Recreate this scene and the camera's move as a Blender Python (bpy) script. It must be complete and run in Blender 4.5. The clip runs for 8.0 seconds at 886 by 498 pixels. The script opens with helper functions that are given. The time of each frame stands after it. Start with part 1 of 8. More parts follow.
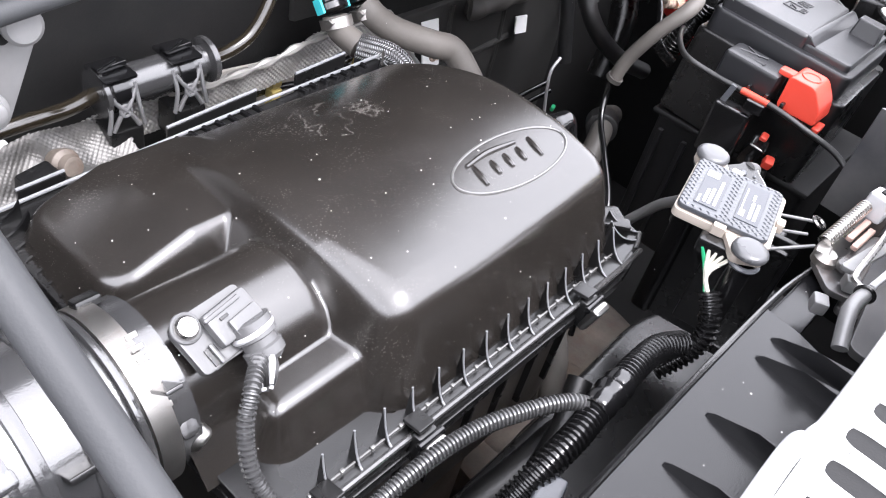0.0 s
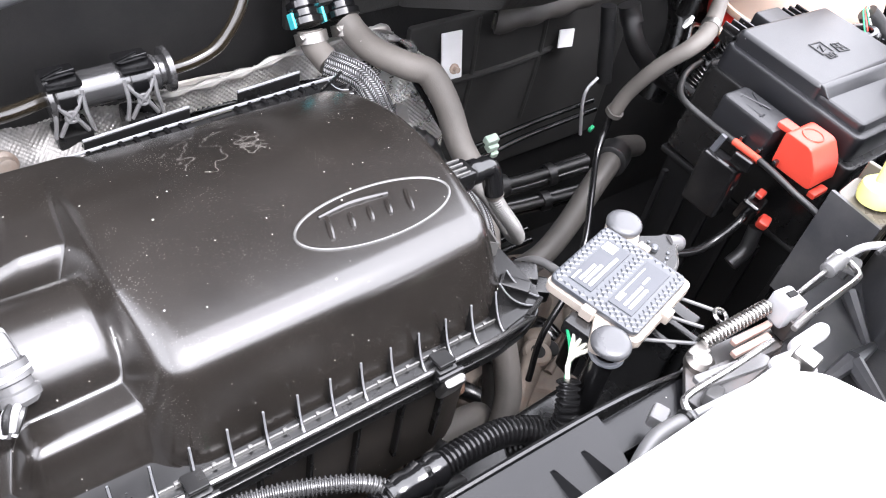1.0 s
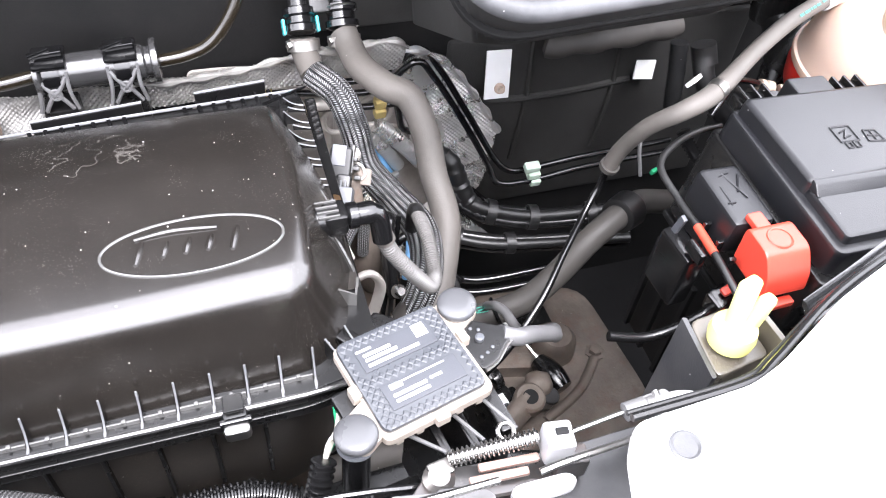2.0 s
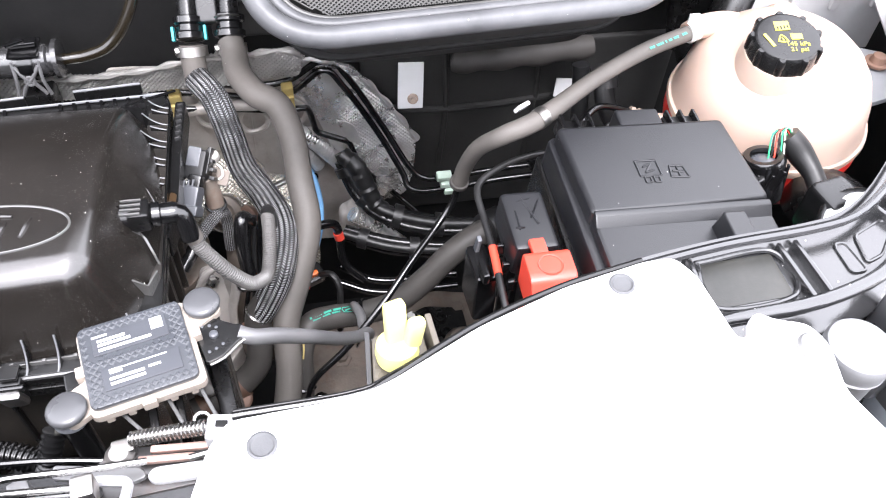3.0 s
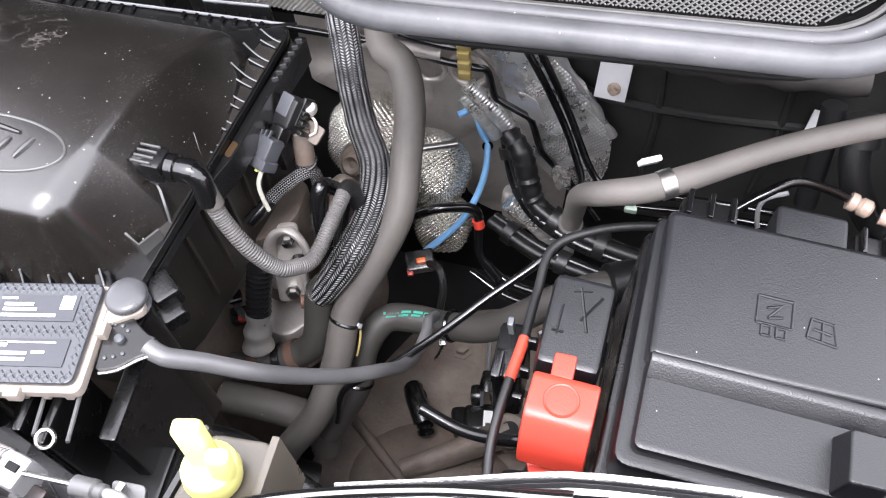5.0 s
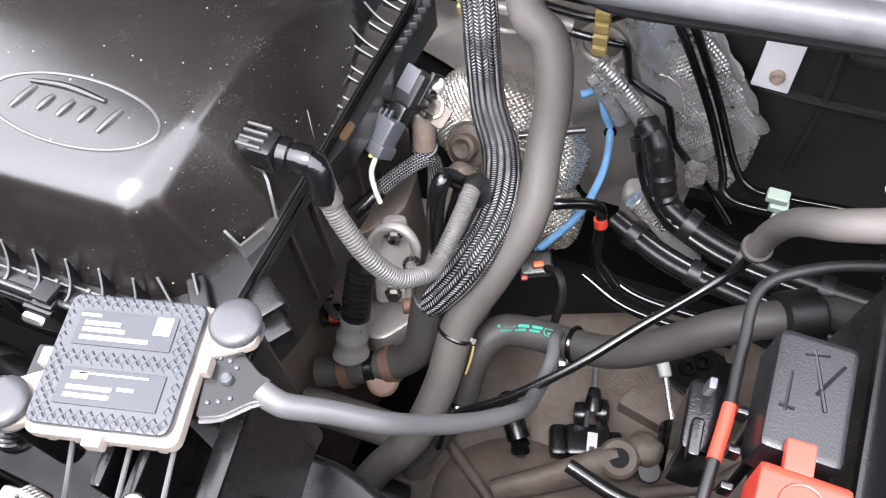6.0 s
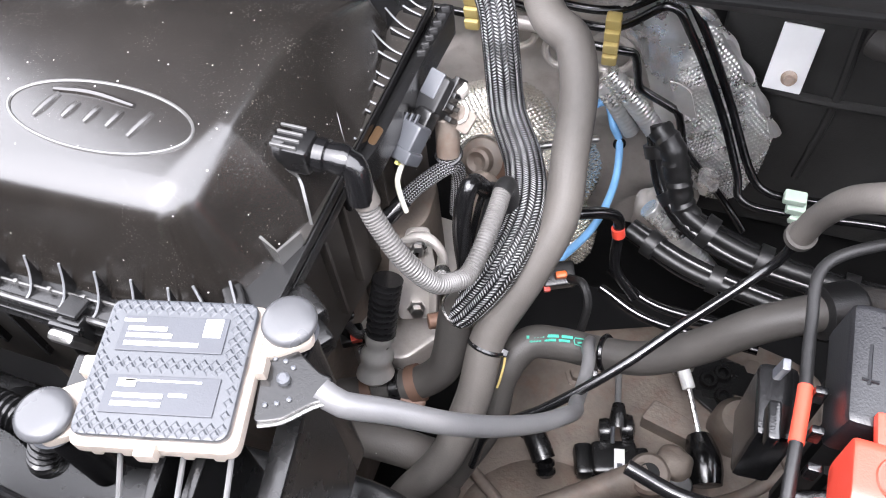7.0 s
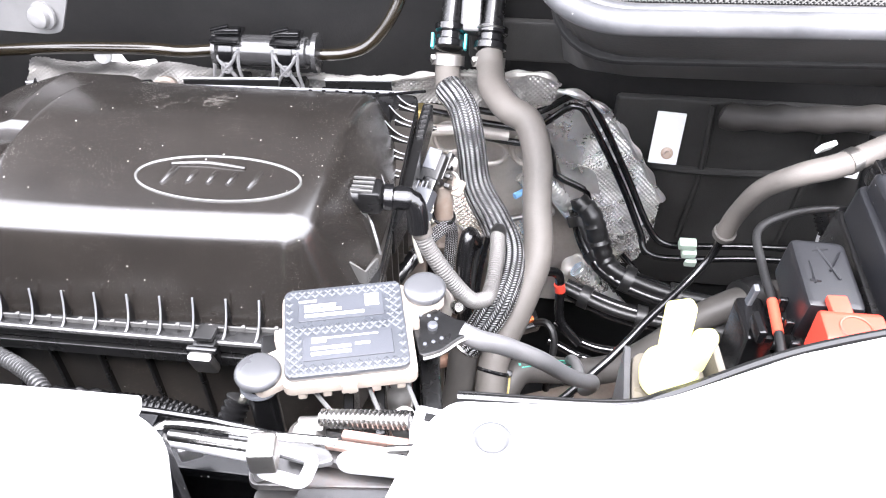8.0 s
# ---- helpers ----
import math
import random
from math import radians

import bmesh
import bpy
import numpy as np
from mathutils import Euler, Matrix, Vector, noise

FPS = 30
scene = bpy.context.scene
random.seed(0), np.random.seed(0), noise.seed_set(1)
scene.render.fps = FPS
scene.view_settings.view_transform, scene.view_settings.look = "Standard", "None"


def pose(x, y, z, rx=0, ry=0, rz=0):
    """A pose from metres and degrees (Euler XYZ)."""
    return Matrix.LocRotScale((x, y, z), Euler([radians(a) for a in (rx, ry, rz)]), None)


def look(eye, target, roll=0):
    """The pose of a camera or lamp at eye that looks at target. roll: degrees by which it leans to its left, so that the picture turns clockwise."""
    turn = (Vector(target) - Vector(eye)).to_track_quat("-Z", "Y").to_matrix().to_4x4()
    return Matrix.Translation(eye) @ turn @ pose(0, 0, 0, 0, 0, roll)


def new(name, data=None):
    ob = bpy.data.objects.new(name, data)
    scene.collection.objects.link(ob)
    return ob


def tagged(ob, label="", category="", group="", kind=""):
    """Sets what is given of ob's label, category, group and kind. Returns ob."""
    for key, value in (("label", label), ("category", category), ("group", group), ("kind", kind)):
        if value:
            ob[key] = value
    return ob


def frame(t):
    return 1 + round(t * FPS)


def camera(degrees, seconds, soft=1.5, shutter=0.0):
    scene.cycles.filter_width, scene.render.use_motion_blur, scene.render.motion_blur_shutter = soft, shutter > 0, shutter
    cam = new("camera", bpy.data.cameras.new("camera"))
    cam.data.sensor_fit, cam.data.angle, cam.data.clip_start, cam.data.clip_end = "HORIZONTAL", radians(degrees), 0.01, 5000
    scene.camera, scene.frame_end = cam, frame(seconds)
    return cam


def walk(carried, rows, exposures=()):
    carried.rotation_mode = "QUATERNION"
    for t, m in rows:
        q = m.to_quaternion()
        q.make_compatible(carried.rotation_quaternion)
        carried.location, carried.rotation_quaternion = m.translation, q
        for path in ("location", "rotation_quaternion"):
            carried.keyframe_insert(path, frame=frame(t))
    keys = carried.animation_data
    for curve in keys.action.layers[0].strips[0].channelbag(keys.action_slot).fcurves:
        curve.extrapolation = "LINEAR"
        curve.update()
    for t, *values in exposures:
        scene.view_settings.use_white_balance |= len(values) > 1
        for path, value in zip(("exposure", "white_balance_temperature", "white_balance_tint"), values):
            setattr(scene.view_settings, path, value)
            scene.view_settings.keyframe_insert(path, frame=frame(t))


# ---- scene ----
# Engine bay of a van seen under the open bonnet: x to the vehicle's left, y to the bulkhead, z up.
cam = camera(57.0, 8.0, soft=1.1)
PATH = [
    (0, (-0.48, -0.188, 1.319), (0.787, 0.617, -0.002), 14.9),
    (0.5, (-0.399, -0.233, 1.354), (0.726, 0.687, -0.02), 13.4),
    (1, (-0.304, -0.271, 1.37), (0.678, 0.739, -0.049), 12.0),
    (1.2, (-0.245, -0.276, 1.373), (0.661, 0.772, -0.069), 11.2),
    (2.3, (0.02, -0.361, 1.435), (0.418, 0.871, -0.09), 5.7),
    (2.5, (0.071, -0.382, 1.449), (0.434, 0.862, -0.074), 5.2),
    (3, (0.166, -0.402, 1.471), (0.463, 0.839, -0.07), 4.2),
    (3.5, (0.309, -0.341, 1.468), (0.517, 0.889, -0.096), 2.3),
    (4, (0.41, -0.276, 1.436), (0.428, 0.974, -0.125), -0.7),
    (4.5, (0.404, -0.244, 1.42), (0.149, 0.999, -0.126), -3.5),
    (5, (0.364, -0.217, 1.401), (-0.093, 0.814, -0.251), -7.6),
    (5.2, (0.338, -0.2, 1.383), (-0.153, 0.774, -0.294), -8.4),
    (6.3, (0.248, -0.157, 1.322), (-0.275, 0.767, -0.373), -8.7),
    (6.5, (0.245, -0.162, 1.314), (-0.285, 0.776, -0.372), -9.1),
    (7, (0.226, -0.187, 1.311), (-0.258, 0.845, -0.325), -7.4),
    (7.2, (0.215, -0.207, 1.315), (-0.24, 0.907, -0.283), -6.7),
    (7.6, (0.166, -0.272, 1.328), (-0.157, 1.054, -0.134), -2.4),
    (8, (0.127, -0.382, 1.352), (-0.026, 1.063, -0.022), 0.0),
]
EXPOSURE = [(0.0, 2.55, 6200, 15), (1.0, 2.8, 6200, 15), (2.5, 2.95, 6200, 15), (3.0, 2.55, 6200, 15), (3.5, 2.0, 6200, 17), (4.0, 1.97, 6200, 17), (4.5, 2.1, 6200, 17), (5.0, 2.3, 6200, 16), (6.5, 2.7, 6200, 15), (7.5, 3.1, 6200, 15), (8.0, 3.35, 6200, 15)]
walk(cam, [(t, look(eye, target, roll)) for t, eye, target, roll in PATH], exposures=EXPOSURE)

# ---- light: bright overcast sky ----
world = bpy.data.worlds.new("sky")
scene.world = world
world.use_nodes = True
wn = world.node_tree
sky = wn.nodes.new("ShaderNodeTexSky")
sky.sky_type = "NISHITA"
sky.sun_disc = False
sky.sun_elevation = radians(66)
sky.sun_rotation = radians(190)
sky.air_density = 1.0
sky.dust_density = 6.0
sky.ozone_density = 1.0
cloud = wn.nodes.new("ShaderNodeHueSaturation")
cloud.inputs["Saturation"].default_value = 0.25
wn.links.new(sky.outputs[0], cloud.inputs["Color"])
veil = wn.nodes.new("ShaderNodeMix")  # a layer of cloud
veil.data_type = "RGBA"
veil.inputs[0].default_value = 0.75
# a bright even veil
up = wn.nodes.new("ShaderNodeTexCoord")
axis = wn.nodes.new("ShaderNodeSeparateXYZ")
dome = wn.nodes.new("ShaderNodeMix")
dome.data_type = "RGBA"
dome.inputs[6].default_value = (7.4, 7.4, 7.5, 1)
dome.inputs[7].default_value = (7.2, 7.2, 7.3, 1)
wn.links.new(up.outputs["Generated"], axis.inputs[0])
wn.links.new(axis.outputs[2], dome.inputs[0])
wn.links.new(dome.outputs[2], veil.inputs[7])
wn.links.new(cloud.outputs[0], veil.inputs[6])
wn.links.new(veil.outputs[2], wn.nodes["Background"].inputs[0])
wn.nodes["Background"].inputs[1].default_value = 0.15

sun_data = bpy.data.lights.new("sun", "SUN")
sun_data.energy = 0.7
sun_data.angle = radians(22)
sun_data.color = (1.0, 0.98, 0.96)
sun = new("sun", sun_data)
sun.matrix_world = look((0.35, -1.4, 4.2), (0.1, 0.0, 1.0))

# ---- materials ----
class Net:
    """A small builder for node materials."""

    def __init__(self, name):
        self.mat = bpy.data.materials.new(name)
        self.mat.use_nodes = True
        self.nt = self.mat.node_tree
        self.bsdf = self.nt.nodes["Principled BSDF"]
        self.co = self.nt.nodes.new("ShaderNodeTexCoord")

    def node(self, kind, **sets):
        n = self.nt.nodes.new(kind)
        for k, v in sets.items():
            n.inputs[k.replace("_", " ")].default_value = v
        return n

    def link(self, a, b):
        self.nt.links.new(a, b)

    def noise(self, scale, detail=4.0, rough=0.6, space="Object"):
        n = self.node("ShaderNodeTexNoise", Scale=scale, Detail=detail, Roughness=rough)
        self.link(self.co.outputs[space], n.inputs["Vector"])
        return n.outputs["Fac"]

    def ramp(self, src, lo, hi):
        n = self.nt.nodes.new("ShaderNodeMapRange")
        n.inputs["From Min"].default_value = lo
        n.inputs["From Max"].default_value = hi
        self.link(src, n.inputs["Value"])
        return n.outputs["Result"]

    def math(self, op, a, b=0.0):
        n = self.nt.nodes.new("ShaderNodeMath")
        n.operation = op
        for k, v in enumerate((a, b)):
            if isinstance(v, (int, float)):
                n.inputs[k].default_value = v
            else:
                self.link(v, n.inputs[k])
        return n.outputs[0]

    def mix(self, fac, a, b):
        n = self.nt.nodes.new("ShaderNodeMix")
        n.data_type = "RGBA"
        if isinstance(fac, (int, float)):
            n.inputs[0].default_value = fac
        else:
            self.link(fac, n.inputs[0])
        for k, v in ((6, a), (7, b)):
            if isinstance(v, tuple):
                n.inputs[k].default_value = (*v, 1)
            else:
                self.link(v, n.inputs[k])
        return n.outputs[2]

    def bump(self, height, strength, dist, normal=None):
        n = self.node("ShaderNodeBump", Strength=strength, Distance=dist)
        self.link(height, n.inputs["Height"])
        if normal:
            self.link(normal, n.inputs["Normal"])
        return n.outputs["Normal"]

    def axis(self, k, space="Object"):
        n = self.nt.nodes.new("ShaderNodeSeparateXYZ")
        self.link(self.co.outputs[space], n.inputs[0])
        return n.outputs[k]


def surface(name, base, rough=0.5, metal=0.0, grain=900.0, grain_bump=0.15, stain=0.25, dust=0.0, dust_col=(0.45, 0.42, 0.38),
            specks=0.0, vary=0.12, coat=0.0, spec=0.65, rust=0.0, tide=None, ior=1.5, grit=0.0):
    """Painted, moulded or cast surface: grain, blotches, dust film and bright specks."""
    w = Net(name)
    blot = w.noise(14, 5, 0.65)
    fine = w.noise(grain, 2, 0.5)
    dark = tuple(c * (1 - vary) for c in base)
    lite = tuple(min(1, c * (1 + vary) + 0.001) for c in base)
    col = w.mix(w.ramp(blot, 0.3, 0.7), dark, lite)
    if rust:
        col = w.mix(w.math("MULTIPLY", w.ramp(w.noise(38, 6, 0.7), 0.5, 0.68), rust), col, (0.16, 0.07, 0.035))
    if dust:
        film = w.math("MULTIPLY", w.ramp(w.noise(9, 6, 0.7), 0.35, 0.75), dust)
        col = w.mix(film, col, dust_col)
    rgh = w.math("ADD", rough - stain * 0.5, w.math("MULTIPLY", blot, stain))
    if tide:
        wob = w.noise(48, 2, 0.4)
        line = w.math("LESS_THAN", w.math("ABSOLUTE", w.math("SUBTRACT", wob, 0.55)), 0.012)
        g = w.node("ShaderNodeVectorMath")
        g.operation = "DISTANCE"
        w.link(w.co.outputs["Object"], g.inputs[0])
        g.inputs[1].default_value = tide
        near = w.math("LESS_THAN", g.outputs["Value"], 0.036)
        col = w.mix(w.math("MULTIPLY", w.math("MULTIPLY", line, near), 0.5), col, (0.13, 0.12, 0.11))
    if specks:
        v = w.node("ShaderNodeTexVoronoi", Scale=280.0)
        w.link(w.co.outputs["Object"], v.inputs["Vector"])
        near = w.math("LESS_THAN", v.outputs["Distance"], w.math("MULTIPLY", w.ramp(w.noise(60), 0.3, 0.75), 0.2))
        pick = w.nt.nodes.new("ShaderNodeSeparateColor")
        w.link(v.outputs["Color"], pick.inputs[0])
        few = w.math("GREATER_THAN", pick.outputs[0], 1 - specks)
        dot = w.math("MULTIPLY", near, few)
        col = w.mix(dot, col, (0.75, 0.73, 0.7))
        rgh = w.math("MAXIMUM", rgh, w.math("MULTIPLY", dot, 0.8))
    if grit:
        # fine pale dust grains gathered in patches
        v = w.node("ShaderNodeTexVoronoi", Scale=620.0)
        w.link(w.co.outputs["Object"], v.inputs["Vector"])
        patch = w.ramp(w.noise(18, 5, 0.7), 0.40, 0.72)
        grain_dot = w.math("LESS_THAN", v.outputs["Distance"], w.math("MULTIPLY", patch, 0.27))
        col = w.mix(w.math("MULTIPLY", grain_dot, grit), col, (0.30, 0.26, 0.22))
        rgh = w.math("MAXIMUM", rgh, w.math("MULTIPLY", grain_dot, 0.7))
    w.link(col, w.bsdf.inputs["Base Color"])
    w.link(rgh, w.bsdf.inputs["Roughness"])
    w.bsdf.inputs["Metallic"].default_value = metal
    w.bsdf.inputs["Specular IOR Level"].default_value = spec
    w.bsdf.inputs["IOR"].default_value = ior
    w.bsdf.inputs["Coat Weight"].default_value = coat
    w.bsdf.inputs["Coat Roughness"].default_value = max(0.1, rough - 0.02)
    n = w.bump(fine, grain_bump, 0.0006)
    n = w.bump(blot, 0.025, 0.004, n)
    w.link(n, w.bsdf.inputs["Normal"])
    return w.mat


def weave(name, dark, lite, columns, pitch, rough=0.35):
    """Braided sleeve: columns of slanted stitches over the tube's own coordinates."""
    w = Net(name)
    u, v = w.axis(0, "UV"), w.axis(1, "UV")
    col = w.math("MULTIPLY", u, columns)
    ridge = w.math("ABSOLUTE", w.math("SINE", w.math("MULTIPLY", col, 3.1416)))
    lean = w.math("PINGPONG", col, 1.0)
    stitch = w.math("SINE", w.math("MULTIPLY", w.math("ADD", w.math("DIVIDE", v, pitch), w.math("MULTIPLY", lean, 1.1)), 6.2832))
    hi = w.math("MULTIPLY", ridge, w.math("ADD", 0.55, w.math("MULTIPLY", stitch, 0.45)))
    # stitch crests painted pale for the glints on glossy black braid
    tone = w.mix(w.math("MULTIPLY", w.ramp(hi, 0.3, 0.85), w.ramp(w.noise(50), 0.25, 0.55)), dark, lite)
    w.link(tone, w.bsdf.inputs["Base Color"])
    w.bsdf.inputs["Roughness"].default_value = rough
    w.bsdf.inputs["Specular IOR Level"].default_value = 0.8
    w.link(w.bump(hi, 1.0, 0.0016), w.bsdf.inputs["Normal"])
    return w.mat


M_COVER = surface("black_moulded_plastic", (0.0115, 0.0099, 0.0087), 0.22, ior=1.62, grain=2600, grain_bump=0.06, stain=0.10, dust=0.025, dust_col=(0.40, 0.34, 0.29), specks=0.09, spec=0.9, tide=(0.02, 0.05, 0.19), grit=0.03)
M_DIRT = surface("dried_dirt", (0.13, 0.115, 0.10), 0.8, vary=0.3)
# base colour lifted to carry the sky glint on thin black edges
M_FIN = surface("glint_black_plastic", (0.085, 0.084, 0.082), 0.17, stain=0.2, dust=0.05, spec=0.9, ior=1.6)
M_TRAY = surface("dusty_black_plastic", (0.013, 0.012, 0.011), 0.35, stain=0.25, dust=0.22, dust_col=(0.10, 0.08, 0.065), specks=0.05, spec=0.6, grit=0.5)
M_BLACK = surface("black_plastic", (0.005, 0.005, 0.0053), 0.27, stain=0.2, dust=0.010)
M_GLOSS = surface("glossy_black_plastic", (0.004, 0.004, 0.0045), 0.14, stain=0.10, dust=0.006, specks=0.01, spec=0.9)
M_FELT = surface("black_insulation", (0.0048, 0.0048, 0.0050), 0.75, grain=500, grain_bump=0.5, dust=0.015, spec=0.25)
M_PAD = surface("dusty_black_padding", (0.0240, 0.0236, 0.0229), 0.6, grain=500, grain_bump=0.5, dust=0.05, dust_col=(0.2, 0.19, 0.18), spec=0.35, vary=0.25)
M_ROLL = surface("grimy_padding_roll", (0.024, 0.022, 0.020), 0.7, dust=0.2, dust_col=(0.12, 0.1, 0.085), vary=0.3)
# black plastic with the sky's reflection lifted into its base colour
M_RAIL = surface("lightened_black_plastic", (0.03, 0.03, 0.031), 0.22, dust=0.05, spec=0.9, ior=1.6)
M_AMBER = surface("amber_black_pipe", (0.014, 0.011, 0.007), 0.12, spec=0.9)
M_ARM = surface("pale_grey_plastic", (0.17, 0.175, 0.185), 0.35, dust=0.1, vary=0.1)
M_BAY = surface("dark_painted_metal", (0.005, 0.005, 0.0055), 0.6, dust=0.008, spec=0.3)
M_SHROUD = surface("black_shroud_plastic", (0.0050, 0.0052, 0.0064), 0.22, stain=0.2, dust=0.012, specks=0.12, spec=0.45)
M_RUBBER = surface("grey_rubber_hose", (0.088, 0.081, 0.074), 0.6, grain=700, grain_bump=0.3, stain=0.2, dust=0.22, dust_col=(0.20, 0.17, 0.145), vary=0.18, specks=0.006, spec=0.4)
# darker copy of M_RUBBER, with the bonnet's shade put into its colour
M_RUBBER_LOW = surface("shaded_grey_rubber_hose", (0.046, 0.043, 0.040), 0.55, grain=700, grain_bump=0.3, stain=0.2, dust=0.16, dust_col=(0.16, 0.14, 0.12), vary=0.18, spec=0.4)
M_RUBBER_DARK = surface("black_rubber", (0.006, 0.006, 0.0064), 0.42, grain=700, grain_bump=0.3, dust=0.012)
M_CORR = surface("grey_conduit", (0.105, 0.101, 0.097), 0.42, dust=0.03)
M_CORR_DARK = surface("dark_grey_conduit", (0.041, 0.041, 0.042), 0.25, dust=0.02, spec=0.9)
M_CONDUIT = surface("black_conduit", (0.005, 0.005, 0.0055), 0.22, dust=0.01)
M_BRAID = weave("black_braided_sleeve", (0.007, 0.007, 0.008), (0.52, 0.52, 0.53), 18, 0.0021, 0.2)
M_SLEEVE = surface("pale_grey_sleeve", (0.105, 0.105, 0.108), 0.36, dust=0.1, spec=0.8)
M_FOIL_SCORCH = surface("scorched_foil", (0.90, 0.84, 0.76), 0.2, 0.85, dust=0.05, vary=0.2, rust=0.28)
M_FOIL_PLAIN = surface("aluminium_foil", (0.84, 0.83, 0.81), 0.28, 0.8, dust=0.10, vary=0.15, rust=0.05)
M_DOME = surface("dark_grey_satin_plastic", (0.066, 0.067, 0.071), 0.30, grain_bump=0.05, spec=0.6, ior=1.55)
M_STEEL = surface("bright_steel", (0.50, 0.49, 0.475), 0.28, 1.0, dust=0.05)
M_ZINC = surface("zinc_plated_steel", (0.33, 0.32, 0.305), 0.4, 1.0, dust=0.1, rust=0.25)
M_RUSTY = surface("rusty_steel", (0.15, 0.088, 0.062), 0.55, 0.3, rust=0.5, vary=0.3)
M_ALLOY = surface("cast_alloy", (0.185, 0.155, 0.130), 0.6, 0.2, grain=260, grain_bump=0.8, dust=0.6, dust_col=(0.085, 0.062, 0.046), rust=0.4, vary=0.4, specks=0.01)
M_ALLOY_LIGHT = surface("light_cast_alloy", (0.52, 0.49, 0.46), 0.4, 0.35, grain=400, grain_bump=0.4, dust=0.25, dust_col=(0.3, 0.26, 0.22), rust=0.2, vary=0.2)
M_FITTING = surface("clear_amber_plastic", (0.40, 0.31, 0.25), 0.25)
M_WHITE = surface("white_paint", (0.82, 0.82, 0.82), 0.22, stain=0.06, dust=0.05, vary=0.02, coat=0.6)
M_WHITE_PL = surface("white_plastic", (0.75, 0.75, 0.73), 0.4, vary=0.04)
M_GREYMETAL = surface("grey_primed_metal", (0.459, 0.459, 0.472), 0.35, 0.2, dust=0.15, vary=0.1)
M_BRACKET = surface("dull_grey_steel", (0.17, 0.17, 0.172), 0.4, 0.3, dust=0.1, vary=0.15)
M_FOIL_DULL = surface("dull_foil", (0.42, 0.41, 0.39), 0.3, 0.6, dust=0.25, dust_col=(0.2, 0.17, 0.15), vary=0.25)
M_FOIL_GREY = surface("grimy_foil", (0.12, 0.117, 0.112), 0.45, 0.6, dust=0.3, dust_col=(0.12, 0.1, 0.09), vary=0.3)
M_WING = surface("pale_primed_metal", (0.62, 0.62, 0.63), 0.35, 0.1, dust=0.2, vary=0.08)
M_SEAL = surface("grey_rubber_seal", (0.046, 0.047, 0.050), 0.42, stain=0.35, dust=0.42, dust_col=(0.20, 0.20, 0.205), specks=0.06, spec=0.45, vary=0.3)
M_WIRE = surface("grey_wire_mesh", (0.062, 0.061, 0.059), 0.4, 0.2, dust=0.1)
M_RED = surface("red_plastic", (0.66, 0.06, 0.035), 0.38, vary=0.06)
M_REDTAPE = surface("red_tape", (0.6, 0.06, 0.03), 0.5)
M_YELLOW = surface("yellow_plastic", (0.85, 0.81, 0.27), 0.4, vary=0.05)
M_CREAM = surface("aged_translucent_plastic", (0.11, 0.098, 0.08), 0.3, dust=0.3, dust_col=(0.2, 0.17, 0.13))
M_CLIPYEL = surface("yellow_clip_plastic", (0.46, 0.35, 0.10), 0.5, dust=0.2)
M_MODULE = surface("slate_grey_plastic", (0.042, 0.046, 0.054), 0.30, dust=0.04, spec=0.9)
M_MODBASE = surface("cast_module_base", (0.43, 0.375, 0.325), 0.4, 0.15, dust=0.15, rust=0.1)
M_MAF = surface("grey_sensor_plastic", (0.085, 0.085, 0.087), 0.22, dust=0.03, spec=0.6)
M_LABEL = surface("label_print", (0.8, 0.8, 0.8), 0.5, vary=0.05)
M_LABELBG = surface("label_grey", (0.050, 0.053, 0.062), 0.42)
M_FUSE = surface("fuse_box_plastic", (0.0070, 0.0074, 0.0092), 0.36, grain=1000, grain_bump=0.28, stain=0.12, dust=0.008, specks=0.02, ior=1.6, spec=0.55)
M_BLUE = surface("blue_sleeve", (0.22, 0.48, 0.82), 0.45)
M_CYAN = surface("cyan_ring", (0.05, 0.5, 0.55), 0.4)
M_ORANGE = surface("orange_plastic", (0.8, 0.16, 0.02), 0.4)
M_GREENPRINT = surface("green_print", (0.06, 0.4, 0.3), 0.5)
M_GREENWIRE = surface("green_wire", (0.02, 0.35, 0.15), 0.45)
M_MINT = surface("pale_green_plastic", (0.540, 0.675, 0.567), 0.5, dust=0.2)
M_GREYPL = surface("grey_connector_plastic", (0.075, 0.079, 0.088), 0.3)
M_WIREWHITE = surface("pale_wire", (0.6, 0.58, 0.5), 0.5)
M_ASPHALT = surface("asphalt", (0.05, 0.05, 0.05), 0.85, grain=120, grain_bump=0.6, vary=0.3, spec=0.3)
M_CAPPRINT = surface("yellow_print", (0.7, 0.62, 0.08), 0.5)
M_LENS = surface("headlamp_lens", (0.25, 0.27, 0.3), 0.08, dust=0.05, coat=0.5)


def tank_material(name, base, weight):
    w = Net(name)
    blot = w.noise(10, 4)
    w.link(w.mix(w.ramp(blot, 0.3, 0.7), tuple(c * 0.94 for c in base), base), w.bsdf.inputs["Base Color"])
    w.bsdf.inputs["Roughness"].default_value = 0.36
    w.bsdf.inputs["Subsurface Weight"].default_value = weight
    w.bsdf.inputs["Subsurface Radius"].default_value = (0.02, 0.012, 0.008)
    w.bsdf.inputs["Subsurface Scale"].default_value = 1.0
    w.link(w.bump(w.noise(120, 3), 0.1, 0.002), w.bsdf.inputs["Normal"])
    return w.mat


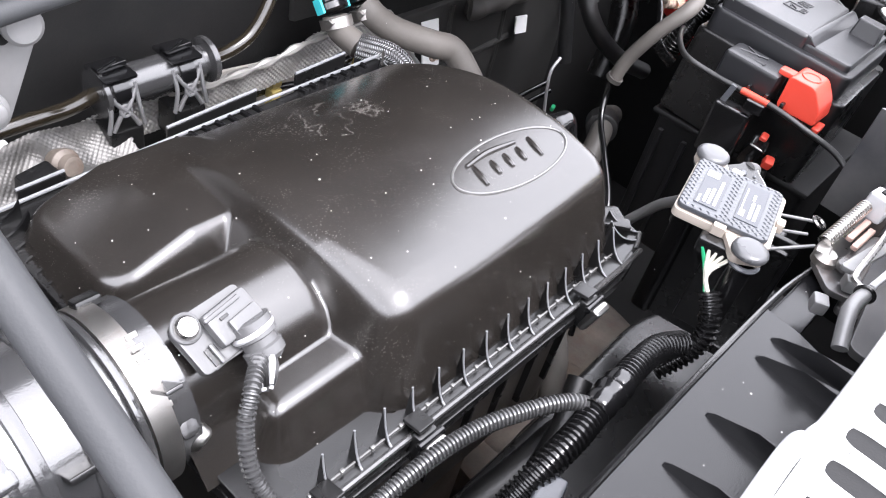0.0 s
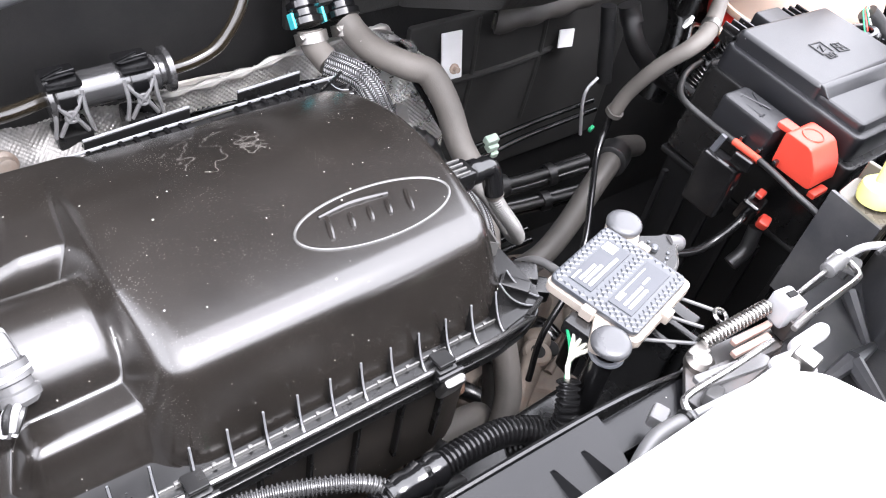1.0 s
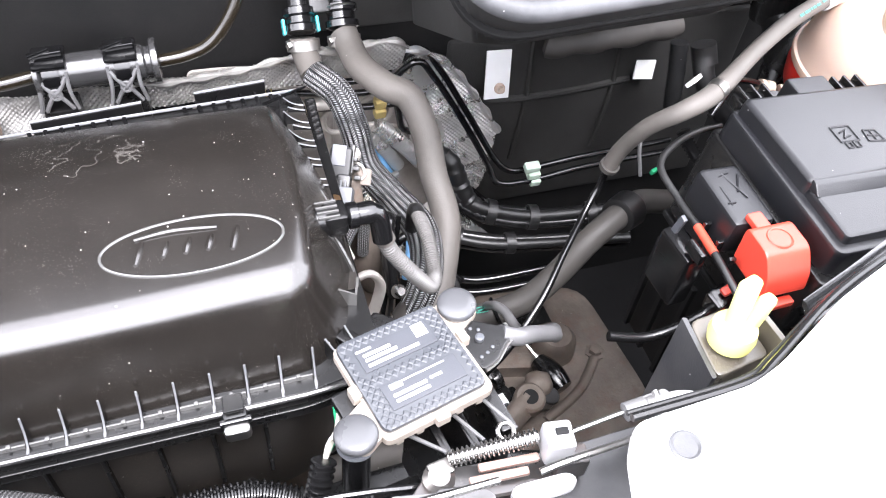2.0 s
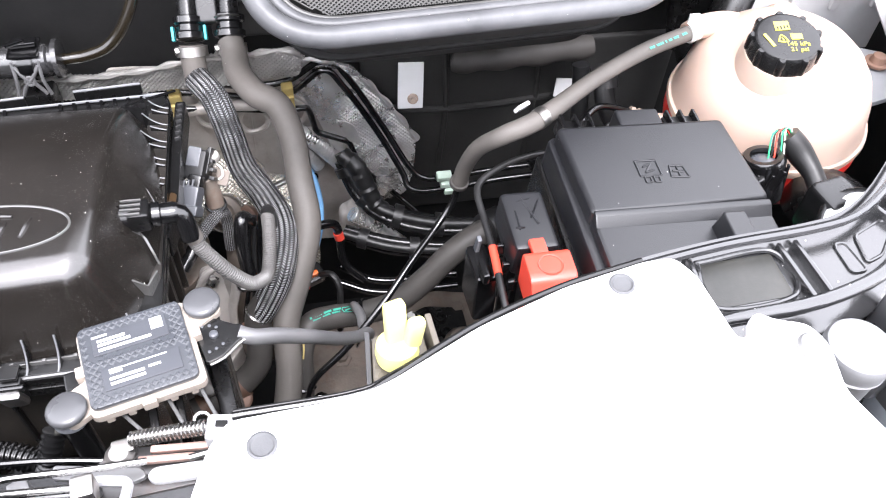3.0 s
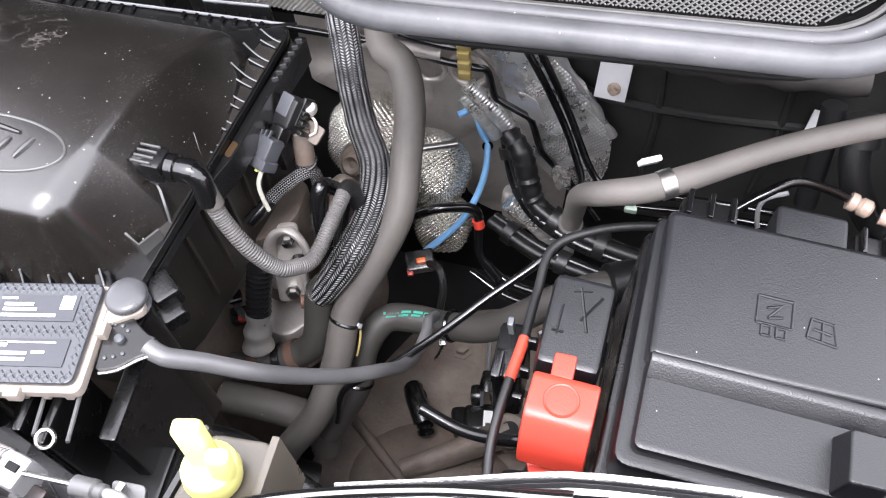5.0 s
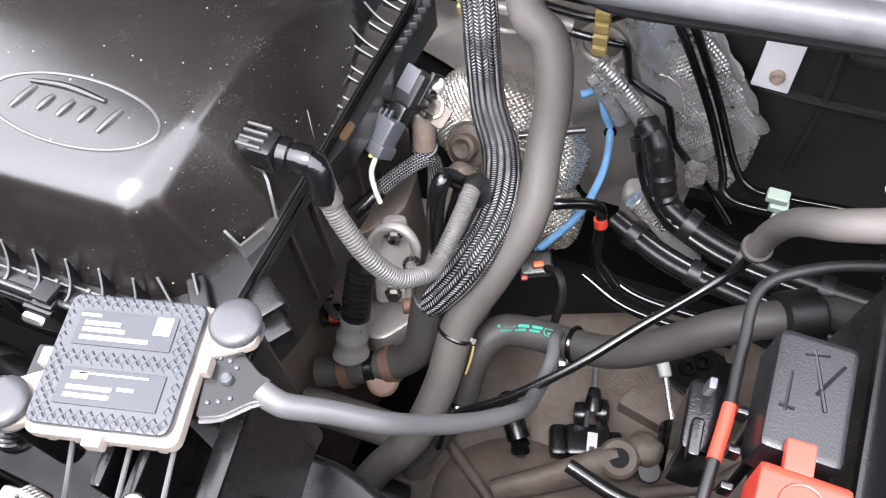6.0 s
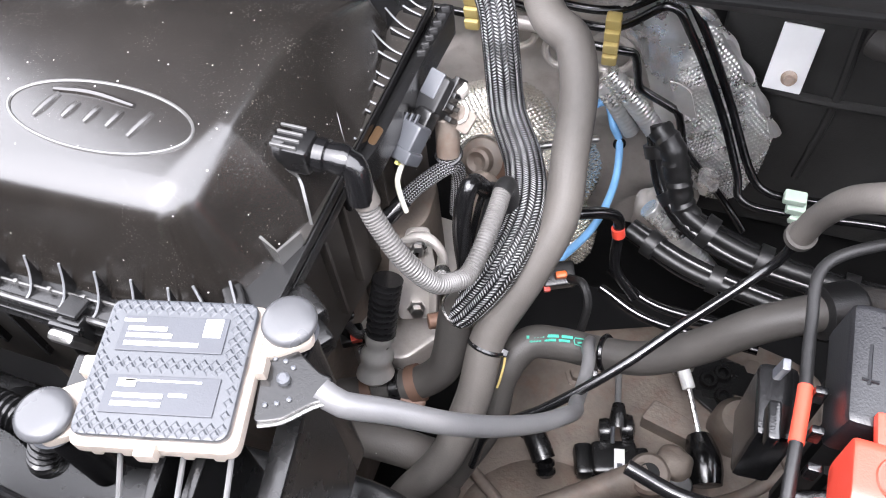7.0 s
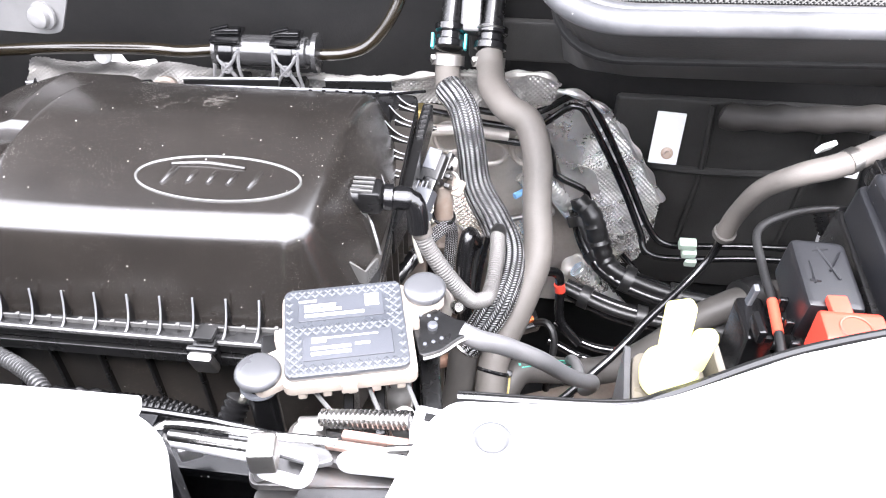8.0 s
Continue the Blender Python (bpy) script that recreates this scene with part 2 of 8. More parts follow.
M_TANK = tank_material("milky_tank_plastic", (0.545, 0.405, 0.33), 0.35)
M_TANKRED = tank_material("coolant_filled_plastic", (0.75, 0.03, 0.02), 0.1)
M_INTAKE = surface("worn_glossy_rubber", (0.026, 0.0265, 0.028), 0.17, stain=0.2, dust=0.04, spec=0.9, ior=1.75)
M_ROD = surface("grey_rod_coating", (0.030, 0.031, 0.033), 0.55, spec=0.35)
M_WEB = surface("dull_black_plastic", (0.009, 0.0093, 0.0102), 0.42, stain=0.25, dust=0.03, specks=0.03, spec=0.45)
M_CARRIER = surface("scuffed_black_plastic", (0.015, 0.0155, 0.017), 0.17, stain=0.2, dust=0.03, specks=0.03, spec=0.9, ior=1.68)
M_OLIVE = surface("dusty_dark_plastic", (0.013, 0.0135, 0.011), 0.4, dust=0.08, vary=0.2)
M_CAPGREY = surface("pale_grey_cap_plastic", (0.155, 0.157, 0.163), 0.45, dust=0.1, vary=0.08)
M_WELL = surface("dark_grey_moulded_plastic", (0.030, 0.031, 0.035), 0.32, stain=0.25, dust=0.12, specks=0.02, spec=0.6)
M_LATCH = surface("greasy_dark_steel", (0.11, 0.108, 0.108), 0.3, 0.6, dust=0.15, dust_col=(0.06, 0.045, 0.035), rust=0.25, vary=0.3)
M_COPPER = surface("greasy_copper_strip", (0.40, 0.27, 0.23), 0.32, 0.3, vary=0.25)
M_STAIN = surface("brown_stained_plastic", (0.055, 0.030, 0.012), 0.4, vary=0.3)
M_DARKBAND = surface("darkened_steel", (0.05, 0.05, 0.052), 0.22, 0.6, dust=0.04, spec=0.8)

# ---- mesh tools ----
BASES = {}


def mesh_of(name, bm, material, sharp=38):
    bmesh.ops.recalc_face_normals(bm, faces=bm.faces)
    me = bpy.data.meshes.new(name)
    bm.to_mesh(me)
    bm.free()
    me.materials.append(material)
    me.shade_smooth()
    me.set_sharp_from_angle(angle=radians(sharp))
    return me


def thing(name, base, label, category, group="", kind=""):
    ob = new(name)
    ob.location = base
    ob.empty_display_size = 0.01
    BASES[ob.name] = Vector(base)
    return tagged(ob, label, category, group, kind)


def crisp(ob):
    """Flat faces shade flat up to their rounded edges."""
    if len(ob.data.polygons) < 2000:
        ob.modifiers.new("face_normals", "WEIGHTED_NORMAL").keep_sharp = True
    return ob


def part(name, bm, material, parent, label="", sharp=38):
    at = BASES[parent.name]
    bmesh.ops.translate(bm, vec=-at, verts=bm.verts)
    ob = crisp(new(name, mesh_of(name, bm, material, sharp)))
    ob.parent = parent
    BASES[ob.name] = at
    return tagged(ob, label)


def solo(name, bm, material, label, category, group="", kind="", sharp=38, base=None):
    at = Vector(base) if base else sum((v.co for v in bm.verts), Vector()) / len(bm.verts)
    bmesh.ops.translate(bm, vec=-at, verts=bm.verts)
    ob = crisp(new(name, mesh_of(name, bm, material, sharp)))
    ob.location = at
    BASES[ob.name] = at
    return tagged(ob, label, category, group, kind)


def soft(bm, width, segments=2, angle=30):
    edges = [e for e in bm.edges if len(e.link_faces) == 2 and e.calc_face_angle(0) > radians(angle)]
    if edges and width > 0:
        bmesh.ops.bevel(bm, geom=edges, offset=width, segments=segments, profile=0.5, affect="EDGES", clamp_overlap=True)
    return bm


def turn(rx=0, ry=0, rz=0):
    return Euler([radians(a) for a in (rx, ry, rz)]).to_matrix().to_4x4()


def box(c, s, rot=None, bevel=0.0, bm=None, taper=0.0):
    """A box with rounded edges; taper narrows its top."""
    one = bmesh.new()
    bmesh.ops.create_cube(one, size=1)
    for v in one.verts:
        k = 1 - taper if v.co.z > 0 else 1
        v.co = Vector((v.co.x * s[0] * k, v.co.y * s[1] * k, v.co.z * s[2]))
    soft(one, bevel)
    m = Matrix.Translation(c) @ (rot or Matrix())
    bmesh.ops.transform(one, matrix=m, verts=one.verts)
    return join(bm, one)


def join(bm, one):
    if bm is None:
        return one
    me = bpy.data.meshes.new("tmp")
    one.to_mesh(me)
    one.free()
    bm.from_mesh(me)
    bpy.data.meshes.remove(me)
    return bm


def along(pts, step=0.004):
    """A smooth line through the points, at even steps."""
    p = [Vector(q) for q in pts]
    p = [p[0] * 2 - p[1]] + p + [p[-1] * 2 - p[-2]]
    out = []
    for i in range(1, len(p) - 2):
        a, b, c, d = p[i - 1 : i + 3]
        n = max(2, int((c - b).length / step))
        for k in range(n):
            t = k / n
            out.append(0.5 * ((2 * b) + (c - a) * t + (2 * a - 5 * b + 4 * c - d) * t * t + (3 * b - a - 3 * c + d) * t**3))
    out.append(p[-2])
    return out


def tube(pts, r, n=12, step=0.004, bm=None, rings=0.0, depth=0.0, flat=1.0):
    """A tube along a smooth line; rings: the pitch of corrugations, depth: their height."""
    one = bmesh.new()
    uvl = one.loops.layers.uv.new("UVMap")
    if rings:
        step = rings / 4
    line = along(pts, step)
    far = [0.0]
    for a, b in zip(line, line[1:]):
        far.append(far[-1] + (b - a).length)
    tang = [(line[min(i + 1, len(line) - 1)] - line[max(i - 1, 0)]).normalized() for i in range(len(line))]
    side = tang[0].orthogonal().normalized()
    loops = []
    for i, (p, t) in enumerate(zip(line, tang)):
        side = (side - t * side.dot(t)).normalized()
        up = t.cross(side)
        rad = r(far[i] / far[-1]) if callable(r) else r
        if rings:
            rad += depth * (0.5 if i % 4 in (1, 2) else -0.5)
        loops.append([one.verts.new(p + rad * (math.cos(2 * math.pi * k / n) * side + flat * math.sin(2 * math.pi * k / n) * up)) for k in range(n)])
    for i in range(len(loops) - 1):
        for k in range(n):
            f = one.faces.new((loops[i][k], loops[i][(k + 1) % n], loops[i + 1][(k + 1) % n], loops[i + 1][k]))
            for l, (u, v) in zip(f.loops, ((k / n, far[i]), ((k + 1) / n, far[i]), ((k + 1) / n, far[i + 1]), (k / n, far[i + 1]))):
                l[uvl].uv = (u, v)
    one.faces.new(loops[0][::-1])
    one.faces.new(loops[-1])
    return join(bm, one)


def lathe(profile, m=None, n=32, bm=None):
    """Turns (radius, height) pairs round the z axis, closed at both ends."""
    one = bmesh.new()
    rows = []
    for r, h in profile:
        rows.append([one.verts.new((r * math.cos(2 * math.pi * k / n), r * math.sin(2 * math.pi * k / n), h)) for k in range(n)])
    for a, b in zip(rows, rows[1:]):
        for k in range(n):
            one.faces.new((a[k], a[(k + 1) % n], b[(k + 1) % n], b[k]))
    one.faces.new(rows[0][::-1])
    one.faces.new(rows[-1])
    if m:
        bmesh.ops.transform(one, matrix=m, verts=one.verts)
    return join(bm, one)


def toward(a, b):
    """A frame at a whose z points to b."""
    d = Vector(b) - Vector(a)
    return Matrix.Translation(a) @ d.to_track_quat("Z", "Y").to_matrix().to_4x4()


def rod(a, b, r, n=16, bm=None, bevel=0.0):
    h = (Vector(b) - Vector(a)).length
    e = bevel or r * 0.12
    return lathe([(r - e, 0), (r, e), (r, h - e), (r - e, h)], toward(a, b), n, bm)


def prism(outline, z0, z1, bevel=0.0, m=None, bm=None, segments=2):
    one = bmesh.new()
    lo = [one.verts.new((x, y, z0)) for x, y in outline]
    hi = [one.verts.new((x, y, z1)) for x, y in outline]
    n = len(outline)
    for k in range(n):
        one.faces.new((lo[k], lo[(k + 1) % n], hi[(k + 1) % n], hi[k]))
    one.faces.new(lo[::-1])
    one.faces.new(hi)
    bmesh.ops.recalc_face_normals(one, faces=one.faces)
    soft(one, bevel, segments)
    if m:
        bmesh.ops.transform(one, matrix=m, verts=one.verts)
    return join(bm, one)


def rounded(outline, r, n=4):
    """An outline with its corners rounded."""
    out = []
    for k, p in enumerate(outline):
        p = Vector(p)
        a, b = Vector(outline[k - 1]), Vector(outline[(k + 1) % len(outline)])
        ra = min(r, (a - p).length * 0.45)
        rb = min(r, (b - p).length * 0.45)
        s, e = p + (a - p).normalized() * ra, p + (b - p).normalized() * rb
        for i in range(n + 1):
            t = i / n
            out.append(tuple((1 - t) ** 2 * s + 2 * t * (1 - t) * p + t * t * e))
    return out


def torus(c, R, r, m=None, n=28, k=8, bm=None):
    pts = []
    one = bmesh.new()
    rows = []
    for i in range(n):
        a = 2 * math.pi * i / n
        rows.append([one.verts.new(((R + r * math.cos(b)) * math.cos(a), (R + r * math.cos(b)) * math.sin(a), r * math.sin(b))) for b in (2 * math.pi * j / k for j in range(k))])
    for i in range(n):
        for j in range(k):
            one.faces.new((rows[i][j], rows[(i + 1) % n][j], rows[(i + 1) % n][(j + 1) % k], rows[i][(j + 1) % k]))
    bmesh.ops.transform(one, matrix=Matrix.Translation(c) @ (m or Matrix()), verts=one.verts)
    return join(bm, one)


def writing(text, size, m, material, parent, name="lettering"):
    """Words in the built-in font, as a thin mesh."""
    cu = bpy.data.curves.new("words", "FONT")
    cu.body, cu.size, cu.extrude, cu.align_x, cu.align_y = text, size, 0.0002, "CENTER", "CENTER"
    ob = new("words", cu)
    me = bpy.data.meshes.new_from_object(ob.evaluated_get(bpy.context.evaluated_depsgraph_get()))
    bpy.data.objects.remove(ob)
    bm = bmesh.new()
    bm.from_mesh(me)
    bmesh.ops.transform(bm, matrix=m, verts=bm.verts)
    return part(name, bm, material, parent)

# ---- structure ----
solo("ground", prism([(-40, -40), (40, -40), (40, 40), (-40, 40)], -0.1, 0.0), M_ASPHALT, "dark asphalt under the van", "ground", kind="structure")

# bulkhead between engine bay and cab, padded in black
bulk = solo("wall_bulkhead", box((0.0, 0.445, 0.66), (1.9, 0.03, 1.0), bevel=0.004), M_FELT, "black padded bulkhead behind the engine", "bulkhead", kind="structure")
for x, z, w, h in ((0.45, 0.70, 0.42, 0.29), (0.30, 0.905, 0.46, 0.05)):
    part("padding_panel", box((x, 0.4285, z), (w, 0.012, h), bevel=0.005), M_PAD, bulk)
for x in (0.348, 0.472):
    part("padding_seam", tube([(x, 0.4225, 0.84), (x + 0.004, 0.4215, 0.74), (x - 0.002, 0.4225, 0.64)], 0.004, 8), M_PAD, bulk)
part("padding_seam", tube([(0.24, 0.4225, 0.775), (0.30, 0.421, 0.752), (0.40, 0.4215, 0.748), (0.50, 0.4225, 0.755)], 0.005, 8), M_PAD, bulk)
solo("wall_side_right", box((-0.70, 0.0, 0.72), (0.03, 0.9, 0.8), bevel=0.004), M_BAY, "dark inner wing panel", "inner wing", kind="structure")
solo("wall_side_left", box((0.96, 0.05, 0.62), (0.03, 1.0, 0.62), bevel=0.004), M_BAY, "dark inner wing panel", "inner wing", kind="structure")
solo("undertray", box((0.1, 0.05, 0.315), (1.7, 0.85, 0.03), bevel=0.004), M_BAY, "dark tray closing the bay below", "undertray", kind="structure")
solo("wall_front", box((0.1, -0.33, 0.66), (1.6, 0.03, 0.72), bevel=0.004), M_BAY, "dark radiator support panel", "radiator support", kind="structure")

# light grey wing metal behind the coolant tank
bm = prism(rounded([(0.0, -0.30), (0.30, -0.30), (0.30, 0.24), (0.12, 0.24), (0.03, 0.10), (0.0, -0.02)], 0.02), 0, 0.012, 0.003,
           Matrix.Translation((0.80, 0.215, 0.935)) @ turn(0, -38, 0))
prism(rounded([(0.04, -0.02), (0.2, -0.02), (0.2, 0.17), (0.11, 0.17)], 0.02), 0.01, 0.02, 0.003, Matrix.Translation((0.80, 0.215, 0.935)) @ turn(0, -38, 0), bm)
solo("inner_wing_metal", bm, M_WING, "pale grey pressed metal of the inner wing", "inner wing", kind="structure")
bm = prism([(0.0, 0.0), (0.35, 0.0), (0.35, 0.012), (0.0, 0.012)], 0, 0.35, 0.002, Matrix.Translation((0.735, 0.415, 0.80)))
wr = solo("wing_rear_metal", bm, M_WING, "pale grey pressed metal beside the bulkhead", "inner wing", kind="structure")
for k in range(3):
    part("pressed_rib", box((0.80 + k * 0.06, 0.412, 1.0), (0.012, 0.008, 0.26), bevel=0.003), M_WING, wr)

# open bonnet overhead, dark inside
prof = []
for k in range(17):
    t = k / 12
    prof.append((0.60 - 0.10 * t - 0.05 * t * t, 1.17 + 0.52 * t))
line = prof + [(y + 0.028, z + 0.012) for y, z in prof[::-1]]
bm = prism(line, -0.85, 0.95, 0.004, Matrix(((0, 0, 1, 0), (1, 0, 0, 0), (0, 1, 0, 0), (0, 0, 0, 1))))
# out of view; narrowed and shifted to shape reflections on the cover
for v in bm.verts:
    v.co.x = -0.08 + (v.co.x - 0.05) * (1 - 0.42 * max(0.0, (v.co.z - 1.50) / 0.36))
solo("bonnet", bm, M_BAY, "raised bonnet with a dark inner face", "bonnet", kind="structure")
bm = tube([(-0.4295, -0.235, 1.093), (-0.434, -0.175, 1.132), (-0.438, -0.113, 1.173), (-0.441, -0.072, 1.200), (-0.456, 0.12, 1.327), (-0.478, 0.40, 1.511), (-0.487, 0.52, 1.590)], 0.0047, 12)
prop = solo("bonnet_prop", bm, M_ROD, "slim grey prop rod holding the bonnet", "prop rod")
part("pivot_bush", lathe([(0.007, 0), (0.010, 0.002), (0.010, 0.012), (0.007, 0.015)], Matrix.Translation((-0.4295, -0.235, 1.086)), 18), M_BLACK, prop, "black pivot bush")

# outer wings and nose, painted white
for x, s in ((-0.86, 1), (1.13, -1)):
    bm = prism(rounded([(-0.14, 0.35), (0.14, 0.35), (0.14, 0.98), (0.05, 1.06), (-0.14, 1.06)] if s < 0 else [(-0.14, 0.35), (0.14, 0.35), (0.14, 1.06), (-0.05, 1.06), (-0.14, 0.98)], 0.02),
               -0.36, 0.62, 0.006, Matrix.Translation((x, 0, 0)) @ Matrix(((-1 if s < 0 else 1, 0, 0, 0), (0, 0, 1, 0), (0, 1, 0, 0), (0, 0, 0, 1))))
    solo("wing_left" if s < 0 else "wing_right", bm, M_WHITE, "white painted front wing", "wing", kind="structure")
bm = prism(rounded([(-0.40, 0.3), (-0.40, 1.0), (-0.46, 1.0), (-0.60, 0.85), (-0.66, 0.6), (-0.66, 0.3)], 0.05), -0.98, 1.25, 0.01, Matrix(((0, 0, 1, 0), (1, 0, 0, 0), (0, 1, 0, 0), (0, 0, 0, 1))))
solo("nose_panel", bm, M_WHITE, "white painted nose of the van", "nose panel", kind="structure")

# white slam panel over the radiator
panel = thing("slam_panel", (0.1, -0.3, 1.08), "white painted slam panel above the radiator", "slam panel", kind="structure")
edge = [(-0.62, -0.215), (-0.27, -0.205), (-0.21, -0.206), (-0.075, -0.212), (-0.010, -0.2095), (0.004, -0.219), (0.013, -0.238), (0.023, -0.262), (0.083, -0.262), (0.092, -0.230), (0.100, -0.205), (0.110, -0.191),
        (0.175, -0.187), (0.196, -0.180), (0.25, -0.153), (0.306, -0.133), (0.360, -0.121), (0.379, -0.1205), (0.388, -0.136), (0.3945, -0.182), (0.400, -0.183), (0.405, -0.172), (0.413, -0.1665), (0.421, -0.173),
        (0.440, -0.179), (0.446, -0.194), (0.441, -0.224), (0.455, -0.26), (0.62, -0.30), (0.62, -0.46), (-0.62, -0.46)]
part("panel_sheet", prism(rounded(edge, 0.006, 3), 1.083, 1.0895, 0.0022), M_WHITE, panel)
for x, y in ((0.127, -0.208), (0.34, -0.1365)):
    part("grommet", lathe([(0.0066, 0), (0.0078, 0.0005), (0.0078, 0.0012), (0.0066, 0.0016), (0.0055, 0.0005), (0.002, 0.0002)], Matrix.Translation((x, y, 1.0893)), 24), M_SEAL, panel, "dull dark grey grommet")
part("bolt_head", lathe([(0.0085, 0), (0.0085, 0.003), (0.007, 0.0045), (0.003, 0.0045)], Matrix.Translation((0.4335, -0.195, 1.0893)), 20), M_BRACKET, panel, "dull bolt head")
# pressed loops and a rolled bead on the right-hand half
bm = tube([(-0.60, -0.212, 1.0915), (-0.27, -0.201, 1.0915), (-0.225, -0.205, 1.0925), (-0.205, -0.2075, 1.0925), (-0.12, -0.209, 1.092), (-0.01, -0.2085, 1.0915)], 0.0042, 10)
part("rolled_bead", bm, M_WHITE, panel, "pale rolled bead along the edge")
for cx, y0, y1 in ((-0.132, -0.218, -0.262), (-0.160, -0.218, -0.262), (-0.184, -0.216, -0.256), (-0.2065, -0.2125, -0.244), (-0.2285, -0.2125, -0.244), (-0.252, -0.212, -0.25)):
    w = 0.0078
    loop = [(cx - w, y0 - 0.006, 1.0900), (cx - w, y1 + 0.006, 1.0900), (cx - 0.6 * w, y1, 1.0900), (cx + 0.6 * w, y1, 1.0900), (cx + w, y1 + 0.006, 1.0900), (cx + w, y0 - 0.006, 1.0900), (cx + 0.6 * w, y0, 1.0900), (cx - 0.6 * w, y0, 1.0900), (cx - w, y0 - 0.006, 1.0900)]
    lp = part("pressed_loop", tube(loop, 0.0021, 8), M_WHITE, panel)
    # nothing is cut here: a flat dark plate paints the slot's shade
    part("slot", prism(rounded([(cx - w, y1), (cx + w, y1), (cx + w, y0), (cx - w, y0)], 0.005), 1.0885, 1.0900, 0.0), M_BAY, lp, "dark plate painting the shade in a slot")
bm = tube([(0.112, -0.1865, 1.085), (0.175, -0.184, 1.085), (0.197, -0.176, 1.085), (0.25, -0.149, 1.085), (0.306, -0.1295, 1.085), (0.36, -0.1175, 1.085)], 0.0022, 8)
part("edge_seal", bm, M_BLACK, panel, "thin black edge seal")
bm = tube([(0.112, -0.1825, 1.082), (0.175, -0.180, 1.082), (0.199, -0.1715, 1.082), (0.252, -0.1460, 1.082), (0.307, -0.1275, 1.082), (0.36, -0.1145, 1.082)], 0.0014, 8)
part("seal_lip", bm, M_RUBBER_DARK, panel, "dark lip of the edge seal")

# ---- air filter housing ----
BASE = 0.934


def fall(d, r, slope=2.1):
    """How far a rounded edge has dropped at the distance d outside its outline."""
    d = d + r
    if d <= 0:
        return 0.0
    k = r * 0.93
    if d < k:
        return r - math.sqrt(r * r - d * d)
    return r - math.sqrt(r * r - k * k) + (d - k) * slope


def rect(x, y, x0, x1, y0, y1, r):
    dx, dy = max(x0 + r - x, x - x1 + r), max(y0 + r - y, y - y1 + r)
    return math.hypot(max(dx, 0), max(dy, 0)) + min(max(dx, dy), 0) - r


def smax(a, b, k):
    h = max(0.0, min(1.0, 0.5 + 0.5 * (a - b) / k))
    return b + (a - b) * h + k * h * (1 - h)


def bow(x):
    """How far the cover's front edge bulges forward."""
    u = max(0.0, min(1.0, (x + 0.24) / 0.24))
    return 0.0098 - 0.0078 * u * u


def cover_height(x, y):
    t = max(0.0, y)
    top = 1.0025 + 0.10 * t - 0.70 * t * t - 1.6 * max(0.0, t - 0.08) ** 2
    right = 0.002 + 0.05 * max(0.0, min(y, 0.12))
    near = max(0.0, min(1.0, (0.05 - y) / 0.05))
    a = top - fall(rect(x, y + bow(x) * max(0.0, min(1.0, (0.09 - y) / 0.09)), -0.238, right, -0.001 - 0.0084 * near, 0.226, 0.012 + 0.010 * near), 0.0115 + 0.0105 * near, 2.1 + 0.7 * near)
    b = 0.982 - 2.2 * max(0, y - 0.135) ** 2 - 0.35 * max(0, -0.27 - x) - fall(rect(x, y, -0.326, -0.2, 0.113, 0.222, 0.02), 0.009)
    r = 0.043
    q = (y - 0.060) / r
    c = 0.953 + (math.sqrt(max(0.0, r * r - (y - 0.060) ** 2)) if abs(q) < 1 else -0.05 * (abs(q) - 1)) - fall(x + 0.2445, 0.010)
    c = max(c, BASE - 0.03)
    low = 0.951 + 0.05 * (x + 0.30)
    d = low + 0.012 - fall(rect(x, y, -0.308, -0.232, -0.008, 0.06, 0.010), 0.010)
    e = 0.950 - fall(rect(x, y, -0.326, -0.22, 0.02, 0.13, 0.02), 0.012)
    h = smax(a, b, 0.007)
    h = smax(h, c, 0.007)
    h = smax(h, d, 0.006)
    return smax(h, e, 0.008)


housing = thing("air_filter_housing", (-0.15, 0.1, 0.80), "large black moulded air filter housing, dusty and speckled", "air filter housing")
bm = bmesh.new()
nx, ny, x0, x1, y0, y1 = 236, 196, -0.345, 0.036, -0.044, 0.256
grid = [[bm.verts.new((x0 + (x1 - x0) * i / nx, y0 + (y1 - y0) * j / ny, 0)) for j in range(ny + 1)] for i in range(nx + 1)]
for row in grid:
    for v in row:
        v.co.z = max(BASE - 0.004, cover_height(v.co.x, v.co.y))
for i in range(nx):
    for j in range(ny):
        q = (grid[i][j], grid[i + 1][j], grid[i + 1][j + 1], grid[i][j + 1])
        if max(v.co.z for v in q) > BASE - 0.0035:
            bm.faces.new(q)
bmesh.ops.delete(bm, geom=[v for v in bm.verts if not v.link_faces], context="VERTS")
part("cover", bm, M_COVER, housing, "domed cover with a soft sheen", sharp=80)


rng = random.Random(5)
chips = bmesh.new()
for k in range(150):
    x, y = rng.uniform(0.003, 0.030), rng.gauss(0.066, 0.034)
    if not 0.0 < y < 0.20:
        continue
    r = rng.uniform(0.0002, 0.00042)
    c = Vector((x, y, cover_height(x, y)))
    n = Vector((cover_height(x - 0.001, y) - cover_height(x + 0.001, y), cover_height(x, y - 0.001) - cover_height(x, y + 0.001), 0.002)).normalized()
    u = n.orthogonal().normalized()
    w = n.cross(u)
    a = rng.uniform(0, 6.28)
    ring = [chips.verts.new(c + (u * math.cos(a + q) + w * math.sin(a + q)) * r * rng.uniform(0.6, 1.3)) for q in (0, 1.6, 3.1, 4.7)]
    peak = chips.verts.new(c + n * r * 0.7)
    for q in range(4):
        chips.faces.new((ring[q], ring[(q + 1) % 4], peak))
